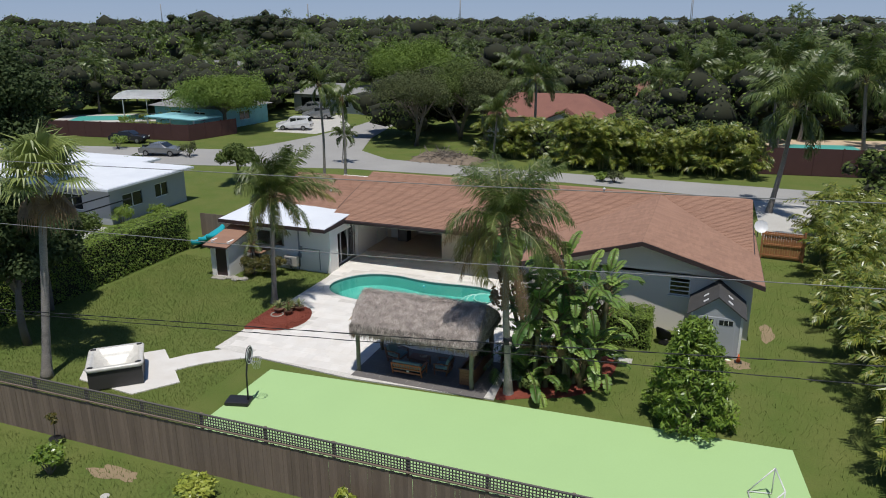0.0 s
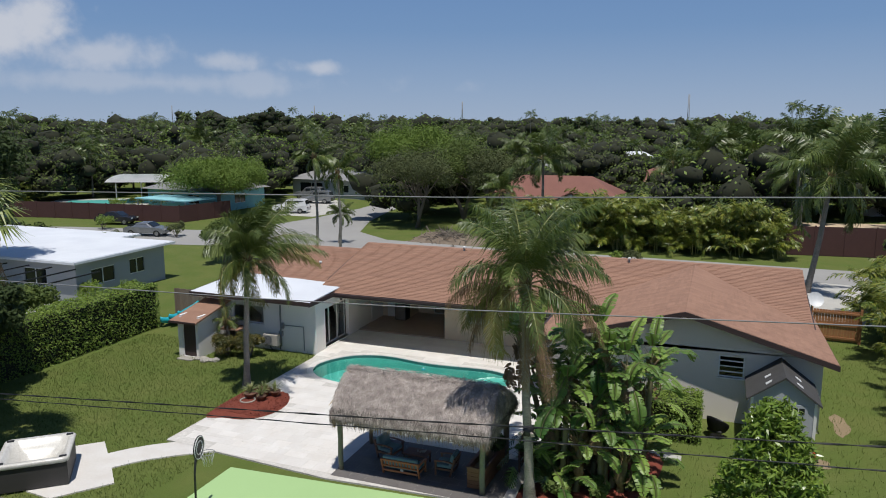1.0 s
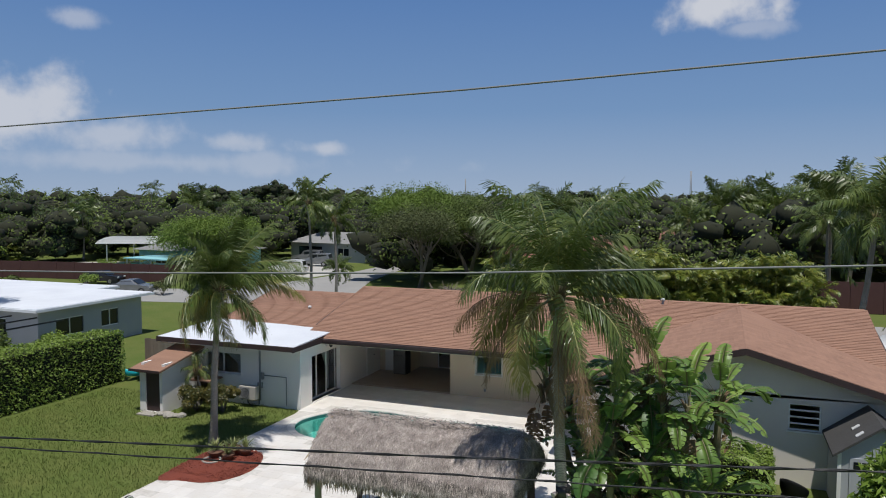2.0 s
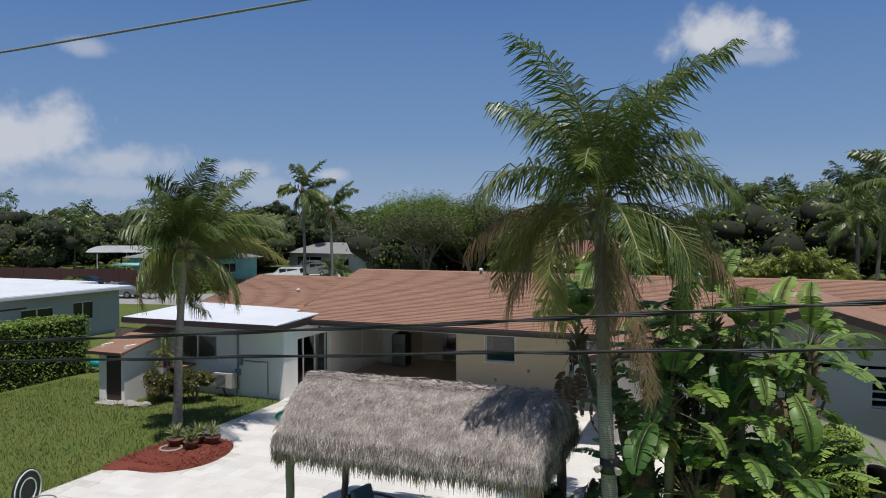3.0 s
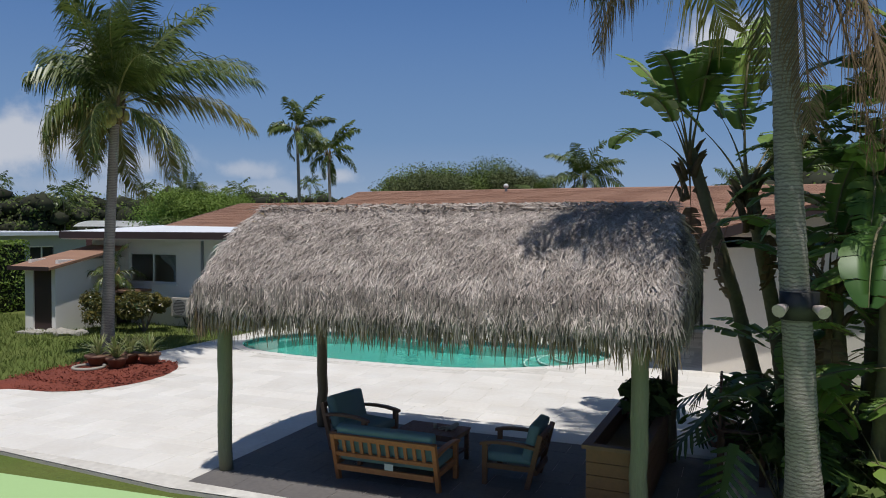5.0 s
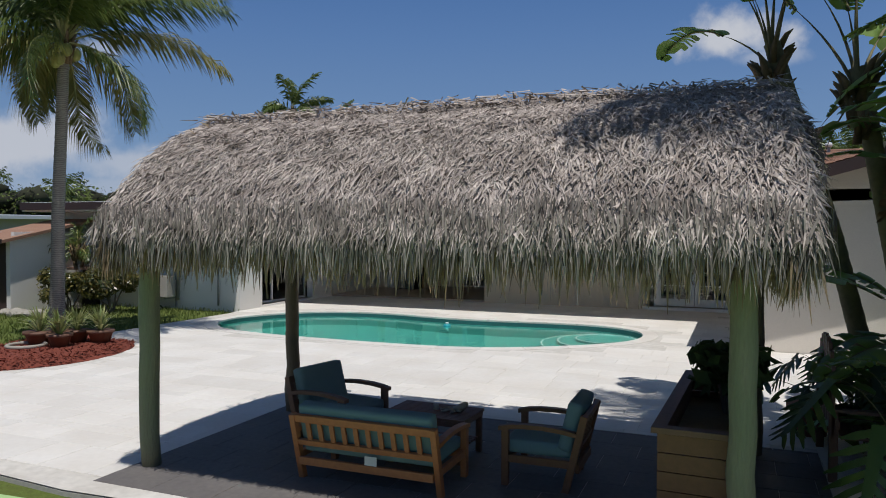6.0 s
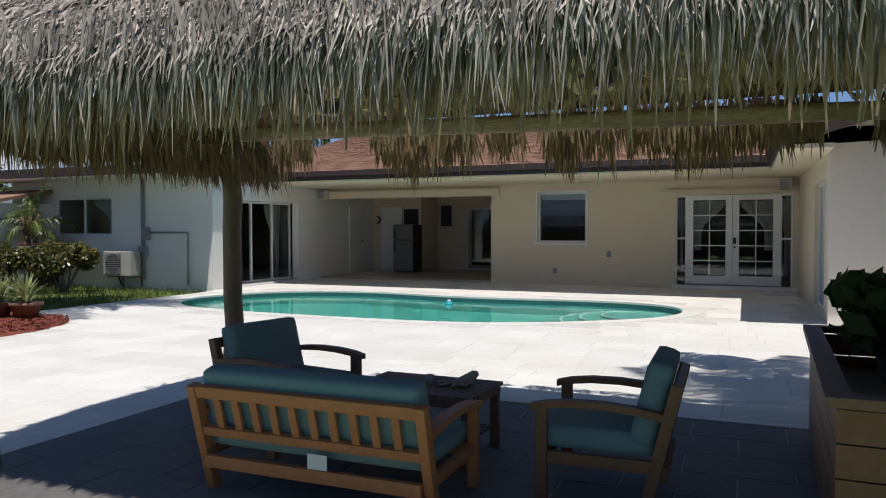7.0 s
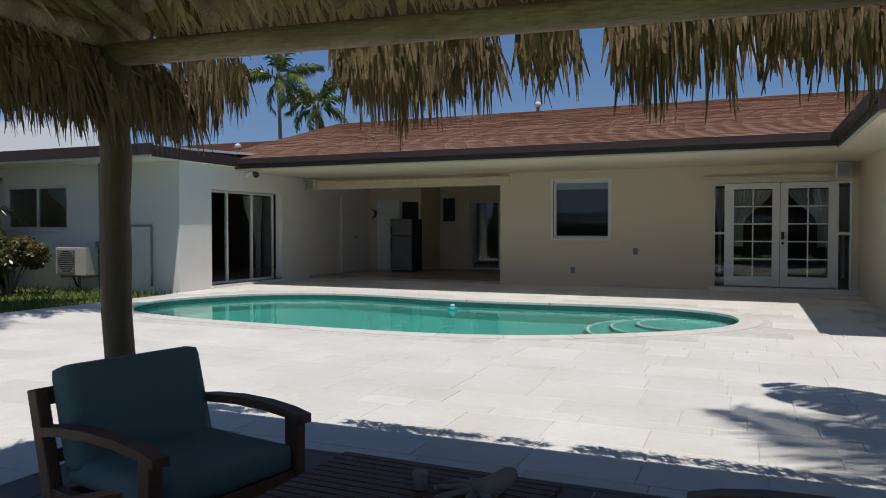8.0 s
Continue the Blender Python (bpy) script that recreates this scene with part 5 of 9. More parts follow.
part("top", boxes((-0.75, -0.5, 0.0, 0.3, 0.45, 0.07), bevel=0.01), M_SHINGLE, ledge)
part("bracket", boxes((-0.6, -0.2, -1.05, -0.55, 0.45, 0.0)), M_FASCIA, ledge)

# ---- thatched tiki hut ----
tiki = thing("tiki_hut", "open hut with a grey weathered palm-thatch roof on logs", "tiki hut", (-11.0, 29.5, 0))
T0 = Vector((-11.0, 29.5, 0))
EX0, EX1, EY0, EY1 = -13.36, -8.16, 27.8, 31.1
RX0, RX1, RY, RZ = -13.5, -8.3, 29.4, 3.2
EZ = 2.08
POSTS = ((-13.41, 28.32, 0.088), (-13.365, 30.52, 0.078), (-8.44, 28.4, 0.09), (-8.35, 30.8, 0.10))
rng_w = np.random.default_rng(17)
for x, y, r in POSTS:
    bm = bmesh.new()
    pts = [(x - T0.x + rng_w.normal(0, 0.008), y - T0.y + rng_w.normal(0, 0.008), z) for z in np.linspace(-0.03, 2.2, 9)]
    tube(bm, pts, [r * rng_w.uniform(0.95, 1.05) for _ in pts], 14)
    # back posts: browner log, roof shade painted into its colour
    part("post", bm, M_LOG if y < 29 else M_SHADEDLOG, tiki, "green-tinged treated log post" if y < 29 else "brown log post with roof shade in its colour")


def log(name, a, b, r, label=""):
    a, b = Vector(a) - T0, Vector(b) - T0
    pts = [a.lerp(b, t) + Vector(rng_w.normal(0, 0.008, 3)) for t in np.linspace(0, 1, 8)]
    bm = bmesh.new()
    tube(bm, pts, [r * rng_w.uniform(0.92, 1.06) for _ in pts], 12)
    return part(name, bm, M_BEAM, tiki, label)


log("beam", (-13.62, 30.5, 2.2), (-8.0, 30.75, 2.12), 0.062, "peeled log beam")
log("beam", (-13.6, 28.32, 2.2), (-8.2, 28.4, 2.22), 0.065, "peeled log beam")
log("beam", (-13.4, 28.15, 2.3), (-13.4, 30.85, 2.3), 0.062, "peeled log beam")
log("beam", (-8.42, 28.2, 2.32), (-8.38, 30.9, 2.32), 0.062, "peeled log beam")
log("ridge_pole", (-13.6, 29.4, 3.1), (-8.1, 29.4, 3.1), 0.06)
log("brace", (-13.1, 30.5, 2.42), (-12.6, 29.4, 3.05), 0.045)
for k in range(8):
    x = RX0 + 0.1 + (RX1 - RX0 - 0.2) * k / 7
    log("rafter", (x + (x + 11) * 0.03, 28.3, 2.34), (x, RY, RZ - 0.16), 0.04)
    log("rafter", (x + (x + 11) * 0.03, 30.58, 2.33), (x, RY, RZ - 0.16), 0.04)
for sx, ex in ((RX0, EX0 + 0.15), (RX1, EX1 - 0.15)):
    for yy in (28.3, RY, 30.58):
        log("rafter", (ex, yy, 2.28), (sx, RY, RZ - 0.18), 0.04)


def roof_point(face, u, v):
    """u along the eave, v from the eave (0) to the ridge (1)."""
    bulge = 0.16 * math.sin(math.pi * min(1.0, v * 1.05)) ** 0.8
    if face in "FB":
        y0 = EY0 if face == "F" else EY1
        x = (EX0 + (EX1 - EX0) * u) * (1 - v) + (RX0 + (RX1 - RX0) * u) * v
        p = Vector((x, y0 + (RY - y0) * v, EZ + (RZ - EZ) * v))
        n = Vector((0, -1 if face == "F" else 1, (abs(RY - y0)) / (RZ - EZ) * 1.0)).normalized()
    else:
        x0, xr = (EX0, RX0) if face == "L" else (EX1, RX1)
        y = (EY0 + (EY1 - EY0) * u) * (1 - v) + RY * v
        p = Vector((x0 + (xr - x0) * v, y, EZ + (RZ - EZ) * v))
        n = Vector((-1 if face == "L" else 1, 0, 0.35)).normalized()
    return p + n * bulge, n


# closed under-layer, seen as dry leaf from below
bm = bmesh.new()
for face in "FBLR":
    nu, nv = (24, 8)
    low = 0.13 if face == "B" else 0.0
    g = [[bm.verts.new(roof_point(face, i / nu, low + (1 - low) * j / nv)[0] - T0) for i in range(nu + 1)] for j in range(nv + 1)]
    for j in range(nv):
        for i in range(nu):
            bm.faces.new((g[j][i], g[j][i + 1], g[j + 1][i + 1], g[j + 1][i]))
bmesh.ops.remove_doubles(bm, verts=bm.verts, dist=0.01)
part("thatch_bed", bm, M_THATCHBED, tiki, "dry brown thatch seen from below", smooth=True)


def thatch(face, rows, per_metre, seed, fringe=False, under=False, size=1.0, inner=False):
    rng = np.random.default_rng(seed)
    span = (EX1 - EX0) if face in "FB" else (EY1 - EY0)
    out = []
    for j in range(rows):
        v0 = (j + 0.0) / rows if not fringe else -0.02
        for _ in range(int(span * per_metre)):
            u = rng.uniform(-0.02, 1.02)
            v = v0 + rng.uniform(0, 1.0 / rows) if not fringe else rng.uniform(0.0, 0.12)
            if v > 1.02 or (under and v < 0.3) or (face == "B" and not fringe and v < 0.22):
                continue
            p, n = roof_point(face, u, min(v, 1.0))
            q, _ = roof_point(face, u, max(0.0, min(v, 1.0) - 0.12))
            down = (q - p)
            if down.length < 1e-4:
                down = Vector((0, 0, -1))
            down.normalize()
            if fringe:
                down = (down * 0.35 + Vector((0, 0, -1))).normalized()
            across = down.cross(n).normalized()
            d = (down + across * rng.normal(0, (0.45 + 0.25 * v) if not fringe else 0.22) + n * (rng.normal(0.09, 0.14) * (1.0 if v < 0.75 else 0.2) if not under else rng.normal(-0.2, 0.1)) * (0.3 if fringe else 1.0)).normalized()
            ln = rng.uniform(0.07, 0.19) if not fringe else rng.uniform(0.14, 0.36) * size
            w = rng.uniform(0.003, 0.0065) if rng.uniform() < 0.85 else rng.uniform(0.0065, 0.011)
            if under:
                ln, w = ln * 2.0, w * 3.0
            elif fringe and (inner or face == "B"):
                w *= 2.2
            side = (d.cross(n) + n * rng.normal(0, 0.5)).normalized() * w
            lift = n * ((rng.uniform(0.0, 0.085) + (rng.uniform(0.0, 0.10) if fringe and face != "B" else 0.0)) if not under else -rng.uniform(0.02, 0.1))
            if inner:
                lift = n * -rng.uniform(0.0, 0.07)
            a = p + lift - T0
            m = a + d * ln * 0.55
            curl = Vector((0, 0, -1)) * ln * (0.12 if not fringe else 0.25) + n * rng.normal(0, 0.02)
            e = m + d * ln * 0.45 + curl
            out.append((a - side * 0.7, a + side * 0.7, m + side, m - side))
            out.append((m - side, m + side, e + side * 0.15, e - side * 0.15))
    return np.array([[tuple(v) for v in q] for q in out])


top = np.concatenate([thatch("F", 24, 600, 1), thatch("L", 14, 420, 2), thatch("R", 14, 420, 3), thatch("B", 10, 160, 4)])
quads_object("thatch", top, M_THATCH, tiki, "grey weathered palm thatch", kind="stuff")
fr = np.concatenate([thatch("F", 1, 700, 5, True), thatch("L", 1, 560, 6, True), thatch("R", 1, 560, 7, True)])
quads_object("fringe", fr, M_THATCH, tiki, "ragged hanging thatch fringe", kind="stuff")
inside_fr = np.concatenate([thatch("F", 1, 260, 35, True, inner=True), thatch("L", 1, 900, 36, True, size=0.95, inner=True), thatch("R", 1, 700, 37, True, size=1.0, inner=True)])
quads_object("fringe", inside_fr, M_THATCHBED, tiki, "brown dry leaves behind the fringe", kind="stuff")
# back fringe hangs in tufts with gaps
back = thatch("B", 1, 520, 8, True, size=0.62)
keepers = []
for q in back.reshape(-1, 2, 4, 3):
    gap = noise.noise(Vector((q[0, 0, 0] * 1.7, 3.1, 0.4))) + 0.7 * noise.noise(Vector((q[0, 0, 0] * 6.5, 1.3, 2.4)))
    if gap > -0.12:
        q = q.copy()
        q[1, 2:, 2] -= max(0.0, gap) * 0.2
        keepers.append(q)
quads_object("fringe", np.array(keepers).reshape(-1, 4, 3), M_THATCHBED, tiki, "brown ragged thatch fringe", kind="stuff")
und = np.concatenate([thatch(f, 11, 150, 20 + k, False, True) for k, f in enumerate("FBLR")])
quads_object("thatch_underside", und, M_THATCHDRY, tiki, "tan dry leaves under the roof", kind="stuff")
# ridge cap of crossed leaves
rng_r = np.random.default_rng(31)
caps = []
for _ in range(2200):
    p = Vector((rng_r.uniform(RX0 - 0.1, RX1 + 0.1), RY + rng_r.normal(0, 0.12), RZ + 0.04 + rng_r.uniform(0, 0.07))) - T0
    d = Vector((rng_r.normal(0, 0.8), rng_r.normal(0, 0.8), -abs(rng_r.normal(0.15, 0.3)))).normalized()
    s = d.orthogonal().normalized() * 0.008
    ln = rng_r.uniform(0.1, 0.22)
    caps.append((p - s, p + s, p + d * ln + s * 0.2, p + d * ln - s * 0.2))
quads_object("ridge_cap", np.array([[tuple(v) for v in q] for q in caps]), M_THATCH, tiki, "dark tangled ridge thatch", kind="stuff")

# ceiling fans with leaf-shaped blades
def fan_blade():
    bm = bmesh.new()
    n = 14
    top, bot = [], []
    for i in range(n + 1):
        t = i / n
        w = 0.15 * math.sin(math.pi * (0.06 + 0.9 * t)) ** 0.8
        x = 0.13 + 0.44 * t
        top.append((x, w, 0.02 * math.sin(t * 3)))
        bot.append((x, -w, 0.02 * math.sin(t * 3)))
    loop = top + bot[::-1]
    a = [bm.verts.new(v) for v in loop]
    b = [bm.verts.new((v[0], v[1], v[2] - 0.012)) for v in loop]
    bm.faces.new(a)
    bm.faces.new(b[::-1])
    for i in range(len(loop)):
        j = (i + 1) % len(loop)
        bm.faces.new((a[j], a[i], b[i], b[j]))
    return bm


def ceiling_fan(x, y, z, turn):
    fan = thing("ceiling_fan", "still ceiling fan with five tan leaf-shaped blades", "ceiling fan", (x, y, z), turn, group="tiki fans")
    bm = bmesh.new()
    tube(bm, [(0, 0, 0.0), (0, 0, 1.0)], 0.015, 8)
    part("rod", bm, M_BLACK, fan)
    bm = bmesh.new()
    tube(bm, [(0, 0, -0.1), (0, 0, -0.04), (0, 0, 0.05), (0, 0, 0.09)], [0.05, 0.1, 0.1, 0.04], 16)
    part("motor", bm, M_BLACK, fan)
    for k in range(5):
        bm = fan_blade()
        bmesh.ops.transform(bm, matrix=pose(0, 0, -0.02, 0, 0, 72 * k) @ pose(0, 0, 0, 12, 0, 0), verts=bm.verts)
        part("blade", bm, M_FANBLADE, fan)
    return fan


ceiling_fan(-11.72, 29.4, 2.2, 10)
ceiling_fan(-10.05, 29.4, 2.24, 40)

# ---- outdoor furniture ----
def cushion(bm, x0, y0, z0, x1, y1, z1, m=None):
    return box(bm, x0, y0, z0, x1, y1, z1, bevel=min(x1 - x0, y1 - y0, z1 - z0) * 0.32, m=m)


def lounge_seat(name, label, place, turn, width, slats, wood, group):
    """A low wooden seat with slatted back, arms and loose cushions. Its front looks along +y."""
    s = thing(name, label, "sofa" if width > 1 else "armchair", place, turn, group=group)
    h = width / 2
    lean = pose(0, -0.33, 0.3, 14, 0, 0)
    for sx in (-1, 1):
        x = sx * (h - 0.03)
        bm = bmesh.new()
        box(bm, x - 0.03, 0.30, 0.0, x + 0.03, 0.37, 0.54, bevel=0.008)
        part("leg", bm, wood, s)
        bm = bmesh.new()
        box(bm, x - 0.028, -0.03, -0.33, x + 0.028, 0.04, 0.42, bevel=0.008, m=lean)
        part("leg", bm, wood, s)
        bm = bmesh.new()
        pts = [(x, -0.36, 0.53), (x, -0.2, 0.555), (x, -0.02, 0.568), (x, 0.16, 0.566), (x, 0.3, 0.552), (x, 0.4, 0.53)]
        for a, b in zip(pts, pts[1:]):
            v = [bm.verts.new((p[0] + ox, p[1], p[2] + oz)) for p in (a, b) for ox, oz in ((-0.035, -0.02), (0.035, -0.02), (0.035, 0.02), (-0.035, 0.02))]
            for q in ((0, 1, 5, 4), (1, 2, 6, 5), (2, 3, 7, 6), (3, 0, 4, 7), (3, 2, 1, 0), (4, 5, 6, 7)):
                bm.faces.new([v[i] for i in q])
        bmesh.ops.remove_doubles(bm, verts=bm.verts, dist=1e-4)
        bmesh.ops.recalc_face_normals(bm, faces=bm.faces)
        part("armrest", bm, wood, s)
        bm = bmesh.new()
        box(bm, x - 0.022, -0.3, 0.22, x + 0.022, 0.3, 0.29, bevel=0.006)
        part("side_rail", bm, wood, s)
    part("front_rail", boxes((-h + 0.06, 0.32, 0.2, h - 0.06, 0.36, 0.29), bevel=0.006), wood, s)
    part("back_rail", boxes((-h + 0.06, -0.37, 0.17, h - 0.06, -0.33, 0.25), bevel=0.006), wood, s)
    bm = bmesh.new()
    box(bm, -h + 0.05, -0.02, 0.34, h - 0.05, 0.025, 0.42, bevel=0.008, m=lean)
    part("top_rail", bm, wood, s)
    bm = bmesh.new()
    box(bm, -h + 0.05, -0.02, 0.08, h - 0.05, 0.025, 0.14, bevel=0.006, m=lean)
    part("lower_rail", bm, wood, s)
    for k in range(slats):
        x = -h + 0.12 + (width - 0.24) * (k + 0.5) / slats
        bm = bmesh.new()
        box(bm, x - 0.022, -0.008, 0.14, x + 0.022, 0.012, 0.34, m=lean)
        part("slat", bm, wood, s)
    bm = bmesh.new()
    cushion(bm, -h + 0.07, -0.3, 0.29, h - 0.07, 0.37, 0.42)
    part("seat_cushion", bm, M_CUSHION, s, "teal canvas seat cushion", smooth=True)
    bm = bmesh.new()
    cushion(bm, -h + 0.06, 0.04, 0.02, h - 0.06, 0.19, 0.50, m=lean)
    part("back_cushion", bm, M_CUSHION, s, "teal canvas back cushion", smooth=True)
    return s


bench = lounge_seat("loveseat", "teak slatted loveseat with teal cushions under the tiki roof", (-11.4, 28.95, 0.0), 0, 1.48, 10, M_TEAK, "tiki lounge set")
bench.matrix_basis = pose(-11.31, 28.81, 0.0, 0, 0, 0) @ Matrix.Diagonal((0.91, 0.91, 0.825, 1))
part("care_tag", boxes((0.02, -0.385, 0.26, 0.14, -0.38, 0.35)), M_WHITEPLASTIC, bench, "white fabric tag")
chair_a = lounge_seat("armchair", "dark hardwood armchair with teal cushions facing the table", (-12.31, 29.82, 0.0), -101, 0.78, 5, M_DARKWOOD, "tiki lounge set")
chair_a.scale = (0.95, 0.95, 0.875)
chair_b = lounge_seat("armchair", "brown hardwood armchair with teal cushions facing the table", (-9.99, 29.38, 0.0), 91, 0.78, 5, M_DARKTEAK, "tiki lounge set")
chair_b.scale = (0.88, 0.87, 0.9)

table = thing("coffee_table", "dark slatted wood coffee table with a lower shelf", "table", (-11.17, 29.63, 0.0), -2)
table.scale = (0.89, 0.89, 0.93)
for sx in (-1, 1):
    for sy in (-1, 1):
        part("leg", boxes((sx * 0.42 - 0.03, sy * 0.26 - 0.03, 0, sx * 0.42 + 0.03, sy * 0.26 + 0.03, 0.41), bevel=0.006), M_DARKWOOD, table)
part("apron", boxes((-0.45, -0.3, 0.37, 0.45, -0.26, 0.42), (-0.45, 0.26, 0.37, 0.45, 0.3, 0.42), (-0.45, -0.26, 0.37, -0.41, 0.26, 0.42), (0.41, -0.26, 0.37, 0.45, 0.26, 0.42)), M_DARKWOOD, table)
for k in range(12):
    y0 = -0.3 + 0.05 * k
    part("slat", boxes((-0.47, y0 + 0.004, 0.42, 0.47, y0 + 0.043, 0.445)), M_DARKWOOD, table)
for k in range(8):
    y0 = -0.26 + 0.065 * k
    part("shelf_slat", boxes((-0.42, y0, 0.14, 0.42, y0 + 0.045, 0.16)), M_DARKWOOD, table)

orn = thing("table_ornament", "pale grey ceramic octopus-like ornament with curled arms on the table", "ornament", (-10.98, 29.66, 0.415), 10)
orn.scale = (0.8, 0.8, 0.62)
bm = bmesh.new()
tube(bm, [(0.02, 0, 0.02), (0.07, 0.0, 0.05), (0.12, 0.01, 0.09), (0.15, 0.02, 0.125), (0.16, 0.02, 0.14)], [0.045, 0.05, 0.045, 0.035, 0.012], 12)
part("body", bm, M_STONE, orn, smooth=True)
for k in range(7):
    a = 2 * math.pi * k / 7
    pts = [(0.02, 0, 0.025), (0.02 + 0.08 * math.cos(a), 0.08 * math.sin(a), 0.022), (-0.02 + 0.14 * math.cos(a + 0.3), 0.13 * math.sin(a + 0.3), 0.016), (-0.02 + 0.12 * math.cos(a + 0.8), 0.12 * math.sin(a + 0.8), 0.03)]
    bm = bmesh.new()
    tube(bm, pts, [0.022, 0.018, 0.014, 0.006], 8)
    part("arm", bm, M_STONE, orn, smooth=True)
cup = thing("candle_cup", "small pale ceramic cup on the coffee table", "cup", (-11.16, 29.66, 0.415))
cup.scale = (0.7, 0.7, 0.7)
bm = bmesh.new()
tube(bm, [(0, 0, 0), (0, 0, 0.03), (0, 0, 0.07), (0, 0, 0.075)], [0.045, 0.03, 0.04, 0.035], 16)
part("bowl", bm, M_STONE, cup)

# wooden planter bench behind the seats
pl = thing("planter_box", "tall brown plank planter box with a dark rim", "planter", (-8.66, 29.65, 0.0), -2)
for k in range(5):
    z = 0.03 + k * 0.135
    part("plank", boxes((-0.3, -1.1, z, -0.27, 1.15, z + 0.128)), M_DARKTEAK, pl)
    part("plank", boxes((-0.27, -1.1, z, 0.24, -1.07, z + 0.128)), M_DARKTEAK, pl)
    part("plank", boxes((0.24, -1.1, z, 0.27, 1.15, z + 0.128)), M_DARKTEAK, pl)
    part("plank", boxes((-0.27, 1.12, z, 0.24, 1.15, z + 0.128)), M_DARKTEAK, pl)
part("rim", boxes((-0.34, -1.14, 0.71, -0.24, 1.19, 0.75), (0.21, -1.14, 0.71, 0.31, 1.19, 0.75), (-0.24, -1.14, 0.71, 0.21, -1.04, 0.75), (-0.24, 1.09, 0.71, 0.21, 1.19, 0.75)), M_DARKWOOD, pl)
part("soil", boxes((-0.27, -1.07, 0.3, 0.24, 1.12, 0.5)), M_SOIL, pl)
sc = thing("garden_bench", "dark brown wooden bench with an arched slatted back", "bench", (-7.72, 30.75, 0.0), 0)
for k in range(9):
    u = (k - 4) / 4.6
    part("slat", boxes((-0.015, -0.045 + 0.135 * (k - 4), 0.38, 0.015, 0.045 + 0.135 * (k - 4), 0.78 + 0.42 * math.sqrt(1 - u * u)), bevel=0.006), M_DARKWOOD, sc)
part("back_rail", boxes((0.016, -0.6, 0.46, 0.05, 0.6, 0.54)), M_DARKWOOD, sc)
part("back_rail", boxes((0.016, -0.6, 0.86, 0.05, 0.6, 0.93)), M_DARKWOOD, sc)
for k in range(4):
    part("seat_slat", boxes((0.06 + 0.11 * k, -0.6, 0.38, 0.155 + 0.11 * k, 0.6, 0.405), bevel=0.004), M_DARKWOOD, sc)
for yy in (-0.55, 0.55):
    part("leg", boxes((-0.03, yy - 0.035, 0.0, 0.04, yy + 0.035, 0.62), bevel=0.006), M_DARKWOOD, sc)
    part("leg", boxes((0.43, yy - 0.035, 0.0, 0.5, yy + 0.035, 0.60), bevel=0.006), M_DARKWOOD, sc)
    part("armrest", boxes((-0.03, yy - 0.05, 0.60, 0.52, yy + 0.05, 0.63), bevel=0.008), M_DARKWOOD, sc)

# ---- garden: palms, large leaves, hedges ----
WIND = (0.55, -0.25, 0.0)
coconut_palm("coconut_palm", "tall coconut palm with green nuts rising from the mulch bed", (-21.15, 33.8, 0), (-20.72, 33.7, 5.75), 23, 3.1, 5, trunk_mid=(-21.06, 33.8, 2.4), nuts=9, wind=(0.62, -0.1, 0.0), r=(0.14, 0.10), pairs=120, leaf=0.8, width=0.038, upright=0.75)
coconut_palm("coconut_palm", "tall coconut palm with dry brown hanging fronds beside the hut", (-6.93, 28.5, 0), (-7.25, 28.75, 6.75), 22, 3.35, 9, trunk_mid=(-7.12, 28.55, 3.3), wind=(0.08, -0.05, 0), r=(0.145, 0.11), pairs=105, leaf=0.82, width=0.034, upright=0.52,
             dry=((180, 14, 74, 3.1), (198, -22, 62, 2.8), (-32, -60, 26, 3.4), (-48, -68, 16, 3.2), (-15, -64, 20, 3.3), (12, -4, 72, 3.0), (164, -4, 84, 2.8), (-75, -66, 20, 3.0)))


def fan_leaf(rng, az, el, stalk, size, dead=False):
    """A fan leaf: a stalk, and pleated fingers that droop at the tips."""
    d = np.array([math.cos(el) * math.cos(az), math.cos(el) * math.sin(az), math.sin(el)])
    hub = d * stalk + np.array([0, 0, -0.12 * stalk])
    side = np.array([-math.sin(az), math.cos(az), 0.0])
    quads = []
    for k in range(26):
        a = radians(-140 + 280 * k / 25)
        u = unit(d * math.cos(a) + side * math.sin(a))
        w = np.cross(u, np.cross(d, side)) * size * 0.042
        m = hub + u * size * rng.uniform(0.5, 0.62)
        e = m + unit(u + np.array([0, 0, rng.uniform(-1.5, -0.5) if not dead else -1.8])) * size * 0.62 * rng.uniform(0.7, 1.2)
        quads.append([hub - w * 0.3, hub + w * 0.3, m + w, m - w])
        quads.append([m - w, m + w, e + w * 0.1, e - w * 0.1])
    return np.array(quads), ribbon_quads(np.linspace([0, 0, 0], hub, 6), 0.03)


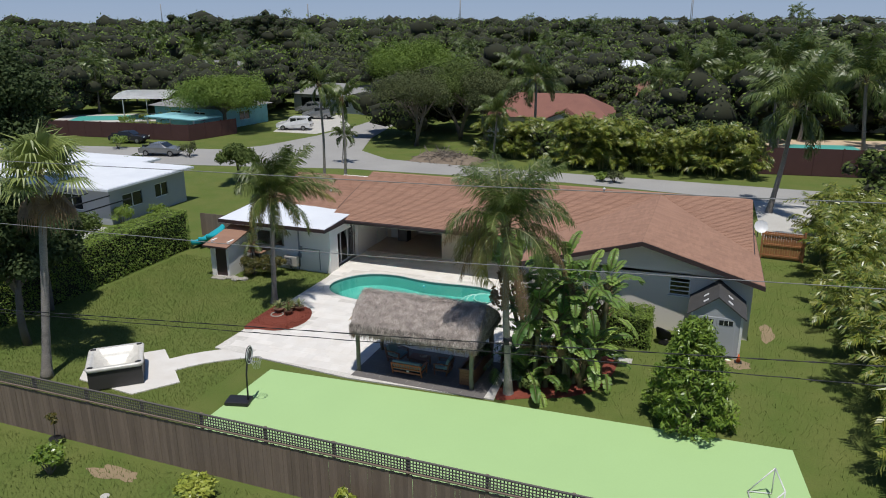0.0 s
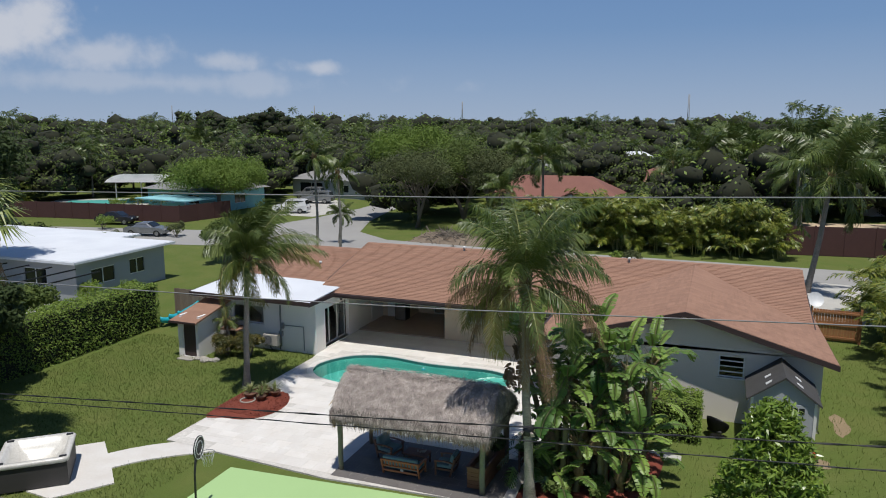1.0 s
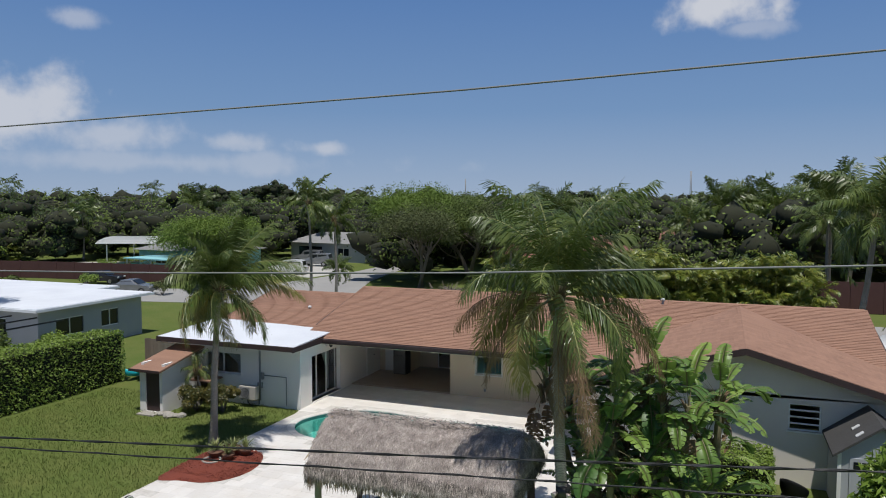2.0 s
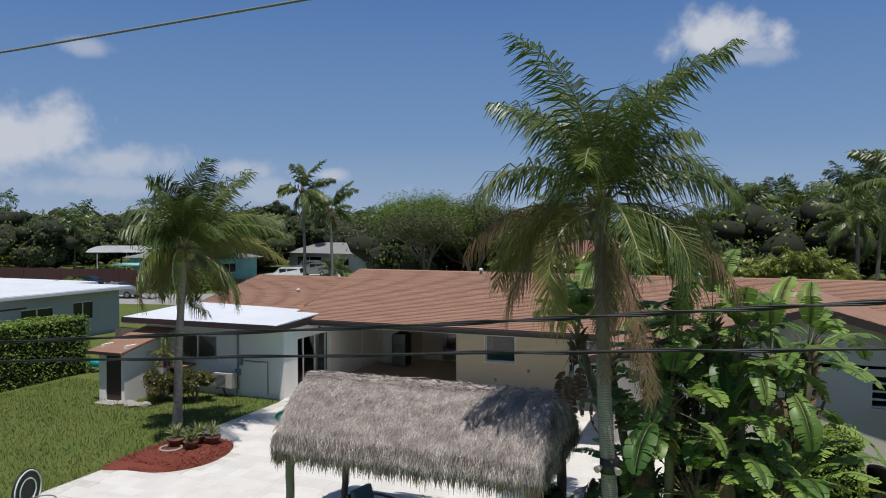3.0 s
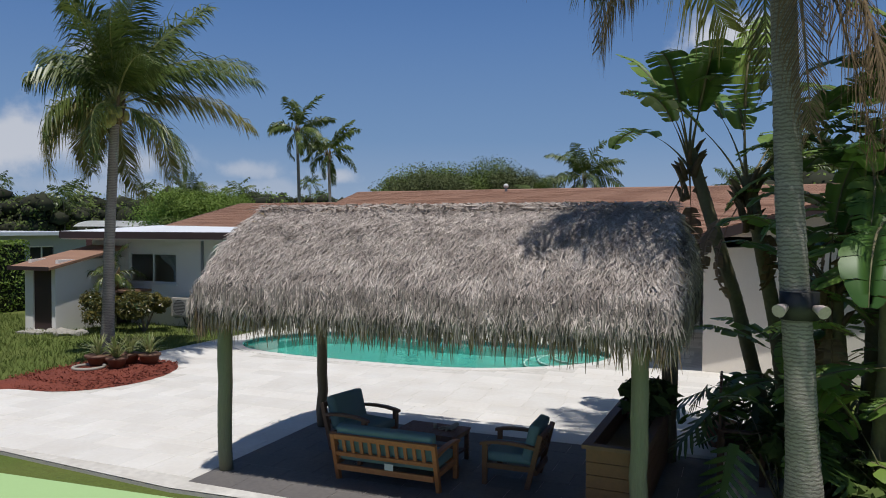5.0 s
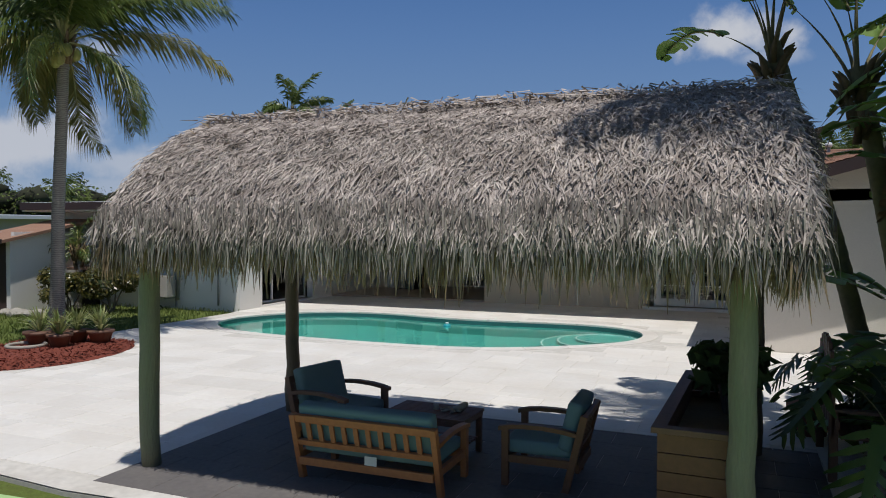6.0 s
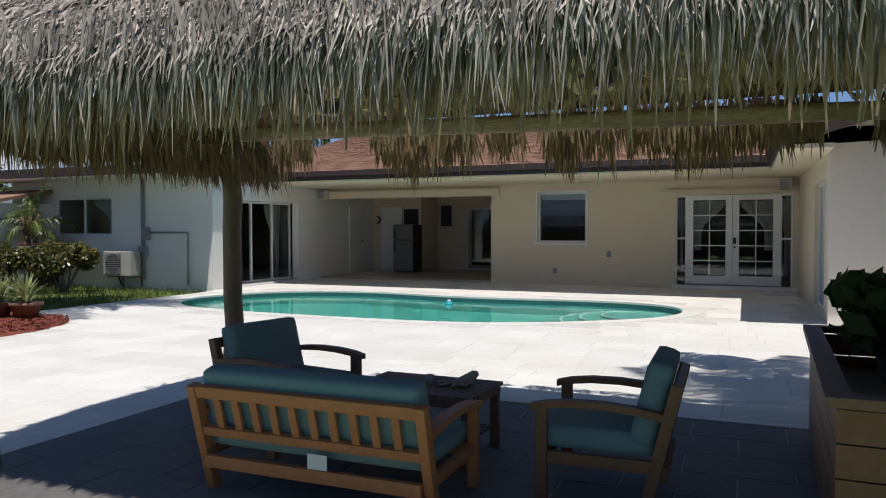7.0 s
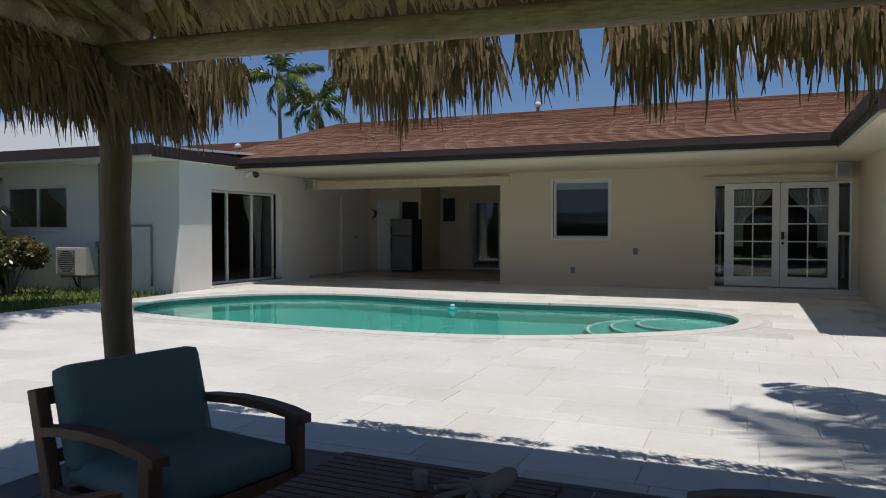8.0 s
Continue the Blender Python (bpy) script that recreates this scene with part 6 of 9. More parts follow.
def fan_palm(name, label, place, crown, leaves, size, seed, dead=8, separate=True):
    rng = np.random.default_rng(seed)
    p = thing(name, label, "palm tree", place)
    cr = np.array(crown) - np.array(place)
    bm = bmesh.new()
    ringed_trunk(bm, [(0, 0, -0.05), cr * 0.5 + [0.05, 0, 0], cr], 0.17, 0.13, 44)
    part("trunk", bm, M_PALMTRUNK, p)
    for k in range(leaves):
        t = k / (leaves - 1)
        dd = k >= leaves - dead
        q, s = fan_leaf(rng, k * 2.4 + rng.normal(0, 0.2), radians(80 - 110 * t) if not dd else radians(-50 - rng.uniform(0, 25)), size * rng.uniform(0.8, 1.15), size * 0.8, dd)
        quads_object("fan_leaf", np.concatenate([q, s]) + cr, [M_DEADFROND if dd else M_FANLEAF, M_RACHIS], p, "dry hanging fan leaf" if dd else "", [0] * len(q) + [1] * len(s))
    return p


fan_palm("fan_palm", "tall fan palm with a skirt of dry leaves by the fence", (-25.4, 23.3, 0), (-25.3, 24.55, 8.35), 30, 1.3, 13, dead=6)

# royal palms by the street
for x, y, z, s in ((-32.2, 58.7, 8.8, 3), (-31.1, 60.5, 7.5, 4)):
    coconut_palm("royal_palm", "slender royal palm beside the street", (x, y, 0), (x, y, z), 12, 2.4, s, separate=False, r=(0.13, 0.08), pairs=36, leaf=0.6, wind=(0.3, 0, 0), width=0.10)


def paddle_leaf(seed):
    """A large wind-torn paddle leaf on a long stalk, growing up from the origin and arching over along +x."""
    rng = np.random.default_rng(seed)
    sway, arch = rng.normal(0, 0.16), rng.uniform(0.75, 1.5)
    stalk_len, blade, n = 1.0, 1.3, 24
    stalk = np.array([[0.22 * t ** 2, 0, stalk_len * t] for t in np.linspace(0, 1, 7)])
    s = np.linspace(0, 1, n + 1)
    e = radians(72) - arch * s ** 1.2
    step = np.stack([np.cos(e), sway * s, np.sin(e)], axis=1) * blade / n
    mid = stalk[-1] + np.concatenate([[[0, 0, 0]], np.cumsum(step[:-1], axis=0)])
    tan = unit(np.gradient(mid, axis=0))
    side = unit(np.cross(np.array([0, 0, 1.0]), tan) + 1e-6)
    up = np.cross(tan, side)
    quads = []
    for sg in (-1, 1):
        i = 0
        while i < n:
            run = int(rng.choice([1, 1, 2, 3, 5]))
            lift, sag = rng.uniform(0.05, 0.35), rng.uniform(0.1, 0.75)
            sweep = rng.uniform(0.0, 0.22)
            j = min(n, i + run)
            for k in range(i, j):
                rows = []
                for m in (k, k + 1):
                    w = 0.29 * math.sin(math.pi * min(1, 0.07 + 0.9 * s[m])) ** 0.55
                    tip = 0.86 if (m == i or m == j) and run > 1 else 1.0
                    o = (side[m] * sg + up[m] * lift)
                    p1 = mid[m] + o * w * 0.5
                    p2 = p1 + (unit(side[m] * sg + up[m] * (lift - sag)) * w * 0.55 + tan[m] * sweep * w) * tip
                    rows.append((mid[m], p1, p2))
                (a0, a1, a2), (b0, b1, b2) = rows
                if k == j - 1 and j < n:
                    b2 = b2 + (a2 - b2) * 0.5
                    b1 = b1 + (a1 - b1) * 0.25
                quads.append([a0, b0, b1, a1])
                quads.append([a1, b1, b2, a2])
            i = j
    return np.array(quads), np.concatenate([ribbon_quads(mid, 0.024), ribbon_quads(stalk, 0.032)])


LEAF_MESHES = []
for k in range(7):
    q, st = paddle_leaf(50 + k)
    ob = quads_object("paddle", np.concatenate([q, st]), [M_PADDLE, M_BANANASTEM], None, "", [0] * len(q) + [1] * len(st))
    me = ob.data
    bm = bmesh.new()
    bm.from_mesh(me)
    bmesh.ops.remove_doubles(bm, verts=bm.verts, dist=0.004)
    bm.to_mesh(me)
    bm.free()
    LEAF_MESHES.append(me)
    bpy.data.objects.remove(ob)
dead_q, dead_s = paddle_leaf(77)
ob = quads_object("paddle_dry", np.concatenate([dead_q, dead_s]), [M_DEADFROND, M_DEADFROND])
DEAD_MESH = ob.data
bpy.data.objects.remove(ob)


def giant_bird(place, height, leaves, seed, lean=(0, 0), scale=1.0, dry=2, spread=62):
    rng = np.random.default_rng(seed)
    g = thing("bird_of_paradise", "giant bird-of-paradise with torn paddle leaves on ringed stems", "plant", place, group="large-leaved clump")
    turn = rng.uniform(0, 180)
    top = Vector((lean[0], lean[1], height))
    bm = bmesh.new()
    ringed_trunk(bm, [(0, 0, -0.05), top * 0.5 + Vector((0.05, 0.03, 0)), top], 0.10, 0.085, 26, 9)
    part("stem", bm, M_BANANASTEM, g)
    bm = bmesh.new()
    for k in range(22 if height > 1 else 8):
        a, z = rng.uniform(0, 6.28), rng.uniform(-0.75, -0.05)
        p = top + Vector((0.08 * math.cos(a), 0.08 * math.sin(a), z))
        tube(bm, [p, p + Vector((0.09 * math.cos(a), 0.09 * math.sin(a), 0.16)), p + Vector((0.16 * math.cos(a), 0.16 * math.sin(a), 0.22))], [0.045, 0.028, 0.006], 5)
    part("leaf_base", bm, M_FIBRE, g, "ragged brown leaf bases", kind="stuff")
    for k in range(leaves + dry):
        is_dry = k >= leaves
        ob = new("leaf", DEAD_MESH if is_dry else LEAF_MESHES[int(rng.integers(7))])
        ob.parent = g
        t = k / max(1, leaves)
        tilt = 3 + spread * min(1, t) ** 1.2 + rng.normal(0, 13) if not is_dry else 138 + rng.normal(0, 10)
        fan = turn if k % 2 else turn + 180
        ob.matrix_basis = Matrix.Translation(top - Vector((0, 0, 0.25))) @ pose(0, 0, 0, 0, 0, fan + rng.normal(0, 48)) @ pose(0, 0, 0, 0, tilt, 0) @ Matrix.Scale(scale * rng.uniform(0.75, 1.1) * (0.7 if is_dry else 1), 4)
        if is_dry:
            ob["label"] = "dry brown hanging leaf"
    return g


rng_b = np.random.default_rng(60)
spots = [(-4.9, 32.6, 1.9), (-6.1, 31.4, 2.6), (-4.95, 29.7, 2.4), (-3.9, 30.9, 3.7), (-6.1, 30.6, 3.5), (-6.2, 29.6, 2.9), (-5.5, 30.4, 2.2), (-4.7, 30.2, 3.6), (-5.7, 31.6, 3.2), (-4.4, 30.0, 1.8), (-4.1, 31.4, 2.7), (-4.0, 30.4, 1.7), (-5.0, 31.4, 2.7), (-4.2, 32.2, 2.3), (-6.7, 30.1, 0.7), (-3.8, 31.0, 0.8), (-5.4, 30.0, 0.9), (-5.9, 30.0, 1.7), (-5.3, 30.9, 1.6), (-6.35, 31.0, 1.3), (-5.1, 30.6, 2.9), (-5.7, 29.5, 1.8), (-5.6, 30.95, 4.0), (-4.9, 29.95, 3.8), (-6.45, 30.2, 2.2), (-5.9, 29.3, 0.6)]
for k, (x, y, h) in enumerate(spots):
    h = h * 1.14 if h > 2 else h
    giant_bird((x, y, 0), h, 11 if h > 1 else 9, 100 + k, (rng_b.normal(0, 0.18), rng_b.normal(0, 0.18)), 0.8 if h > 1 else 0.68, dry=3 if h > 1 else 1, spread=84)
giant_bird((-7.05, 31.75, 0), 4.1, 9, 190, (-1.14, -0.1), 0.95, 3, 52)
giant_bird((-6.85, 31.25, 0), 3.7, 9, 191, (-0.6, -0.05), 1.0, 3, 56)
for k, (x, y, r) in enumerate(((-6.1, 29.1, 0.5), (-5.0, 29.4, 0.5), (-4.2, 30.1, 0.5), (-6.7, 29.9, 0.6), (-7.15, 30.9, 0.5))):
    bush("philodendron", "dark broad-leaved undergrowth in the mulch", (x, y, 0.02), (r, r, r * 0.8), M_LEAF, 420, 0.3, 300 + k, "plant")
bush("planter_fern", "dark leafy fern spilling from the planter box", (-8.55, 30.2, 0.5), (0.28, 0.6, 0.4), M_DARKPLANT, 560, 0.22, 320, "plant")
def split_leaf_plant(place, leaves, seed, size=0.55):
    """Deeply lobed hanging leaves on long arching stalks."""
    rng = np.random.default_rng(seed)
    g = thing("split_leaf_plant", "dark split-leaf philodendron with deeply lobed leaves", "plant", place, group="split-leaf plants")
    for k in range(leaves):
        az, reach, rise = k * 2.4 + rng.normal(0, 0.3), rng.uniform(0.35, 0.95), rng.uniform(0.45, 1.05)
        out = np.array([math.cos(az), math.sin(az), 0.0])
        side = np.array([-math.sin(az), math.cos(az), 0.0])
        stalk = np.array([out * reach * t + np.array([0, 0, rise * math.sin(min(1.0, t * 0.62) * math.pi / 1.24)]) for t in np.linspace(0, 1, 8)])
        hub, fall = stalk[-1], unit(out * rng.uniform(0.3, 0.9) + np.array([0, 0, -rng.uniform(0.4, 1.0)]))
        ln, quads = size * rng.uniform(0.75, 1.2), []
        for i in range(7):
            t = (i + 0.5) / 7
            base, wide = hub + fall * ln * t, ln * 0.62 * math.sin(math.pi * (0.16 + 0.8 * t)) ** 0.7
            for sg in (-1, 1):
                d = unit(side * sg + fall * (0.1 + 0.7 * t) + np.array([0, 0, -0.25]))
                w = fall * ln * 0.052
                quads.append([base - w * 0.9, base + w * 0.9, base + d * wide * 0.6 + w, base + d * wide * 0.6 - w])
                quads.append([base + d * wide * 0.6 - w, base + d * wide * 0.6 + w, base + d * wide + w * 0.2, base + d * wide - w * 0.3])
        quads.append([hub - side * ln * 0.1, hub + side * ln * 0.1, hub + fall * ln + side * 0.03, hub + fall * ln - side * 0.03])
        st = ribbon_quads(stalk, 0.014)
        quads_object("leaf", np.concatenate([np.array(quads), st]), [M_SPLITLEAF, M_BANANASTEM], g, "", [0] * len(quads) + [1] * len(st))
    return g


for k, (x, y, n) in enumerate(((-7.35, 31.6, 13), (-6.75, 30.9, 12), (-7.1, 29.6, 8), (-6.5, 32.4, 10))):
    split_leaf_plant((x, y, 0.0), n, 330 + k)
pot = thing("clay_pot", "round terracotta pot on the deck beside the planter", "pot", (-7.75, 31.75, 0.0))
bm = bmesh.new()
tube(bm, [(0, 0, 0.0), (0, 0, 0.26), (0, 0, 0.26), (0, 0, 0.33)], [0.14, 0.22, 0.25, 0.25], 18)
part("body", bm, M_TERRACOTTA, pot)

# hedges and shrubs of the yard
leafy_box("clipped_hedge", "long clipped green hedge along the side lawn", (-33.4, 26.0, -0.06), (-31.7, 40.3, 2.5), M_HEDGE, 26000, 0.12, seed=3)
leafy_box("square_hedge", "square clipped hedge before the gable wall", (-4.2, 34.6, -0.06), (-2.15, 36.3, 1.5), M_HEDGE, 6500, 0.10, seed=4)
bush("croton_shrub", "dark green and yellow croton shrub under the window", (-24.75, 37.2, -0.05), (1.0, 0.85, 0.72), M_CROTON, 5600, 0.11, 400)
bush("croton_shrub", "dark red-green croton shrub under the window", (-23.6, 37.5, -0.05), (1.0, 0.7, 0.76), M_CROTON, 6000, 0.11, 401)
for k, (x, y, z) in enumerate(((-25.35, 38.0, 1.5),)):
    coconut_palm("small_palm", "small feathery palm beside the closet", (x, y, -0.05), (x, y, z), 9, 1.05, 410, separate=False, r=(0.06, 0.05), pairs=26, leaf=0.3, width=0.03)
stones = thing("rock_edging", "rough pale rocks beside the closet", "rocks", (-25.3, 36.2, -0.05))
for k in range(5):
    bm = bmesh.new()
    bmesh.ops.create_icosphere(bm, subdivisions=2, radius=0.16 + 0.04 * (k % 3))
    for v in bm.verts:
        v.co *= 1 + 0.35 * noise.noise(v.co * 5 + Vector((k, 0, 0)))
        v.co.z *= 0.6
    bmesh.ops.translate(bm, vec=(0.26 * k - 0.5, 0.12 * math.sin(k * 2.1), 0.06), verts=bm.verts)
    part("rock", bm, M_STONE, stones)

# pots and spiky plants in the mulch bed
for k, (x, y, r) in enumerate(((-20.05, 32.55, 0.26), (-19.6, 32.95, 0.2), (-19.45, 32.45, 0.2), (-19.2, 33.1, 0.22))):
    p = thing("potted_plant", "pale striped spiky plant in a dark clay pot", "potted plant", (x, y, 0.06), group="pots in the mulch bed")
    bm = bmesh.new()
    tube(bm, [(0, 0, 0), (0, 0, 0.2), (0, 0, 0.2), (0, 0, 0.25)], [r * 0.65, r * 0.95, r * 1.08, r * 1.08], 16)
    part("pot", bm, M_DARKWOOD, p)
    rng_p = np.random.default_rng(500 + k)
    qs = []
    for j in range(46):
        a, e = rng_p.uniform(0, 6.28), rng_p.uniform(0.5, 1.45)
        d = np.array([math.cos(e) * math.cos(a), math.cos(e) * math.sin(a), math.sin(e)])
        s = np.array([-math.sin(a), math.cos(a), 0]) * 0.022
        b0 = np.array([0, 0, 0.22])
        m1 = b0 + d * 0.26
        t1 = m1 + unit(d + [0, 0, -0.55]) * 0.24
        qs += [[b0 - s * 0.6, b0 + s * 0.6, m1 + s, m1 - s], [m1 - s, m1 + s, t1 + s * 0.1, t1 - s * 0.1]]
    quads_object("leaves", np.array(qs), M_VARIEGATED, p, "cream-striped arching leaves")
ring = thing("clay_saucer", "grey clay ring lying on the mulch", "saucer", (-19.95, 32.2, 0.09))
bm = bmesh.new()
tube(bm, [(0.3 * math.cos(t), 0.3 * math.sin(t), 0.02) for t in np.linspace(0, 2 * math.pi, 25)], 0.035, 8, cap=False)
part("rim", bm, M_STONE, ring)

# mango tree on the side lawn
mango = thing("mango_tree", "dense conical young mango tree leafed down to the ground", "tree", (-0.2, 28.75, -0.06))
rng_o = np.random.default_rng(33)
bm = bmesh.new()
limb(bm, (0, 0, -0.1), (0.05, 0.02, 3.6), 0.09, 0.03, 0.02, 9, rng_o)
cone = []
for k in range(120):
    h = 0.25 + 3.75 * (k + rng_o.uniform()) / 120
    a, rr = k * 2.39996, 1.62 * (1 - (h / 4.5) ** 1.6) * rng_o.uniform(0.6, 1.05)
    cone.append((rr * math.cos(a), rr * math.sin(a), h))
for k in range(0, 120, 6):
    limb(bm, (0, 0, max(0.2, cone[k][2] - 0.3)), cone[k], 0.03, 0.01, 0.1, 5, rng_o)
part("trunk", bm, M_BARK, mango)
quads_object("crown", crown_leaves(np.array(cone), rng_o.uniform(0.22, 0.4, 120), 85, 0.27, 0.075, rng_o, up=0.35), M_MANGO, mango)

# areca hedge along the side boundary
def areca(place, height, stems, seed, name="areca_palm", label="clumping areca palm with arching yellow-green fronds", length=1.7, pairs=16, group="areca hedge"):
    rng = np.random.default_rng(seed)
    a = thing(name, label, "palm", place, group=group)
    qs, sl = [], []
    for k in range(stems):
        b = np.array([rng.normal(0, 0.35), rng.normal(0, 0.35), 0.0])
        top = b * 1.9 + np.array([0, 0, height * (rng.uniform(0.06, 0.35) if k % 3 == 0 else rng.uniform(0.3, 0.72))])
        st = ribbon_quads(np.linspace(b, top, 5), 0.04)
        qs.append(st)
        sl += [1] * len(st)
        for j in range(5):
            pts, q = frond_quads(rng, rng.uniform(0, 6.28), radians(rng.uniform(30, 80)), length * rng.uniform(0.8, 1.15), radians(rng.uniform(70, 120)), pairs, 0.5 * length / 1.8, 0.055 * length, 0.6, roll=rng.normal(0, 0.4))
            r = ribbon_quads(pts[::4], 0.015)
            qs += [q + top, r + top]
            sl += [0] * len(q) + [1] * len(r)
    quads_object("fronds", np.concatenate(qs), [M_ARECA, M_RACHIS], a, "", sl)
    return a


ar = [areca((7.6, 24.0, -0.06), 3.6, 9, 700), areca((7.9, 26.0, -0.06), 3.9, 9, 701), areca((7.5, 28.2, -0.06), 3.6, 9, 702)]
for k in range(15):
    copy_thing(ar[k % 3], pose(7.3 + 0.5 * math.sin(k * 1.9), 30.2 + 2.05 * k, -0.06, 0, 0, 67 * k))
for k in range(14):
    copy_thing(ar[(k + 1) % 3], pose(9.3 + 0.6 * math.sin(k * 2.3), 25.0 + 2.6 * k, -0.06, 0, 0, 41 * k))
leafy_box("dark_hedge", "dark dense undergrowth behind the areca palms", (8.0, 22.0, -0.06), (10.5, 62.0, 2.2), M_LEAF, 14000, 0.25, "shrub", 9)

# lamps strapped to the palm trunk
lamp = thing("floodlight", "twin pale garden floodlights strapped to a palm trunk", "floodlight", (-7.02, 28.52, 2.28))
bm = bmesh.new()
tube(bm, [(0, 0.0, -0.12), (0, 0, 0.14)], 0.172, 16)
part("strap", bm, M_BLACK, lamp, "black strap")
for sx in (-1, 1):
    bm = bmesh.new()
    tube(bm, [(sx * 0.12, -0.12, 0.0), (sx * 0.16, -0.19, -0.01), (sx * 0.19, -0.24, -0.03)], [0.03, 0.05, 0.062], 14)
    part("lamp_head", bm, M_LAMPPINK, lamp, "pale pink lamp head")

# ---- yard things ----
fence = thing("board_fence", "weathered brown board fence with a lattice top", "fence", (-9.0, 20.0, 0))
FX0, FX1 = -46.0, 9.0
for k in range(int((FX1 - FX0) / 2.4) + 1):
    x = FX0 + 2.4 * k + 9.0
    part("post", boxes((x - 0.045, 0.03, -0.1, x + 0.045, 0.12, 2.16), bevel=0.006), M_FENCE, fence)
part("rail", boxes((FX0 + 9, 0.03, 0.35, FX1 + 9, 0.07, 0.44)), M_FENCE, fence)
part("rail", boxes((FX0 + 9, 0.03, 1.5, FX1 + 9, 0.07, 1.59)), M_FENCE, fence)
part("cap_rail", boxes((FX0 + 9, -0.03, 1.70, FX1 + 9, 0.07, 1.74)), M_FENCE, fence)
part("cap_rail", boxes((FX0 + 9, -0.015, 2.14, FX1 + 9, 0.05, 2.18)), M_LATTICE, fence)
verts, faces = [], []
def flat_bar(x0, z0, x1, z1, t, y0, y1):
    b = len(verts)
    if abs(x1 - x0) > abs(z1 - z0):
        c = [(x0, z0 - t), (x1, z0 - t), (x1, z0 + t), (x0, z0 + t)]
    else:
        c = [(x0 - t, z0), (x0 + t, z0), (x0 + t, z1), (x0 - t, z1)]
    verts.extend([(x, y0, z) for x, z in c] + [(x, y1, z) for x, z in c])
    faces.extend([tuple(b + i for i in q) for q in ((0, 1, 2, 3), (7, 6, 5, 4), (3, 2, 6, 7), (0, 4, 5, 1), (1, 5, 6, 2), (0, 3, 7, 4))])
for k in range(3):
    z = 1.84 + k * 0.1
    flat_bar(FX0 + 9, z, FX1 + 9, z, 0.018, 0.0, 0.012)
for k in range(int((FX1 - FX0) / 0.1)):
    x = FX0 + 9 + k * 0.1
    flat_bar(x, 1.74, x, 2.14, 0.018, 0.013, 0.025)
raw("lattice", verts, faces, M_LATTICE, fence, "grey square lattice", kind="stuff")

# hot tub
tub = thing("hot_tub", "square hot tub with a pale marbled shell and dark sides", "hot tub", (-22.6, 24.35, -0.01), 41)
for r in ((-1.02, -1.02, 0.02, 1.02, -0.98, 0.82), (-1.02, 0.98, 0.02, 1.02, 1.02, 0.82), (-1.02, -0.98, 0.02, -0.98, 0.98, 0.82), (0.98, -0.98, 0.02, 1.02, 0.98, 0.82)):
    part("side_panel", boxes(r), M_TUBSIDE, tub)
bm = bmesh.new()
def rounded(h, r, z, n=5):
    out = []
    for cxx, cyy, a0 in ((h - r, h - r, 0), (-h + r, h - r, 90), (-h + r, -h + r, 180), (h - r, -h + r, 270)):
        out += [(cxx + r * math.cos(radians(a0 + 90 * k / n)), cyy + r * math.sin(radians(a0 + 90 * k / n)), z) for k in range(n + 1)]
    return out
loops = [rounded(1.06, 0.18, 0.8), rounded(1.1, 0.2, 0.9), rounded(1.06, 0.2, 0.96), rounded(0.88, 0.25, 0.94), rounded(0.82, 0.3, 0.66), rounded(0.56, 0.22, 0.56), rounded(0.44, 0.18, 0.3)]
vv = [[bm.verts.new(p) for p in l] for l in loops]
for a, b in zip(vv, vv[1:]):
    for i in range(len(a)):
        bm.faces.new((a[i], a[(i + 1) % len(a)], b[(i + 1) % len(a)], b[i]))
bm.faces.new(vv[-1])
bmesh.ops.recalc_face_normals(bm, faces=bm.faces)
part("shell", bm, M_TUBSHELL, tub, "pale marbled acrylic shell", smooth=True)
for sx, sy in ((0.9, 0.9), (-0.9, 0.9), (0.9, -0.9), (-0.9, -0.9)):
    bm = bmesh.new()
    box(bm, sx - 0.11, sy - 0.06, 0.93, sx + 0.11, sy + 0.06, 0.985, bevel=0.025, m=None)
    part("headrest", bm, M_BLACK, tub, "dark headrest pad")

# basketball hoop
hoop = thing("basketball_hoop", "portable basketball hoop with a round black backboard", "basketball hoop", (-16.3, 24.35, -0.02), 15)
part("base", boxes((-0.75, -0.33, 0.0, 0.2, 0.33, 0.16), bevel=0.06), M_BLACK, hoop)
bm = bmesh.new()
tube(bm, [(0.1, 0, 0.1), (0.12, 0, 1.2), (0.22, 0, 2.0)], 0.035, 10)
part("pole", bm, M_BLACK, hoop)
bm = bmesh.new()
tube(bm, [(0.28, 0, 2.05), (0.31, 0, 2.05)], 0.36, 28)
part("backboard", bm, M_BLACK, hoop)
bm = bmesh.new()
for r in (0.33, 0.2):
    tube(bm, [(0.315, r * math.cos(t), 2.05 + r * math.sin(t)) for t in np.linspace(0, 2 * math.pi, 29)], 0.014, 6, cap=False)
part("backboard_ring", bm, M_WHITEPLASTIC, hoop, "white line on the backboard")
bm = bmesh.new()
tube(bm, [(0.55 + 0.22 * math.cos(t), 0.22 * math.sin(t), 1.9) for t in np.linspace(0, 2 * math.pi, 25)], 0.011, 6, cap=False)
part("rim", bm, M_GREYMETAL, hoop)
bm = bmesh.new()
for k in range(12):
    a, b = 2 * math.pi * k / 12, 2 * math.pi * (k + 0.5) / 12
    tube(bm, [(0.55 + 0.22 * math.cos(a), 0.22 * math.sin(a), 1.9), (0.55 + 0.15 * math.cos(b), 0.15 * math.sin(b), 1.7), (0.55 + 0.12 * math.cos(a), 0.12 * math.sin(a), 1.52)], 0.005, 4)
part("net", bm, M_WHITEPLASTIC, hoop)

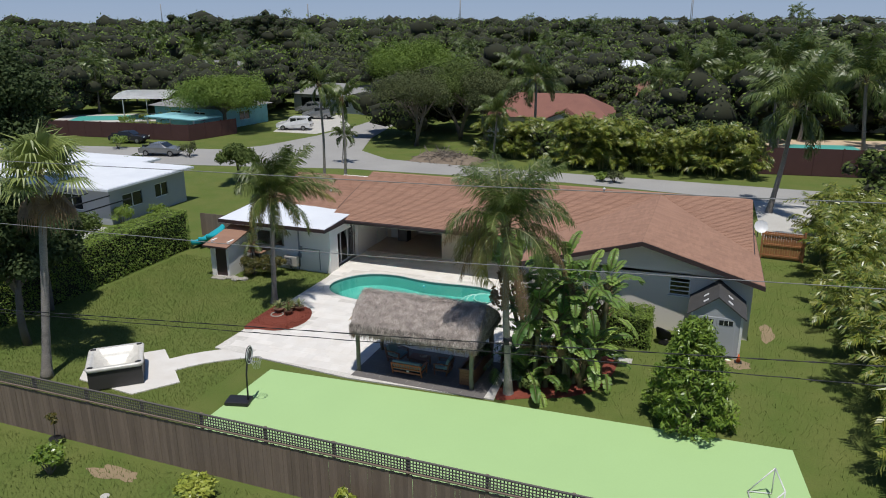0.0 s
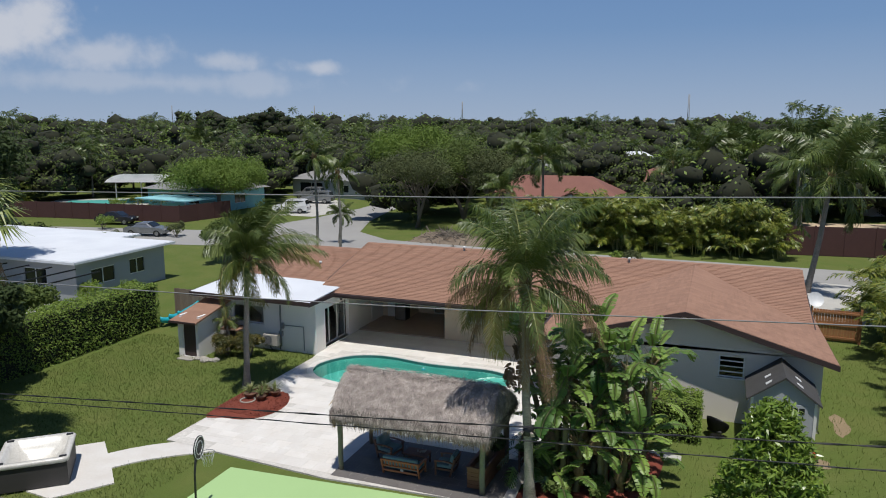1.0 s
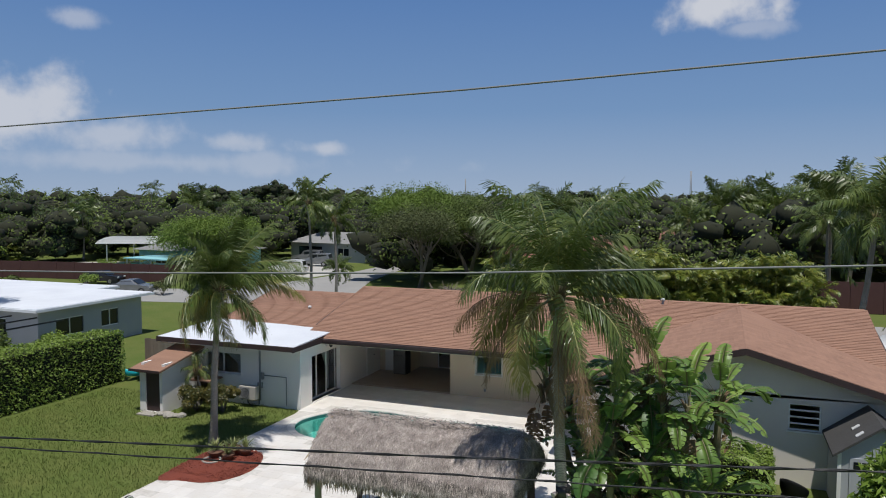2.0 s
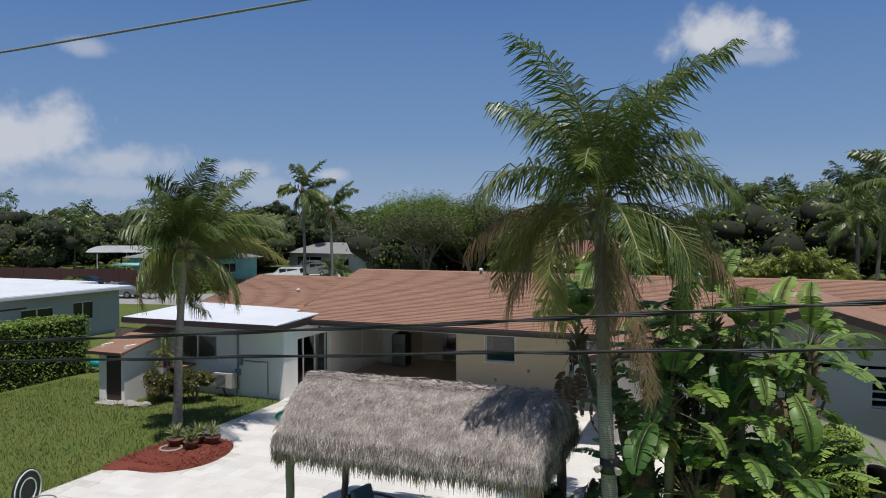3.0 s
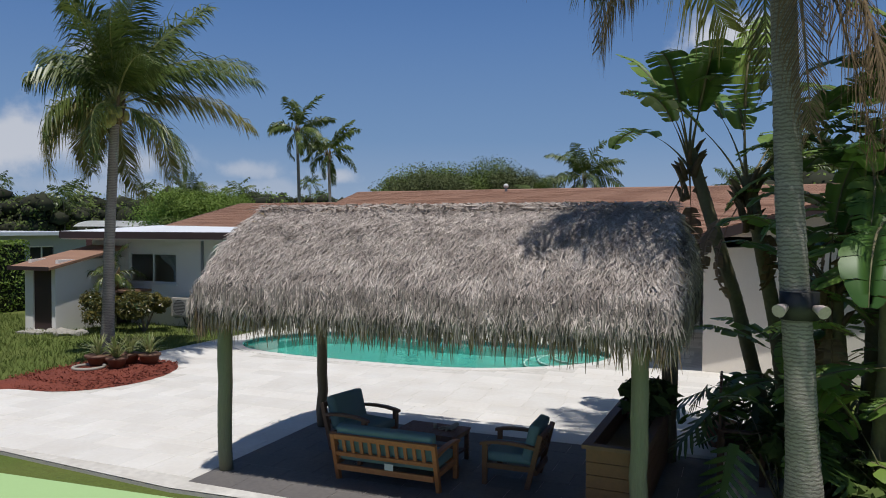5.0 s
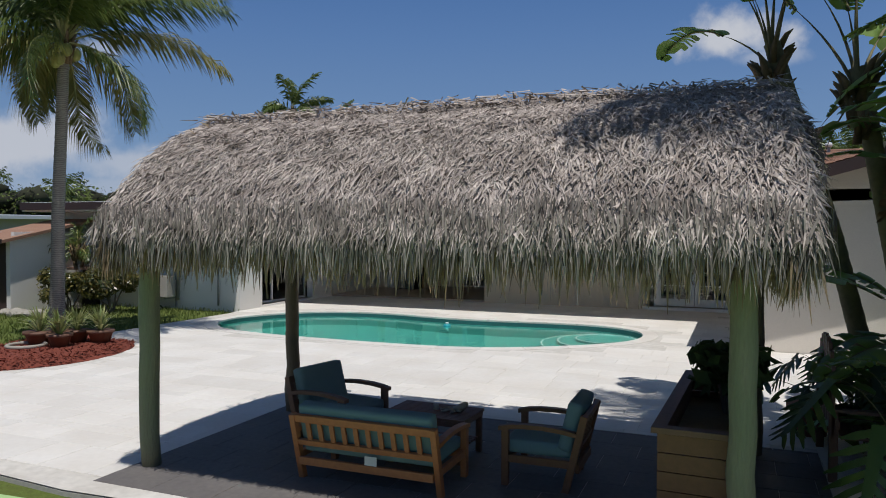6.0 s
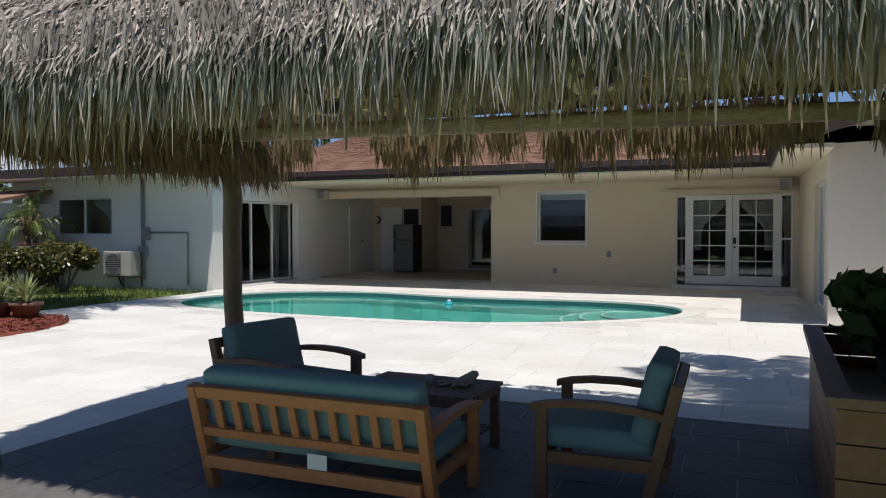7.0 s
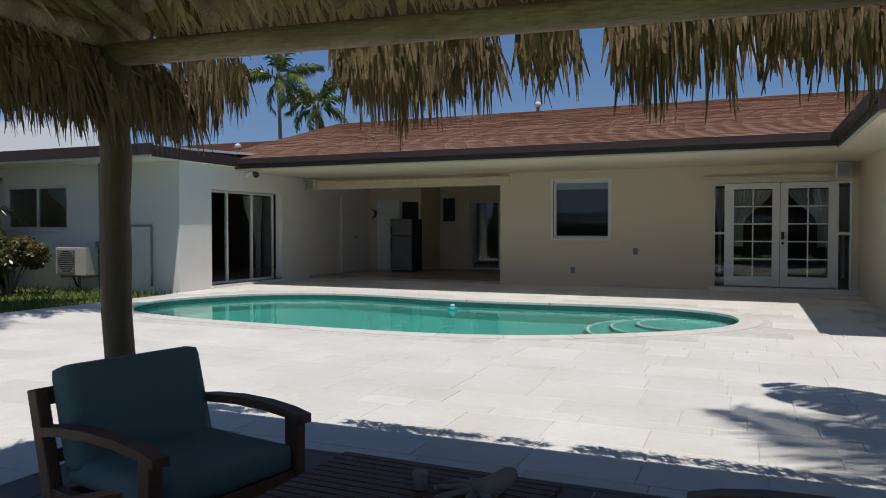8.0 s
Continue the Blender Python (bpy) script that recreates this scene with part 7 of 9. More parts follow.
# small goal frame at the end of the court
goal = thing("goal_frame", "small white pipe goal frame with net on the court", "goal", (2.6, 24.6, -0.02), 100)
for a, b in (((-0.6, 0, 0), (-0.6, 0, 0.95)), ((0.6, 0, 0), (0.6, 0, 0.95)), ((-0.6, 0, 0.95), (0.6, 0, 0.95)), ((-0.6, 0, 0.03), (-0.6, 0.7, 0.03)), ((0.6, 0, 0.03), (0.6, 0.7, 0.03)), ((-0.6, 0.7, 0.03), (0.6, 0.7, 0.03)), ((-0.6, 0.7, 0.03), (-0.6, 0, 0.95)), ((0.6, 0.7, 0.03), (0.6, 0, 0.95))):
    bm = bmesh.new()
    tube(bm, [a, b], 0.022, 8)
    part("pipe", bm, M_WHITEPLASTIC, goal)

# resin garden shed beside the gable wall
shed = thing("resin_shed", "grey resin garden shed with a dark peaked roof", "shed", (0.55, 36.15, -0.06), 0)
part("wall", wall_run("x", -1.1, 0.06, -1.05, 1.05, 0.0, 1.95), M_GREYSTUCCO, shed)
for sx in (-1.05, 1.0):
    part("wall", boxes((sx, -1.04, 0.0, sx + 0.05, 1.05, 1.95)), M_GREYSTUCCO, shed)
part("wall", boxes((-1.05, 1.05, 0.0, 1.05, 1.1, 1.95)), M_GREYSTUCCO, shed)
bm = bmesh.new()
a = [bm.verts.new(v) for v in ((-1.05, -1.1, 1.95), (1.05, -1.1, 1.95), (0, -1.1, 2.72))]
b = [bm.verts.new((v.co.x, -1.04, v.co.z)) for v in a]
bm.faces.new(a)
bm.faces.new(b[::-1])
for i in range(3):
    bm.faces.new((a[i], b[i], b[(i + 1) % 3], a[(i + 1) % 3]))
part("gable", bm, M_GREYSTUCCO, shed)
for sg in (-1, 1):
    bm = bmesh.new()
    pts = [(0, -1.25, 2.84), (sg * 1.22, -1.25, 1.92), (sg * 1.22, 1.2, 1.92), (0, 1.2, 2.84)]
    a = [bm.verts.new(v) for v in pts]
    b = [bm.verts.new((v[0], v[1], v[2] - 0.07)) for v in pts]
    bm.faces.new(a if sg < 0 else a[::-1])
    bm.faces.new(b[::-1] if sg < 0 else b)
    for i in range(4):
        bm.faces.new((a[i], b[i], b[(i + 1) % 4], a[(i + 1) % 4]))
    bmesh.ops.recalc_face_normals(bm, faces=bm.faces)
    part("roof_panel", bm, rough("dark_shed_roof", (0.07, 0.067, 0.065), roughness=0.8, fine=18, bump=0.3), shed)
    for yy in (-0.45, 0.25):
        sl = part("skylight", boxes((-0.12, -0.09, 0, 0.12, 0.09, 0.02)), M_SKYLIGHT, shed, "small white skylight")
        sl.matrix_basis = pose(sg * 0.5, yy - 0.4, 2.47, 0, sg * 37, 0)
for x0 in (-0.78, 0.02):
    d = part("door", boxes((x0, -1.13, 0.04, x0 + 0.76, -1.1, 1.85), bevel=0.01), M_GREYSTUCCO, shed)
    part("door_window", boxes((x0 + 0.1, -1.14, 1.52, x0 + 0.66, -1.13, 1.74)), M_CARGLASS, d)
    for bar in (0.28, 0.46):
        part("window_bar", boxes((x0 + bar, -1.15, 1.52, x0 + bar + 0.02, -1.14, 1.74)), M_TRIM, d)
for x0 in (-1.08, 0.98):
    part("corner_trim", boxes((x0, -1.13, 0.0, x0 + 0.1, -1.1, 1.95)), M_TRIM, shed)

chair = thing("egg_chair", "black wicker swivel chair beside the hedge", "chair", (-1.55, 35.7, -0.06), 150)
chair.scale = (0.85, 0.85, 0.85)
bm = bmesh.new()
tube(bm, [(0, 0, 0.0), (0, 0, 0.03)], 0.3, 20)
part("base", bm, M_BLACK, chair)
bm = bmesh.new()
rr = []
for j in range(7):
    t = j / 6
    row_v = []
    for k in range(15):
        a = radians(-125 + 250 * k / 14)
        r = 0.36 + 0.12 * math.sin(t * math.pi * 0.6)
        hgt = 0.3 + t * (0.75 * (0.55 + 0.45 * math.cos(a)))
        row_v.append(bm.verts.new((r * math.sin(a), r * math.cos(a), hgt)))
    rr.append(row_v)
for a, b in zip(rr, rr[1:]):
    for i in range(14):
        bm.faces.new((a[i], a[i + 1], b[i + 1], b[i]))
bmesh.ops.solidify(bm, geom=bm.faces[:], thickness=0.03)
part("shell", bm, M_BLACK, chair, smooth=True)
bm = bmesh.new()
cushion(bm, -0.33, -0.3, 0.28, 0.33, 0.33, 0.42)
part("seat", bm, M_TUBSIDE, chair, "dark seat cushion", smooth=True)

for k in range(3):
    st = thing("stepping_stone", "flat pale stepping stone in the lawn", "paving", (-3.0 - 0.75 * k, 33.2 + 0.15 * k, -0.06), 12 * k, group="stepping stones")
    part("slab", boxes((-0.3, -0.25, 0.0, 0.3, 0.25, 0.04), bevel=0.012), M_CONCRETE, st)

cone = thing("traffic_cone", "small orange plastic cone on the lawn", "cone", (1.6, 34.75, -0.05))
bm = bmesh.new()
tube(bm, [(0, 0, 0.02), (0, 0, 0.38)], [0.1, 0.025], 14)
part("body", bm, rough("orange_plastic", (0.7, 0.12, 0.03), roughness=0.5, bump=0.02), cone)
part("foot", boxes((-0.15, -0.15, 0, 0.15, 0.15, 0.025), bevel=0.006), M_BLACK, cone)

gate = thing("cedar_gate", "orange-brown cedar fence panel beside the house", "gate", (4.2, 50.6, -0.06), -4)
for x in (-1.2, 1.15):
    part("post", boxes((x - 0.06, -0.06, 0, x + 0.06, 0.06, 1.9), bevel=0.006), M_GATEWOOD, gate)
for k in range(16):
    part("board", boxes((-1.12 + 0.14 * k, 0.03, 0.08, -0.99 + 0.14 * k, 0.05, 1.75)), M_GATEWOOD, gate)
for z in (0.2, 0.9, 1.55):
    part("rail", boxes((-1.14, -0.02, z, 1.1, 0.03, z + 0.1)), M_GATEWOOD, gate)
wing = thing("cedar_fence", "weathered cedar boundary fence behind the house wing", "fence", (-33.0, 43.0, -0.06), 0)
for k in range(34):
    part("board", boxes((0.15 * k, 0, 0, 0.15 * k + 0.143, 0.022, 1.6 + 0.015 * (k % 3))), M_FENCE, wing)
part("rail", boxes((0, 0.022, 0.4, 5.1, 0.06, 0.48)), M_FENCE, wing)
part("rail", boxes((0, 0.022, 1.2, 5.1, 0.06, 1.28)), M_FENCE, wing)

# kayaks leaning at the end of the hedge
for k in range(3):
    ky = thing("kayak", "cyan plastic kayak lying beside the hedge", "kayak", (-31.5 + 0.32 * k, 41.6 + 0.1 * k, 0.24 + 0.2 * k), 8 * k, group="kayaks")
    bm = bmesh.new()
    rings = []
    for i in range(13):
        t = i / 12
        w = 0.36 * math.sin(math.pi * (0.02 + 0.96 * t)) ** 0.6
        rings.append([bm.verts.new((w * math.cos(a), -1.5 + 3.0 * t, 0.17 * math.sin(a) + 0.2 * (2 * t - 1) ** 4)) for a in np.linspace(0, 2 * math.pi, 14, endpoint=False)])
    for a, b in zip(rings, rings[1:]):
        for i in range(14):
            bm.faces.new((a[i], a[(i + 1) % 14], b[(i + 1) % 14], b[i]))
    bm.faces.new(rings[0][::-1])
    bm.faces.new(rings[-1])
    bmesh.ops.recalc_face_normals(bm, faces=bm.faces)
    part("hull", bm, M_KAYAK, ky, smooth=True)

# plants on the near side of the fence
bush("young_tree", "young leafy shrub in red mulch by the fence", (-19.6, 18.2, -0.05), (0.55, 0.55, 0.75), M_MANGO, 700, 0.18, 801)
bush("yellow_shrub", "yellow-green shrub by the fence", (-14.2, 18.75, -0.05), (0.75, 0.6, 0.5), M_YELLOWLEAF, 1100, 0.2, 802)
bush("yellow_shrub", "yellow-green shrub by the fence", (-9.2, 19.3, -0.05), (0.55, 0.5, 0.75), M_YELLOWLEAF, 800, 0.24, 803)
pp = thing("potted_sapling", "thin sapling in a black nursery pot by the fence", "potted plant", (-20.8, 19.55, -0.06))
bm = bmesh.new()
tube(bm, [(0, 0, 0), (0, 0, 0.32)], [0.17, 0.21], 16)
part("pot", bm, M_BLACK, pp)
bm = bmesh.new()
tube(bm, [(0, 0, 0.25), (0.03, 0.02, 0.8), (0, 0, 1.25)], [0.018, 0.014, 0.008], 6)
part("stem", bm, M_BARK, pp)
quads_object("leaves", crown_leaves(np.array([[0, 0, 1.2], [0.12, 0, 1.05], [-0.1, 0.05, 1.1]]), np.array([0.2, 0.15, 0.15]), 40, 0.16, 0.06), M_CROTON, pp)
cap = thing("valve_cover", "round pale valve cover in the lawn", "cover", (-17.0, 17.9, -0.06))
bm = bmesh.new()
tube(bm, [(0, 0, 0), (0, 0, 0.035)], 0.14, 18)
part("lid", bm, M_CONCRETE, cap)

# cables over the fence
def cable(name, label, pts, r, twist=0, mat=None):
    c = thing(name, label, "cable", pts[len(pts) // 2])
    base = Vector(pts[len(pts) // 2])
    dense = []
    for a, b in zip(pts, pts[1:]):
        for k in range(60):
            dense.append(Vector(a).lerp(Vector(b), k / 60) - base)
    dense.append(Vector(pts[-1]) - base)
    bm = bmesh.new()
    tube(bm, dense, r, 8)
    part("wire", bm, mat or M_WIRE, c)
    for k in range(twist):
        off = [p + Vector((0, math.cos(i * 0.9 + k * 3.14), math.sin(i * 0.9 + k * 3.14))) * r * 1.3 for i, p in enumerate(dense)]
        bm = bmesh.new()
        tube(bm, off, r * 0.7, 6)
        part("strand", bm, M_WIRE, c)
    return c


for px in (-60.0, 40.0):
    up = thing("utility_pole", "weathered wooden utility pole carrying the cables", "utility pole", (px, 20.35, -0.06), group="utility poles")
    bm = bmesh.new()
    tube(bm, [(0, 0, -0.2), (0, 0, 12.4)], [0.16, 0.11], 12)
    part("shaft", bm, M_BARK, up)
    part("crossarm", boxes((-0.06, -0.5, 8.9 if px < 0 else 11.7, 0.06, 0.5, 9.02 if px < 0 else 11.82)), M_BARK, up)
cable("power_cable", "thick twisted black overhead power cable", [(-60, 20.6, 2.9), (-23.7, 20.6, 4.28), (-6.9, 20.6, 5.74), (3.8, 20.6, 6.77), (40, 20.6, 10.4)], 0.010, 2)
cable("phone_cable", "black overhead phone cable pair", [(-60, 20.55, 2.5), (-23.7, 20.55, 4.19), (-6.8, 20.55, 5.54), (3.9, 20.55, 6.32), (40, 20.55, 9.2)], 0.010, 1)
M_THIN = rough("bare_aluminium_line", (0.26, 0.26, 0.26), roughness=0.8, fine=60, bump=0.1)
cable("power_line", "thin grey overhead power line", [(-60, 20.3, 6.6), (-22.3, 20.3, 7.68), (-10.9, 20.3, 7.97), (-6.5, 20.3, 8.13), (3.5, 20.3, 8.66), (40, 20.3, 10.4)], 0.011, mat=M_THIN)
cable("power_line", "thin grey overhead power line", [(-60, 20.0, 9.0), (-13.8, 20.0, 10.09), (-6.5, 20.0, 10.24), (3.1, 20.0, 10.57), (40, 20.0, 11.8)], 0.011, mat=M_THIN)

# small float on the water
buoy = thing("pool_float", "small blue and white chlorine float on the pool", "pool float", (-14.75, 38.9, -0.1))
bm = bmesh.new()
tube(bm, [(0, 0, -0.06), (0, 0, 0.0), (0, 0, 0.03), (0, 0, 0.05)], [0.06, 0.085, 0.085, 0.05], 16)
part("body", bm, M_KAYAK, buoy)
bm = bmesh.new()
tube(bm, [(0, 0, 0.05), (0, 0, 0.09)], [0.04, 0.035], 14)
part("cap", bm, M_WHITEPLASTIC, buoy, "white cap")

# ---- neighbours and the street ----
def simple_house(name, label, x0, y0, x1, y1, h, wall, roof, pitch=0.0, over=0.6, windows=(), turn=0.0, ridge_along="x"):
    """A small house: walls with thickness, roof with eaves, windows let into the front (y0) and right (x1) walls."""
    hx, hy = (x0 + x1) / 2, (y0 + y1) / 2
    ob = thing(name, label, "house", (hx, hy, -0.06), turn)
    a, b = (x1 - x0) / 2, (y1 - y0) / 2
    front = [w[1:] for w in windows if w[0] == "f"]
    right = [w[1:] for w in windows if w[0] == "r"]
    part("wall", wall_run("x", -b, 0.2, -a, a, 0, h, front), wall, ob)
    part("wall", wall_run("x", b, -0.2, -a, a, 0, h), wall, ob)
    part("wall", wall_run("y", a, -0.2, -b + 0.2, b - 0.2, 0, h, right), wall, ob)
    part("wall", wall_run("y", -a, 0.2, -b + 0.2, b - 0.2, 0, h), wall, ob)
    for lo, hi, z0, z1 in front:
        w = part("window", boxes((lo, -b + 0.08, z0, hi, -b + 0.1, z1)), M_CARGLASS, ob)
        part("frame", boxes((lo, -b + 0.04, z0, hi, -b + 0.12, z0 + 0.06), (lo, -b + 0.04, z1 - 0.06, hi, -b + 0.12, z1), ((lo + hi) / 2 - 0.03, -b + 0.04, z0, (lo + hi) / 2 + 0.03, -b + 0.12, z1)), M_TRIM, w)
    for lo, hi, z0, z1 in right:
        w = part("window", boxes((a - 0.1, lo, z0, a - 0.08, hi, z1)), M_CARGLASS, ob)
        part("frame", boxes((a - 0.12, lo, z0, a - 0.03, hi, z0 + 0.06), (a - 0.12, lo, z1 - 0.06, a - 0.03, hi, z1), (a - 0.12, (lo + hi) / 2 - 0.03, z0, a - 0.03, (lo + hi) / 2 + 0.03, z1)), M_TRIM, w)
    A, B = a + over, b + over
    bm = bmesh.new()
    if pitch:
        if ridge_along == "x":
            r = B * pitch
            pts = [(-A, -B, h), (A, -B, h), (A, B, h), (-A, B, h), (-A + B * 0.7, 0, h + r), (A - B * 0.7, 0, h + r)]
            fs = ((0, 1, 5, 4), (2, 3, 4, 5), (1, 2, 5), (3, 0, 4), (3, 2, 1, 0))
        else:
            r = A * pitch
            pts = [(-A, -B, h), (A, -B, h), (A, B, h), (-A, B, h), (0, -B + 0.0, h + r), (0, B, h + r)]
            fs = ((0, 4, 5, 3), (1, 2, 5, 4), (0, 1, 4), (2, 3, 5), (3, 2, 1, 0))
        v = [bm.verts.new(p) for p in pts]
        for f in fs:
            bm.faces.new([v[i] for i in f])
        bmesh.ops.recalc_face_normals(bm, faces=bm.faces)
    else:
        box(bm, -A, -B, h, A, B, h + 0.16)
        box(bm, -A + 0.1, -B + 0.1, h + 0.16, A - 0.1, B - 0.1, h + 0.2)
    part("roof", bm, roof, ob)
    return ob


nb = simple_house("neighbour_house", "grey block house with a wide flat white roof", -56.0, 42.9, -40.8, 51.0, 2.65, M_GREYSTUCCO, M_FLATROOF, 0.0, 0.6, [("r", 0.6, 2.0, 1.0, 2.1), ("r", -2.8, -0.8, 0.9, 2.0), ("f", 3.0, 5.0, 0.9, 2.1)])
simple_house("neighbour_house", "grey house wing with a flat white roof", -60.0, 50.0, -46.0, 53.5, 2.6, M_GREYSTUCCO, M_FLATROOF, 0.0, 0.4)
cage = thing("screen_enclosure", "dark framed pool screen enclosure beside the grey house", "screen enclosure", (-43.0, 38.6, -0.06))
for k in range(6):
    x = -5 + 2.0 * k
    part("post", boxes((x - 0.04, -3.0, 0, x + 0.04, -2.92, 2.4)), M_BLACK, cage)
    part("beam", boxes((x - 0.03, -3.0, 2.4, x + 0.03, 3.6, 2.48)), M_BLACK, cage)
part("beam", boxes((-5.05, -3.02, 2.4, 5.05, -2.94, 2.5)), M_BLACK, cage)
part("rail", boxes((-5.05, -3.0, 0.9, 5.05, -2.95, 0.96)), M_BLACK, cage)
part("patio_slab", boxes((-5.4, -3.4, 0, 5.6, 3.6, 0.03)), M_CONCRETE, cage)
bush("round_shrub", "round clipped shrub beside the grey house", (-39.9, 43.0, -0.06), (1.1, 1.1, 1.0), M_HEDGE, 1500, 0.14, 901)
bush("round_shrub", "round clipped shrub beside the grey house", (-38.9, 45.6, -0.06), (0.9, 0.9, 0.7), M_HEDGE, 1200, 0.14, 902)

# turquoise house across the street
simple_house("turquoise_house", "turquoise house with a pale low roof across the street", -76.0, 87.5, -63.0, 96.5, 2.7, M_TURQ, M_GREYROOF, 0.25, 0.7, [("f", -3.5, -1.5, 0.9, 2.1), ("f", 1.0, 3.0, 0.9, 2.1), ("r", -1.5, 0.6, 0.9, 2.1)], -6)
porch = thing("turquoise_porch", "low turquoise porch roof on posts", "porch", (-66.0, 81.5, -0.06), -8)
bm = bmesh.new()
box(bm, -4.5, -2.4, 2.2, 4.5, 2.4, 2.34)
part("roof", bm, M_TURQ, porch)
for x in (-4.2, 0, 4.2):
    part("post", boxes((x - 0.07, -2.2, 0, x + 0.07, -2.06, 2.2)), M_TRIM, porch)
canopy = thing("white_canopy", "arched white canopy on posts beside a pool", "canopy", (-82.5, 95.0, -0.06), 110)
bm = bmesh.new()
rows = []
for k in range(13):
    t = -1 + 2 * k / 12
    rows.append([bm.verts.new((5.2 * t, s * 4.2, 2.9 + 1.1 * math.sqrt(max(0, 1 - t * t * 0.92)))) for s in (-1, 1)])
for a, b in zip(rows, rows[1:]):
    bm.faces.new((a[0], b[0], b[1], a[1]))
bmesh.ops.solidify(bm, geom=bm.faces[:], thickness=0.06)
part("cover", bm, M_WHITEPLASTIC, canopy)
for sx in (-4.3, 4.3):
    for sy in (-3, 3):
        part("post", boxes((sx - 0.06, sy - 0.06, 0, sx + 0.06, sy + 0.06, 3.0)), M_TRIM, canopy)
np1 = thing("neighbour_pool", "turquoise neighbour pool in a pale deck", "pool", (-86.5, 91.5, -0.06), 30)
part("deck", boxes((-9, -5, 0, 9, 5, 0.06)), M_CONCRETE, np1)
part("water", boxes((-6.5, -2.8, 0.05, 6.5, 2.8, 0.08)), M_POOLWALL, np1, "turquoise pool water")
np2 = thing("neighbour_pool", "turquoise neighbour pool in a tan deck", "pool", (13.5, 96.0, -0.06), 12)
part("deck", boxes((-8, -9, 0, 9, 7, 0.06)), rough("tan_deck", (0.62, 0.48, 0.33), roughness=0.8, fine=14, bump=0.1), np2)
part("water", boxes((-6, -2.5, 0.05, 1.5, 3.0, 0.08)), M_POOLWALL, np2, "turquoise pool water")


def panel_fence(name, label, pts, height, mat):
    f = thing(name, label, "fence", (*pts[0], -0.06))
    o = Vector(pts[0])
    for a, b in zip(pts, pts[1:]):
        a, b = Vector(a) - o, Vector(b) - o
        n = max(1, int((b - a).length / 2.4))
        ang = math.degrees(math.atan2((b - a).y, (b - a).x))
        for k in range(n):
            p = a.lerp(b, k / n)
            ob = part("panel", boxes((0.05, -0.02, 0.04, (b - a).length / n - 0.05, 0.02, height)), mat, f)
            ob.matrix_basis = pose(p.x, p.y, 0, 0, 0, ang)
            ob = part("post", boxes((-0.06, -0.06, 0, 0.06, 0.06, height + 0.08)), mat, f)
            ob.matrix_basis = pose(p.x, p.y, 0, 0, 0, ang)
    return f


panel_fence("maroon_fence", "dark maroon board fence along the street", [(-120, 66.5), (-79, 75.0), (-61.2, 76.6), (-59.5, 84.0)], 2.0, M_MAROON)
panel_fence("maroon_fence", "dark maroon board fence before a neighbour pool", [(3.6, 78.5), (40, 83.0)], 2.6, M_MAROON)
simple_house("red_roof_house", "pale house with a red-brown hipped roof behind palms", -28.5, 93.0, -13.5, 103.0, 2.7, M_STUCCO, M_REDROOF, 0.42, 0.8, [("f", 2.0, 3.4, 1.0, 2.1), ("f", -4.0, -2.0, 0.9, 2.1)], 4)
gp = thing("red_gable_porch", "small red-brown gabled porch with white trim", "porch", (-18.0, 92.2, -0.06), 4)
bm = bmesh.new()
v = [bm.verts.new(p) for p in ((-2.6, -1.4, 2.5), (2.6, -1.4, 2.5), (0, -1.4, 3.7), (-2.6, 4, 2.5), (2.6, 4, 2.5), (0, 4, 3.7))]
for q in ((0, 2, 5, 3), (1, 4, 5, 2)):
    bm.faces.new([v[i] for i in q])
bmesh.ops.solidify(bm, geom=bm.faces[:], thickness=0.12)
part("roof", bm, M_REDROOF, gp)
bm = bmesh.new()
v = [bm.verts.new(p) for p in ((-2.4, -1.2, 2.5), (2.4, -1.2, 2.5), (0, -1.2, 3.55))]
bm.faces.new(v)
bmesh.ops.solidify(bm, geom=bm.faces[:], thickness=0.05)
part("gable", bm, M_TRIM, gp)
for x in (-2.3, 2.3):
    part("post", boxes((x - 0.1, -1.2, 0, x + 0.1, -1.0, 2.5)), M_TRIM, gp)
cage2 = thing("screen_enclosure", "black mansard pool screen behind the palms", "screen enclosure", (-9.0, 104.0, -0.06))
bm = bmesh.new()
v = [bm.verts.new(p) for p in ((-4, -4, 0), (4, -4, 0), (4, 4, 0), (-4, 4, 0), (-4, -4, 2.6), (4, -4, 2.6), (4, 4, 2.6), (-4, 4, 2.6), (-2.5, -2.5, 3.8), (2.5, -2.5, 3.8), (2.5, 2.5, 3.8), (-2.5, 2.5, 3.8))]
for q in ((0, 1, 5, 4), (1, 2, 6, 5), (2, 3, 7, 6), (3, 0, 4, 7), (4, 5, 9, 8), (5, 6, 10, 9), (6, 7, 11, 10), (7, 4, 8, 11), (8, 9, 10, 11)):
    bm.faces.new([v[i] for i in q])
part("screen", bm, M_TUBSIDE, cage2)
simple_house("pale_house", "pale blue-grey house with a carport across the side street", -66.0, 108.5, -52.0, 117.0, 2.8, M_GREYSTUCCO, M_GREYROOF, 0.3, 0.7, [("f", -5.5, -1.0, 0.1, 2.3), ("f", 2.0, 4.0, 0.9, 2.1)], -8)
simple_house("white_house", "long white house behind the neighbour pool", 15.0, 112.0, 38.0, 122.0, 2.9, M_STUCCO, M_GREYROOF, 0.25, 0.7, [("f", -8, -6, 0.9, 2.1), ("f", 0, 2, 0.9, 2.1)])
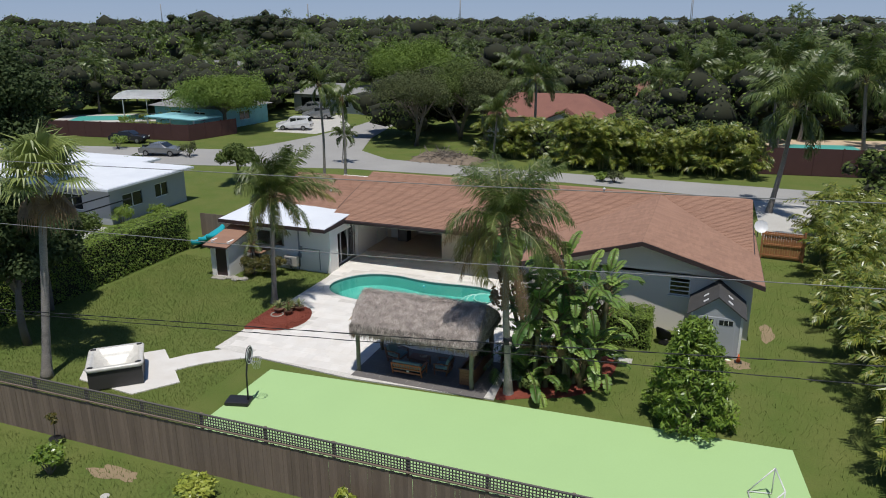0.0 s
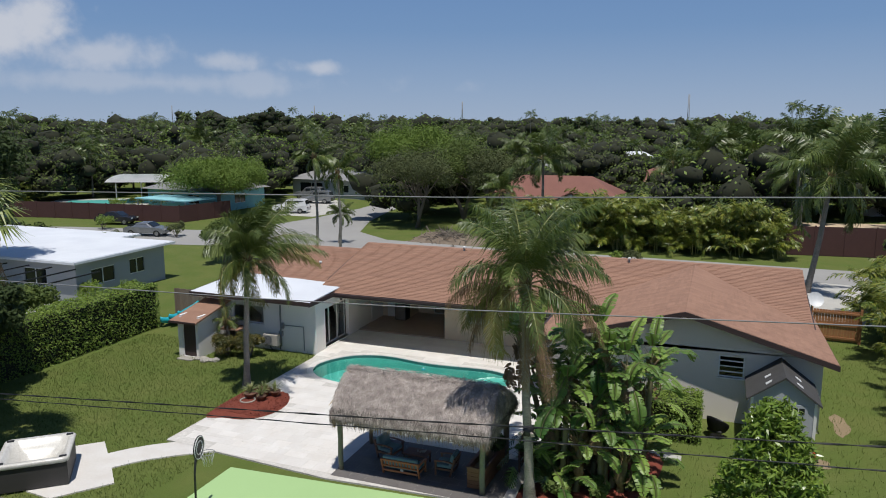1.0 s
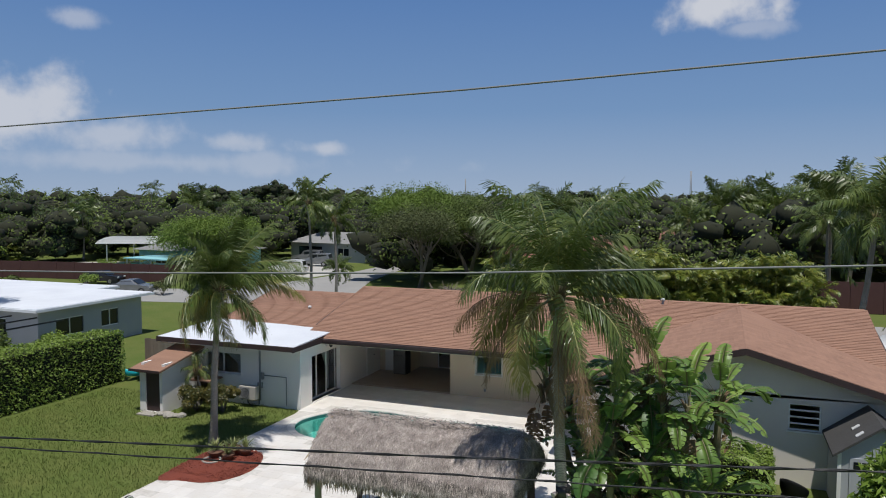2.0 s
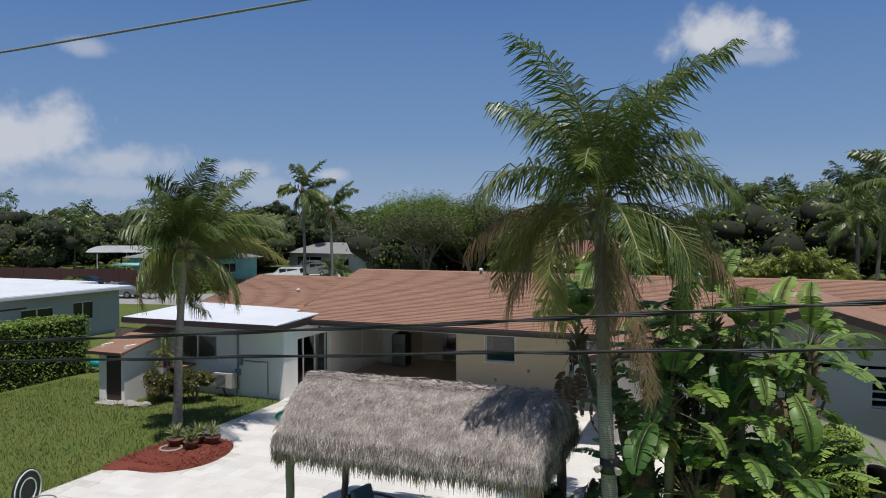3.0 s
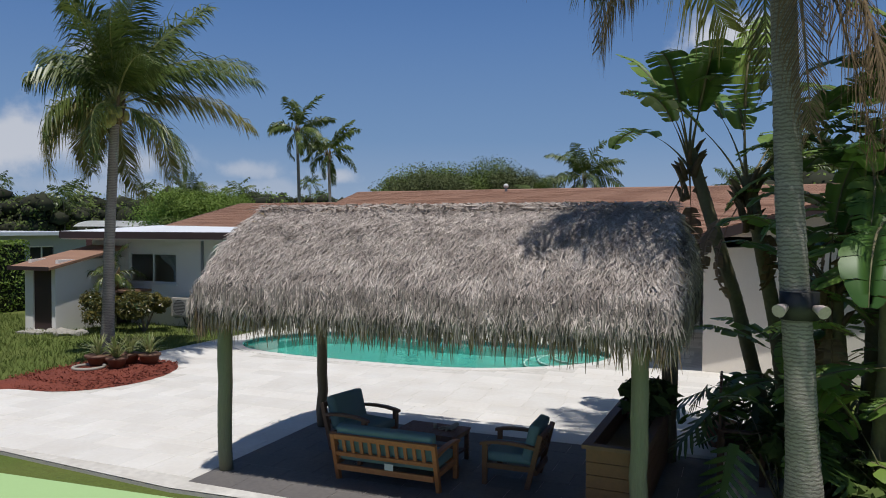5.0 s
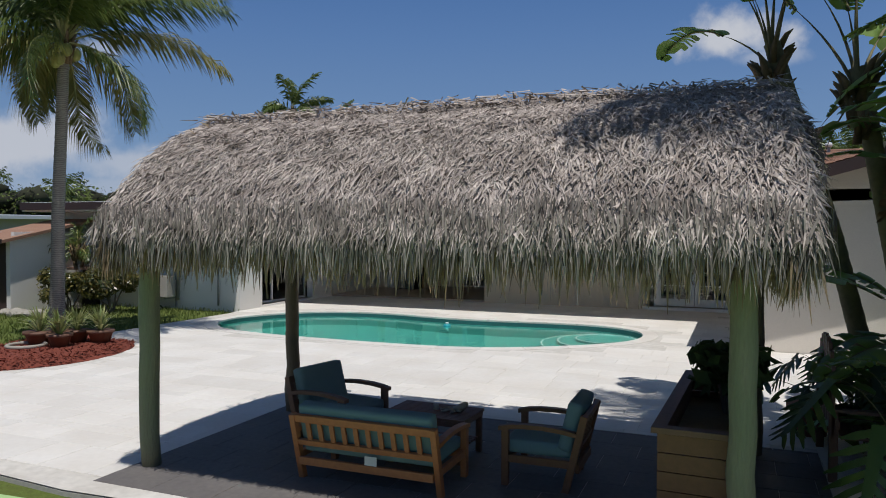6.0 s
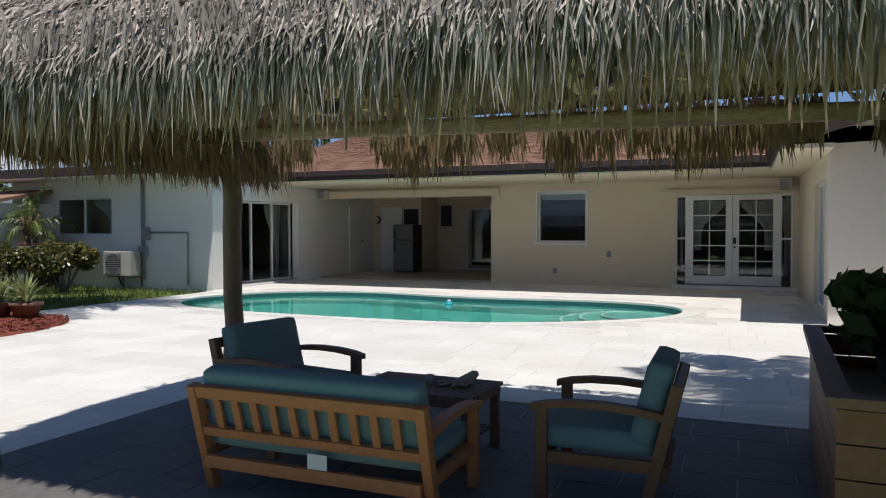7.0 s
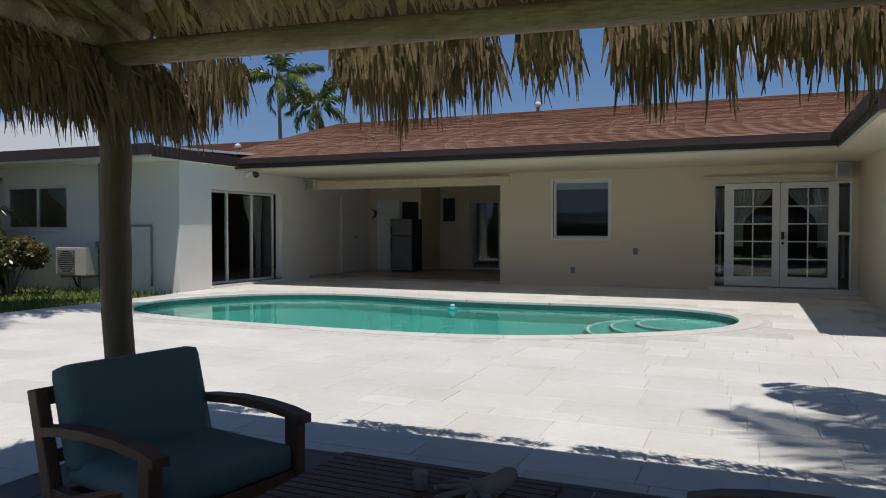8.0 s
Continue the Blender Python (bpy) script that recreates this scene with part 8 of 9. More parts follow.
FAR_HOUSES = ((-95, 140, 16, M_STUCCO, M_REDROOF), (-60, 150, 18, M_STUCCO, M_GREYROOF), (-30, 145, 15, M_STUCCO, M_GREYROOF), (-8, 128, 14, M_STUCCO, M_REDROOF), (2, 150, 16, M_STUCCO, M_FLATROOF), (-80, 185, 18, M_STUCCO, M_REDROOF), (-25, 190, 17, M_STUCCO, M_FLATROOF), (20, 180, 18, M_STUCCO, M_GREYROOF), (-120, 160, 18, M_STUCCO, M_GREYROOF), (45, 150, 16, M_STUCCO, M_REDROOF))
for k, (x, y, w, mat, roof) in enumerate(FAR_HOUSES):
    simple_house("far_house", "low suburban house half hidden among trees", x - w / 2, y - 5, x + w / 2, y + 5, 2.8, mat, roof, 0.34, 0.7, [("f", -3, -1, 0.9, 2.1)], (k * 37) % 25 - 12)
big = simple_house("far_building", "long far building with a red tile roof on the horizon", 150, 640, 330, 670, 12, M_STUCCO, M_REDROOF, 0.3, 1.0)
simple_house("far_building", "long white far building on the horizon", -60, 760, 140, 785, 13, M_TRIM, M_FLATROOF, 0.0, 0.5)


# cars
def car(label, place, turn, paint, suv=True):
    c = thing("parked_car", label, "car", place, turn, group="parked cars")
    L, W = (2.35, 0.93) if suv else (2.25, 0.88)
    prof = [(-L, 0.35), (-L, 0.85), (-L + 0.15, 1.05), (-L + 0.35, 1.72), (-L + 0.7, 1.8), (0.35, 1.78), (1.0, 1.15), (L - 0.25, 1.02), (L, 0.8), (L, 0.35)] if suv else [(-L, 0.35), (-L, 0.8), (-L + 0.3, 0.98), (-1.3, 1.02), (-0.75, 1.4), (0.3, 1.42), (1.0, 0.98), (L - 0.25, 0.85), (L, 0.65), (L, 0.35)]
    bm = bmesh.new()
    a = [bm.verts.new((x, -W * (1 if z < 1.1 else 0.86), z)) for x, z in prof]
    b = [bm.verts.new((x, W * (1 if z < 1.1 else 0.86), z)) for x, z in prof]
    bm.faces.new(a[::-1])
    bm.faces.new(b)
    for i in range(len(prof)):
        j = (i + 1) % len(prof)
        bm.faces.new((a[i], a[j], b[j], b[i]))
    bmesh.ops.recalc_face_normals(bm, faces=bm.faces)
    bmesh.ops.bevel(bm, geom=bm.edges[:], offset=0.05, segments=2, affect="EDGES")
    part("body", bm, paint, c)
    zt = 1.7 if suv else 1.36
    for sy in (-1, 1):
        y = sy * W * 0.885
        for x0, x1 in ((-L + 0.5, -0.55), (-0.45, 0.35)):
            w = part("side_window", boxes((x0, -0.012, 1.15 if suv else 1.04, x1, 0.012, zt - 0.08)), M_CARGLASS, c)
            w.matrix_basis = pose(0, y + sy * 0.012, 0)
    ws = part("windscreen", boxes((-0.36, -W * 0.8, -0.01, 0.36, W * 0.8, 0.01)), M_CARGLASS, c)
    ws.matrix_basis = pose(0.72, 0, 1.49 if suv else 1.22, 0, 44 if suv else 33, 0)
    rw = part("rear_window", boxes((-0.25, -W * 0.75, -0.01, 0.25, W * 0.75, 0.01)), M_CARGLASS, c)
    rw.matrix_basis = pose(-L + 0.24, 0, 1.42, 0, -74, 0) if suv else pose(-1.02, 0, 1.24, 0, -34, 0)
    for sx in (-1, 1):
        for sy in (-1, 1):
            bm = bmesh.new()
            tube(bm, [(sx * 1.4, sy * (W - 0.2), 0.34), (sx * 1.4, sy * (W + 0.015), 0.34)], 0.34, 18)
            wh = part("wheel", bm, M_TYRE, c)
            bm = bmesh.new()
            tube(bm, [(sx * 1.4, sy * (W + 0.015), 0.34), (sx * 1.4, sy * (W + 0.03), 0.34)], 0.21, 14)
            part("rim", bm, M_METAL, wh)
        for y in (-0.65, 0.65):
            part("headlight" if sx > 0 else "tail_light", boxes((sx * L - 0.03, y - 0.16, 0.68, sx * L + 0.02, y + 0.16, 0.84), bevel=0.01), M_WHITEPLASTIC if sx > 0 else M_MAROON, c)
    return c


car("white sport utility car parked across the street", (-54.2, 89.6, -0.03), 195, M_CARWHITE)
car("silver sport utility car in the driveway", (-61.5, 106.3, -0.03), 190, M_CARSILVER)
car("silver sport utility car in the driveway", (-57.0, 101.0, -0.03), 190, M_CARSILVER)
car("dark sedan parked on the verge by the fence", (-67.5, 73.3, -0.03), 15, M_CARDARK, False)
car("grey car parked behind the shrubs", (-57.6, 67.5, -0.03), 14, M_CARSILVER, False)

# pile of cut branches
pile = thing("branch_pile", "pile of cut branches and debris on the verge", "debris pile", (-26.8, 75.0, -0.06))
bm = bmesh.new()
g = []
for i in range(23):
    row_v = []
    for j in range(11):
        u, w = i / 22 * 2 - 1, j / 10 * 2 - 1
        z = max(0, 1 - u * u) ** 0.6 * max(0, 1 - w * w) * (0.9 + 0.5 * noise.noise(Vector((u * 4, w * 3, 1))))
        row_v.append(bm.verts.new((u * 3.8, w * 1.9, z * 0.9)))
    g.append(row_v)
for a, b in zip(g, g[1:]):
    for j in range(10):
        bm.faces.new((a[j], b[j], b[j + 1], a[j + 1]))
part("brushwood", bm, M_DEBRIS, pile)
rng_d = np.random.default_rng(55)
bm = bmesh.new()
for k in range(150):
    p = Vector((rng_d.normal(0, 1.7), rng_d.normal(0, 0.9), 0))
    p.z = 0.9 * max(0.05, 1 - (p.x / 3.8) ** 2 - (p.y / 1.9) ** 2)
    d = Vector((rng_d.normal(), rng_d.normal(), rng_d.normal(0, 0.35))).normalized() * rng_d.uniform(0.4, 1.1)
    tube(bm, [p - d, p + d * 0.2, p + d], [0.04, 0.035, 0.015], 5)
part("branches", bm, M_BARK, pile, "tangled bare branches", kind="stuff")

# street trees
broad_tree("street_tree", "grey-green spreading tree on the verge", (-33.5, 82.5, -0.06), 9.4, 5.6, M_OLIVETREE, M_BARK, per=420, clumps=42, length=0.22, trunk=0.2, low=0.3, seed=61, stems=3)
broad_tree("street_tree", "dark round-headed tree on the verge", (-30.2, 89.0, -0.06), 9.8, 5.4, M_LEAF, M_BARK, per=420, clumps=44, length=0.24, trunk=0.26, low=0.25, seed=62, stems=2)
broad_tree("street_tree", "dark round-headed tree beside the verge", (-26.0, 87.0, -0.06), 9.2, 4.6, M_OLIVETREE, M_BARK, per=400, clumps=40, length=0.24, trunk=0.22, low=0.25, seed=63, stems=2)
broad_tree("shade_tree", "wide flat-topped feathery tree over the turquoise house", (-62.8, 86.0, -0.06), 7.2, 7.8, M_BRIGHTTREE, M_BARK, per=700, clumps=64, length=0.26, trunk=0.32, low=0.24, seed=64, flat=0.3)
broad_tree("shade_tree", "wide bright green feathery tree beyond the street", (-45.5, 112.0, -0.06), 11.5, 9.0, M_BRIGHTTREE, M_BARK, per=620, clumps=60, length=0.3, trunk=0.4, low=0.25, seed=65, flat=0.2)
broad_tree("small_tree", "small dark leafy tree on the side lawn", (-40.8, 58.0, -0.06), 4.0, 2.3, M_LEAF, M_BARK, per=260, clumps=26, length=0.26, trunk=0.1, low=0.25, seed=66)
for k, (x, y, r) in enumerate(((-65.5, 69.3, 1.4), (-54.3, 67.9, 1.3), (-22.6, 79.0, 1.3), (-8.6, 69.8, 0.9), (-9.8, 70.0, 0.7), (-72.0, 80.5, 1.2), (-77.0, 83.0, 1.5))):
    bush("round_shrub", "round green shrub beside the street", (x, y, -0.06), (r, r, r * 0.75), M_HEDGE if k % 2 == 0 else M_OLIVETREE, 900, 0.2, 920 + k)

# clumping palms across the street and tall coconut palms
far_areca = [areca((-13.5, 76.5, -0.06), 5.6, 10, 741, length=2.5, pairs=18, group="street arecas"), areca((-10.8, 76.0, -0.06), 5.2, 10, 742, length=2.5, pairs=18, group="street arecas")]
rng_a = np.random.default_rng(71)
for k in range(16):
    copy_thing(far_areca[k % 2], pose(-14.0 + 1.15 * k + rng_a.normal(0, 0.3), 76.0 + (k % 3) * 1.5, -0.06, 0, 0, rng_a.uniform(0, 360)) @ Matrix.Scale(rng_a.uniform(0.6, 0.98), 4))
for x, y, sc_a in ((-71.5, 84.5, 0.42), (-74.5, 84.0, 0.38), (-98.0, 86.0, 0.6), (-102.0, 84.0, 0.7)):
    copy_thing(far_areca[0], pose(x, y, -0.06, 0, 0, rng_a.uniform(0, 360)) @ Matrix.Scale(sc_a, 4))
for k, (x, y) in enumerate(((-23.0, 80.0), (-20.5, 78.5), (-19.0, 80.5))):
    copy_thing(far_areca[k % 2], pose(x, y, -0.06, 0, 0, 70 * k) @ Matrix.Scale(0.8, 4))
cp = [coconut_palm("coconut_palm", "tall full-crowned coconut palm beside the street", (4.0, 63.0, -0.06), (4.85, 62.5, 7.9), 24, 4.9, 81, separate=False, nuts=7, pairs=46, leaf=1.05, r=(0.2, 0.14), width=0.11),
      coconut_palm("coconut_palm", "coconut palm with drooping fronds beyond the street", (-20.5, 87.0, -0.06), (-20.3, 87.0, 7.6), 18, 4.1, 82, separate=False, pairs=38, leaf=0.95, r=(0.18, 0.12), width=0.12)]
for k, (x, y, s) in enumerate(((-22.5, 77.5, 0.72), (-7.5, 98.0, 1.05), (-3.5, 92.0, 1.15), (1.5, 96.0, 1.25), (6.0, 93.0, 1.3), (-1.0, 105.0, 1.35), (9.0, 101.0, 1.3), (5.0, 84.0, 1.1), (14.0, 88.0, 1.25), (18.0, 97.0, 1.3), (-33.0, 120.0, 1.0), (-64.0, 135.0, 1.15), (-55.0, 128.0, 1.1), (24.0, 104.0, 1.3), (-92.0, 120.0, 1.2), (28.0, 90.0, 1.2), (-36.5, 70.0, 0.42))):
    copy_thing(cp[k % 2], pose(x, y, -0.06, 0, 0, 73 * k) @ Matrix.Scale(s * 0.84, 4))

# dark evergreens on the near side boundary
broad_tree("casuarina", "dark feathery evergreen behind the fan palm", (-29.0, 25.5, -0.06), 8.5, 2.2, M_DARKPLANT, M_BARK, per=420, clumps=40, length=0.28, trunk=0.2, low=0.02, seed=91)
broad_tree("casuarina", "dark feathery evergreen behind the fan palm", (-31.5, 29.0, -0.06), 6.5, 2.0, M_DARKPLANT, M_BARK, per=380, clumps=36, length=0.28, trunk=0.2, low=0.02, seed=92)
broad_tree("casuarina", "tall dark evergreen beyond the hedge", (-46.5, 40.5, -0.06), 15.5, 3.2, M_DARKPLANT, M_BARK, per=420, clumps=46, length=0.35, trunk=0.3, low=0.05, seed=93)
broad_tree("small_tree", "dark leafy tree beyond the hedge", (-37.5, 36.0, -0.06), 3.6, 2.0, M_LEAF, M_BARK, per=240, clumps=26, length=0.24, trunk=0.1, low=0.05, seed=94)

# towers on the horizon
for x, y, h in ((-560, 950, 36), (-315, 900, 38), (-30, 640, 34), (-860, 1000, 40)):
    tw = thing("radio_mast", "thin grey lattice mast on the horizon", "mast", (x, y, 0), group="horizon masts")
    bm = bmesh.new()
    for k in range(3):
        a = 2.1 * k
        tube(bm, [(0.9 * math.cos(a), 0.9 * math.sin(a), 0), (0.5 * math.cos(a), 0.5 * math.sin(a), h)], 0.3, 5)
    part("lattice", bm, M_GREYMETAL, tw)

# the wooded suburb out to the horizon
rng_f = np.random.default_rng(77)
quads_f, slots_f = [], []
core_c, core_r = [], []


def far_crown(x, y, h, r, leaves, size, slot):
    """A far tree: domed clumps, leaves that face outward, inner shade painted by dark cores."""
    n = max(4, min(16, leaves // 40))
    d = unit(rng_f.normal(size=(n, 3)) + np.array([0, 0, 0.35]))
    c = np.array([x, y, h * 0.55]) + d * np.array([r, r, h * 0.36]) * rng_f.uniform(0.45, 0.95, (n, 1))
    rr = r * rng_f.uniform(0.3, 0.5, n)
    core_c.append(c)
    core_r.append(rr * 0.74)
    k = rng_f.integers(0, n, leaves)
    e = unit(rng_f.normal(size=(leaves, 3)) + np.array([0, 0, 0.45]))
    p = c[k] + e * (rr[k] * rng_f.uniform(0.72, 1.12, leaves))[:, None] * np.array([1, 1, 0.75])
    q = leaf_quads(p, e * 1.3 + rng_f.normal(size=(leaves, 3)) * 0.4, size * 1.15, size * 0.6, rng_f)
    quads_f.append(q)
    slots_f.append(np.full(len(q), slot))


def far_palm(x, y, h, size, fronds=15):
    for k in range(fronds):
        t = k / fronds
        pts, q = frond_quads(rng_f, k * 2.4, radians(80 - 85 * t), size * rng_f.uniform(0.85, 1.1), radians(60 + 50 * t), 9, size * 0.32, size * 0.085, 0.9, roll=rng_f.normal(0, 0.4))
        quads_f.append(q + np.array([x, y, h]))
        slots_f.append(np.full(len(q), 5))
    st = ribbon_quads(np.array([[x, y, 0], [x + 0.2, y, h * 0.5], [x, y, h]]), 0.22)
    quads_f.append(st)
    slots_f.append(np.full(len(st), 6))


def clear(x, y):
    for row in FAR_HOUSES:
        if abs(x - row[0]) < row[2] / 2 + 3 and row[1] - 17 < y < row[1] + 9:
            return False
    if 40 < y < 78 and -125 < x < 40:
        return False
    if -64 < x < -39 and 70 < y < 107:
        return False
    if -39 < x < -22 and y < 84:
        return False
    if -93 < x < -60 and y < 99:
        return False
    if -34 < x < -9 and 78 < y < 108:
        return False
    if 2.5 < x < 24 and y < 104:
        return False
    if x > -30 and y < 82:
        return False
    return True


for near, far_d, n, h, size, leaves in ((78, 135, 330, (3.5, 10), 0.40, 640), (135, 260, 560, (4, 12), 0.66, 300), (260, 560, 850, (5, 14), 1.2, 130), (560, 1500, 1150, (8, 17), 2.2, 64)):
    for _ in range(n):
        d = math.sqrt(rng_f.uniform(near ** 2, far_d ** 2))
        a = rng_f.uniform(-0.30, 1.05)
        x, y = -math.sin(a) * d, 3 + math.cos(a) * d
        if not clear(x, y):
            continue
        hh = rng_f.uniform(*h) * (0.75 + 0.6 * abs(noise.noise(Vector((x, y, 0)) * 0.02)))
        grow = 1 + (d > 260) * 0.4 + (d > 560) * 0.6
        if rng_f.uniform() < 0.13 and d < 600:
            far_palm(x, y, hh * 1.05 + 1.0, rng_f.uniform(2.4, 3.4))
        else:
            far_crown(x, y, hh, hh * rng_f.uniform(0.45, 0.85) * grow, leaves, size, int(rng_f.choice([0, 0, 1, 4, 1, 3, 2, 0, 3])))
# tall dark pines standing over the rest
for k in range(26):
    a, d = rng_f.normal(0.62, 0.05), rng_f.uniform(330, 400)
    far_crown(-math.sin(a) * d, math.cos(a) * d, rng_f.uniform(13, 20), rng_f.uniform(4, 6.5), 620, 0.9, 4)
for k in range(22):
    a, d = rng_f.normal(0.2, 0.09), rng_f.uniform(330, 420)
    far_crown(-math.sin(a) * d, math.cos(a) * d, rng_f.uniform(12, 16), rng_f.uniform(4, 6.5), 520, 0.9, 4)
# trees round the houses beyond the street
STREET_TREES = ((-31.5, 96, 8, 3.5, 0), (-33, 102, 9, 4, 4), (-17.5, 79.5, 3.0, 1.8, 0), (-15, 81, 4.0, 2.4, 4), (-11.5, 80.5, 4.5, 2.6, 4), (-8, 81, 4.5, 2.6, 4), (-4.5, 80.5, 4.5, 2.6, 0), (-1, 81, 4.5, 2.6, 4), (2, 81.5, 4.2, 2.3, 0), (-20.5, 82, 3.2, 2, 0), (-9.5, 86, 5.5, 3, 0), (-7.5, 92, 6, 3.2, 1), (-4, 87, 6.5, 3.2, 0), (0.5, 86, 6, 3, 4), (-13, 107, 7, 3.5, 0), (-68, 101, 7, 4, 4))
GARDEN_TREES = ((-76, 102, 8, 4.5, 0), (-85, 103, 8, 4.5, 4), (-93, 98, 7, 4, 0), (-96, 90, 6.5, 3.8, 0), (-99, 82, 6, 3.6, 4), (-41.5, 104, 6, 3, 0), (-39.5, 97, 5, 2.5, 1), (-37, 90, 4, 2.4, 0), (-64, 99, 6, 3, 0), (27, 92, 7, 3.5, 0), (30, 100, 8, 4, 4), (8, 106, 8, 4, 0), (14, 107, 8, 4, 4), (-104, 76, 6, 3.5, 0), (-101, 88, 7, 4, 4), (-88, 108, 9, 5, 4))
for x, y, h, r, s in STREET_TREES + GARDEN_TREES:
    far_crown(x, y, h, r, 800, 0.40, s)
for k in range(75):
    far_crown(rng_f.uniform(-140, -94), rng_f.uniform(80, 130), rng_f.uniform(5, 9), rng_f.uniform(2.8, 4.6), 560, 0.46, int(rng_f.choice([0, 4, 4, 1])))
for k in range(80):
    x, y = rng_f.uniform(-95, 32), rng_f.uniform(110, 142)
    if clear(x, y):
        far_crown(x, y, rng_f.uniform(5, 10), rng_f.uniform(2.8, 4.8), 560, 0.46, int(rng_f.choice([0, 4, 1, 3])))
for k in range(90):
    x, y = rng_f.uniform(-75, -48), rng_f.uniform(54, 64)
    if y > 52 + (x + 75) * 0.0 and y < 56:
        far_crown(x, y, rng_f.uniform(2, 3.5), 1.6, 160, 0.4, 0)
for k in range(60):
    x, y = rng_f.uniform(-110, -58), rng_f.uniform(28, 56)
    if x < -60 or y < 34:
        far_crown(x, y, rng_f.uniform(4, 8), rng_f.uniform(2, 3.5), 360, 0.42, int(rng_f.choice([0, 1])))
for k in range(40):
    far_crown(rng_f.uniform(10.5, 30), rng_f.uniform(22, 78), rng_f.uniform(3, 5.5), rng_f.uniform(1.6, 2.6), 340, 0.4, int(rng_f.choice([0, 2])))
quads_f, slots_f = np.concatenate(quads_f), np.concatenate(slots_f)
# the farthest crowns need fewer leaves over their inner masses
keep_f = (quads_f.mean(axis=1)[:, 1] < 150) | (slots_f >= 5) | (np.random.default_rng(77).uniform(size=len(slots_f)) < 0.6)
quads_f, slots_f = quads_f[keep_f], slots_f[keep_f]
woods = quads_object("woods", quads_f, [M_LEAF, M_OLIVETREE, M_HEDGE, M_BRIGHTTREE, M_DARKPLANT, M_FROND, M_PALMTRUNK], None, "", slots_f)
tagged(woods, "dense green suburban treetops out to the horizon", "trees", kind="stuff")

# the close inner foliage of those trees: one lumpy mass a clump, shade in its colour
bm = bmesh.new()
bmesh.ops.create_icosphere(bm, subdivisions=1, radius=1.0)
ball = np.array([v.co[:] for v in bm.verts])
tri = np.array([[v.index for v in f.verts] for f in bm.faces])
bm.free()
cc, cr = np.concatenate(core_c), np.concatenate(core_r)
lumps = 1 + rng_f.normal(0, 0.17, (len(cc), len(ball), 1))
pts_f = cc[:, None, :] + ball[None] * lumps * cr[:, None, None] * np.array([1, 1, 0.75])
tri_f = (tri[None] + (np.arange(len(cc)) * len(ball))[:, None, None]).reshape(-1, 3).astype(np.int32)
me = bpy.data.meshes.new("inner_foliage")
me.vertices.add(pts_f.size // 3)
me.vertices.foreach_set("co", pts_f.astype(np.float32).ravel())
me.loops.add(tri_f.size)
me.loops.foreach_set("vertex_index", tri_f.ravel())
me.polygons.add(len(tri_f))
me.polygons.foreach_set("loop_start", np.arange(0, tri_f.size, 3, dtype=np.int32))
me.materials.append(M_SHADECORE)
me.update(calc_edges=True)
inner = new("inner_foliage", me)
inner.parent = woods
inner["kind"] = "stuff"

# ---- single pavers of the deck: those before and under the hut as pieces, the rest joined ----
paver_kinds = {}
near = sorted(tile_rows, key=lambda r: abs((r[1] + r[3]) / 2 - 31.0) + 0.35 * abs((r[0] + r[2]) / 2 + 11.5))
for r in near[:300]:
    key = (round(r[2] - r[0], 2), round(r[3] - r[1], 2), r[4])
    if key not in paver_kinds:
        paver_kinds[key] = paver_mesh(key[0], key[1], M_DARKTILE if r[4] else M_TRAVERTINE)
    ob = new("paver", paver_kinds[key])
    ob.parent = deck
    ob.location = ((r[0] + r[2]) / 2, (r[1] + r[3]) / 2, rng_t.uniform(-0.0006, 0.0006))
for slot, mat in ((0, M_TRAVERTINE), (1, M_DARKTILE)):
    verts, faces = [], []
    for x0, y0, x1, y1, s in near[300:]:
        if s != slot:
            continue
        g, c, b = 0.002, 0.003, len(verts)
        dz = rng_t.uniform(-0.0006, 0.0006)
        for d, z in ((0, -0.02), (0, -c), (c, 0)):
            verts += [(x0 + g + d, y0 + g + d, z + dz), (x1 - g - d, y0 + g + d, z + dz), (x1 - g - d, y1 - g - d, z + dz), (x0 + g + d, y1 - g - d, z + dz)]
        faces.append((b + 8, b + 9, b + 10, b + 11))
        for l in (0, 4):
            faces += [(b + l + i, b + l + (i + 1) % 4, b + l + 4 + (i + 1) % 4, b + l + 4 + i) for i in range(4)]
    if verts:
        raw("pavers", verts, faces, mat, deck, kind="stuff")

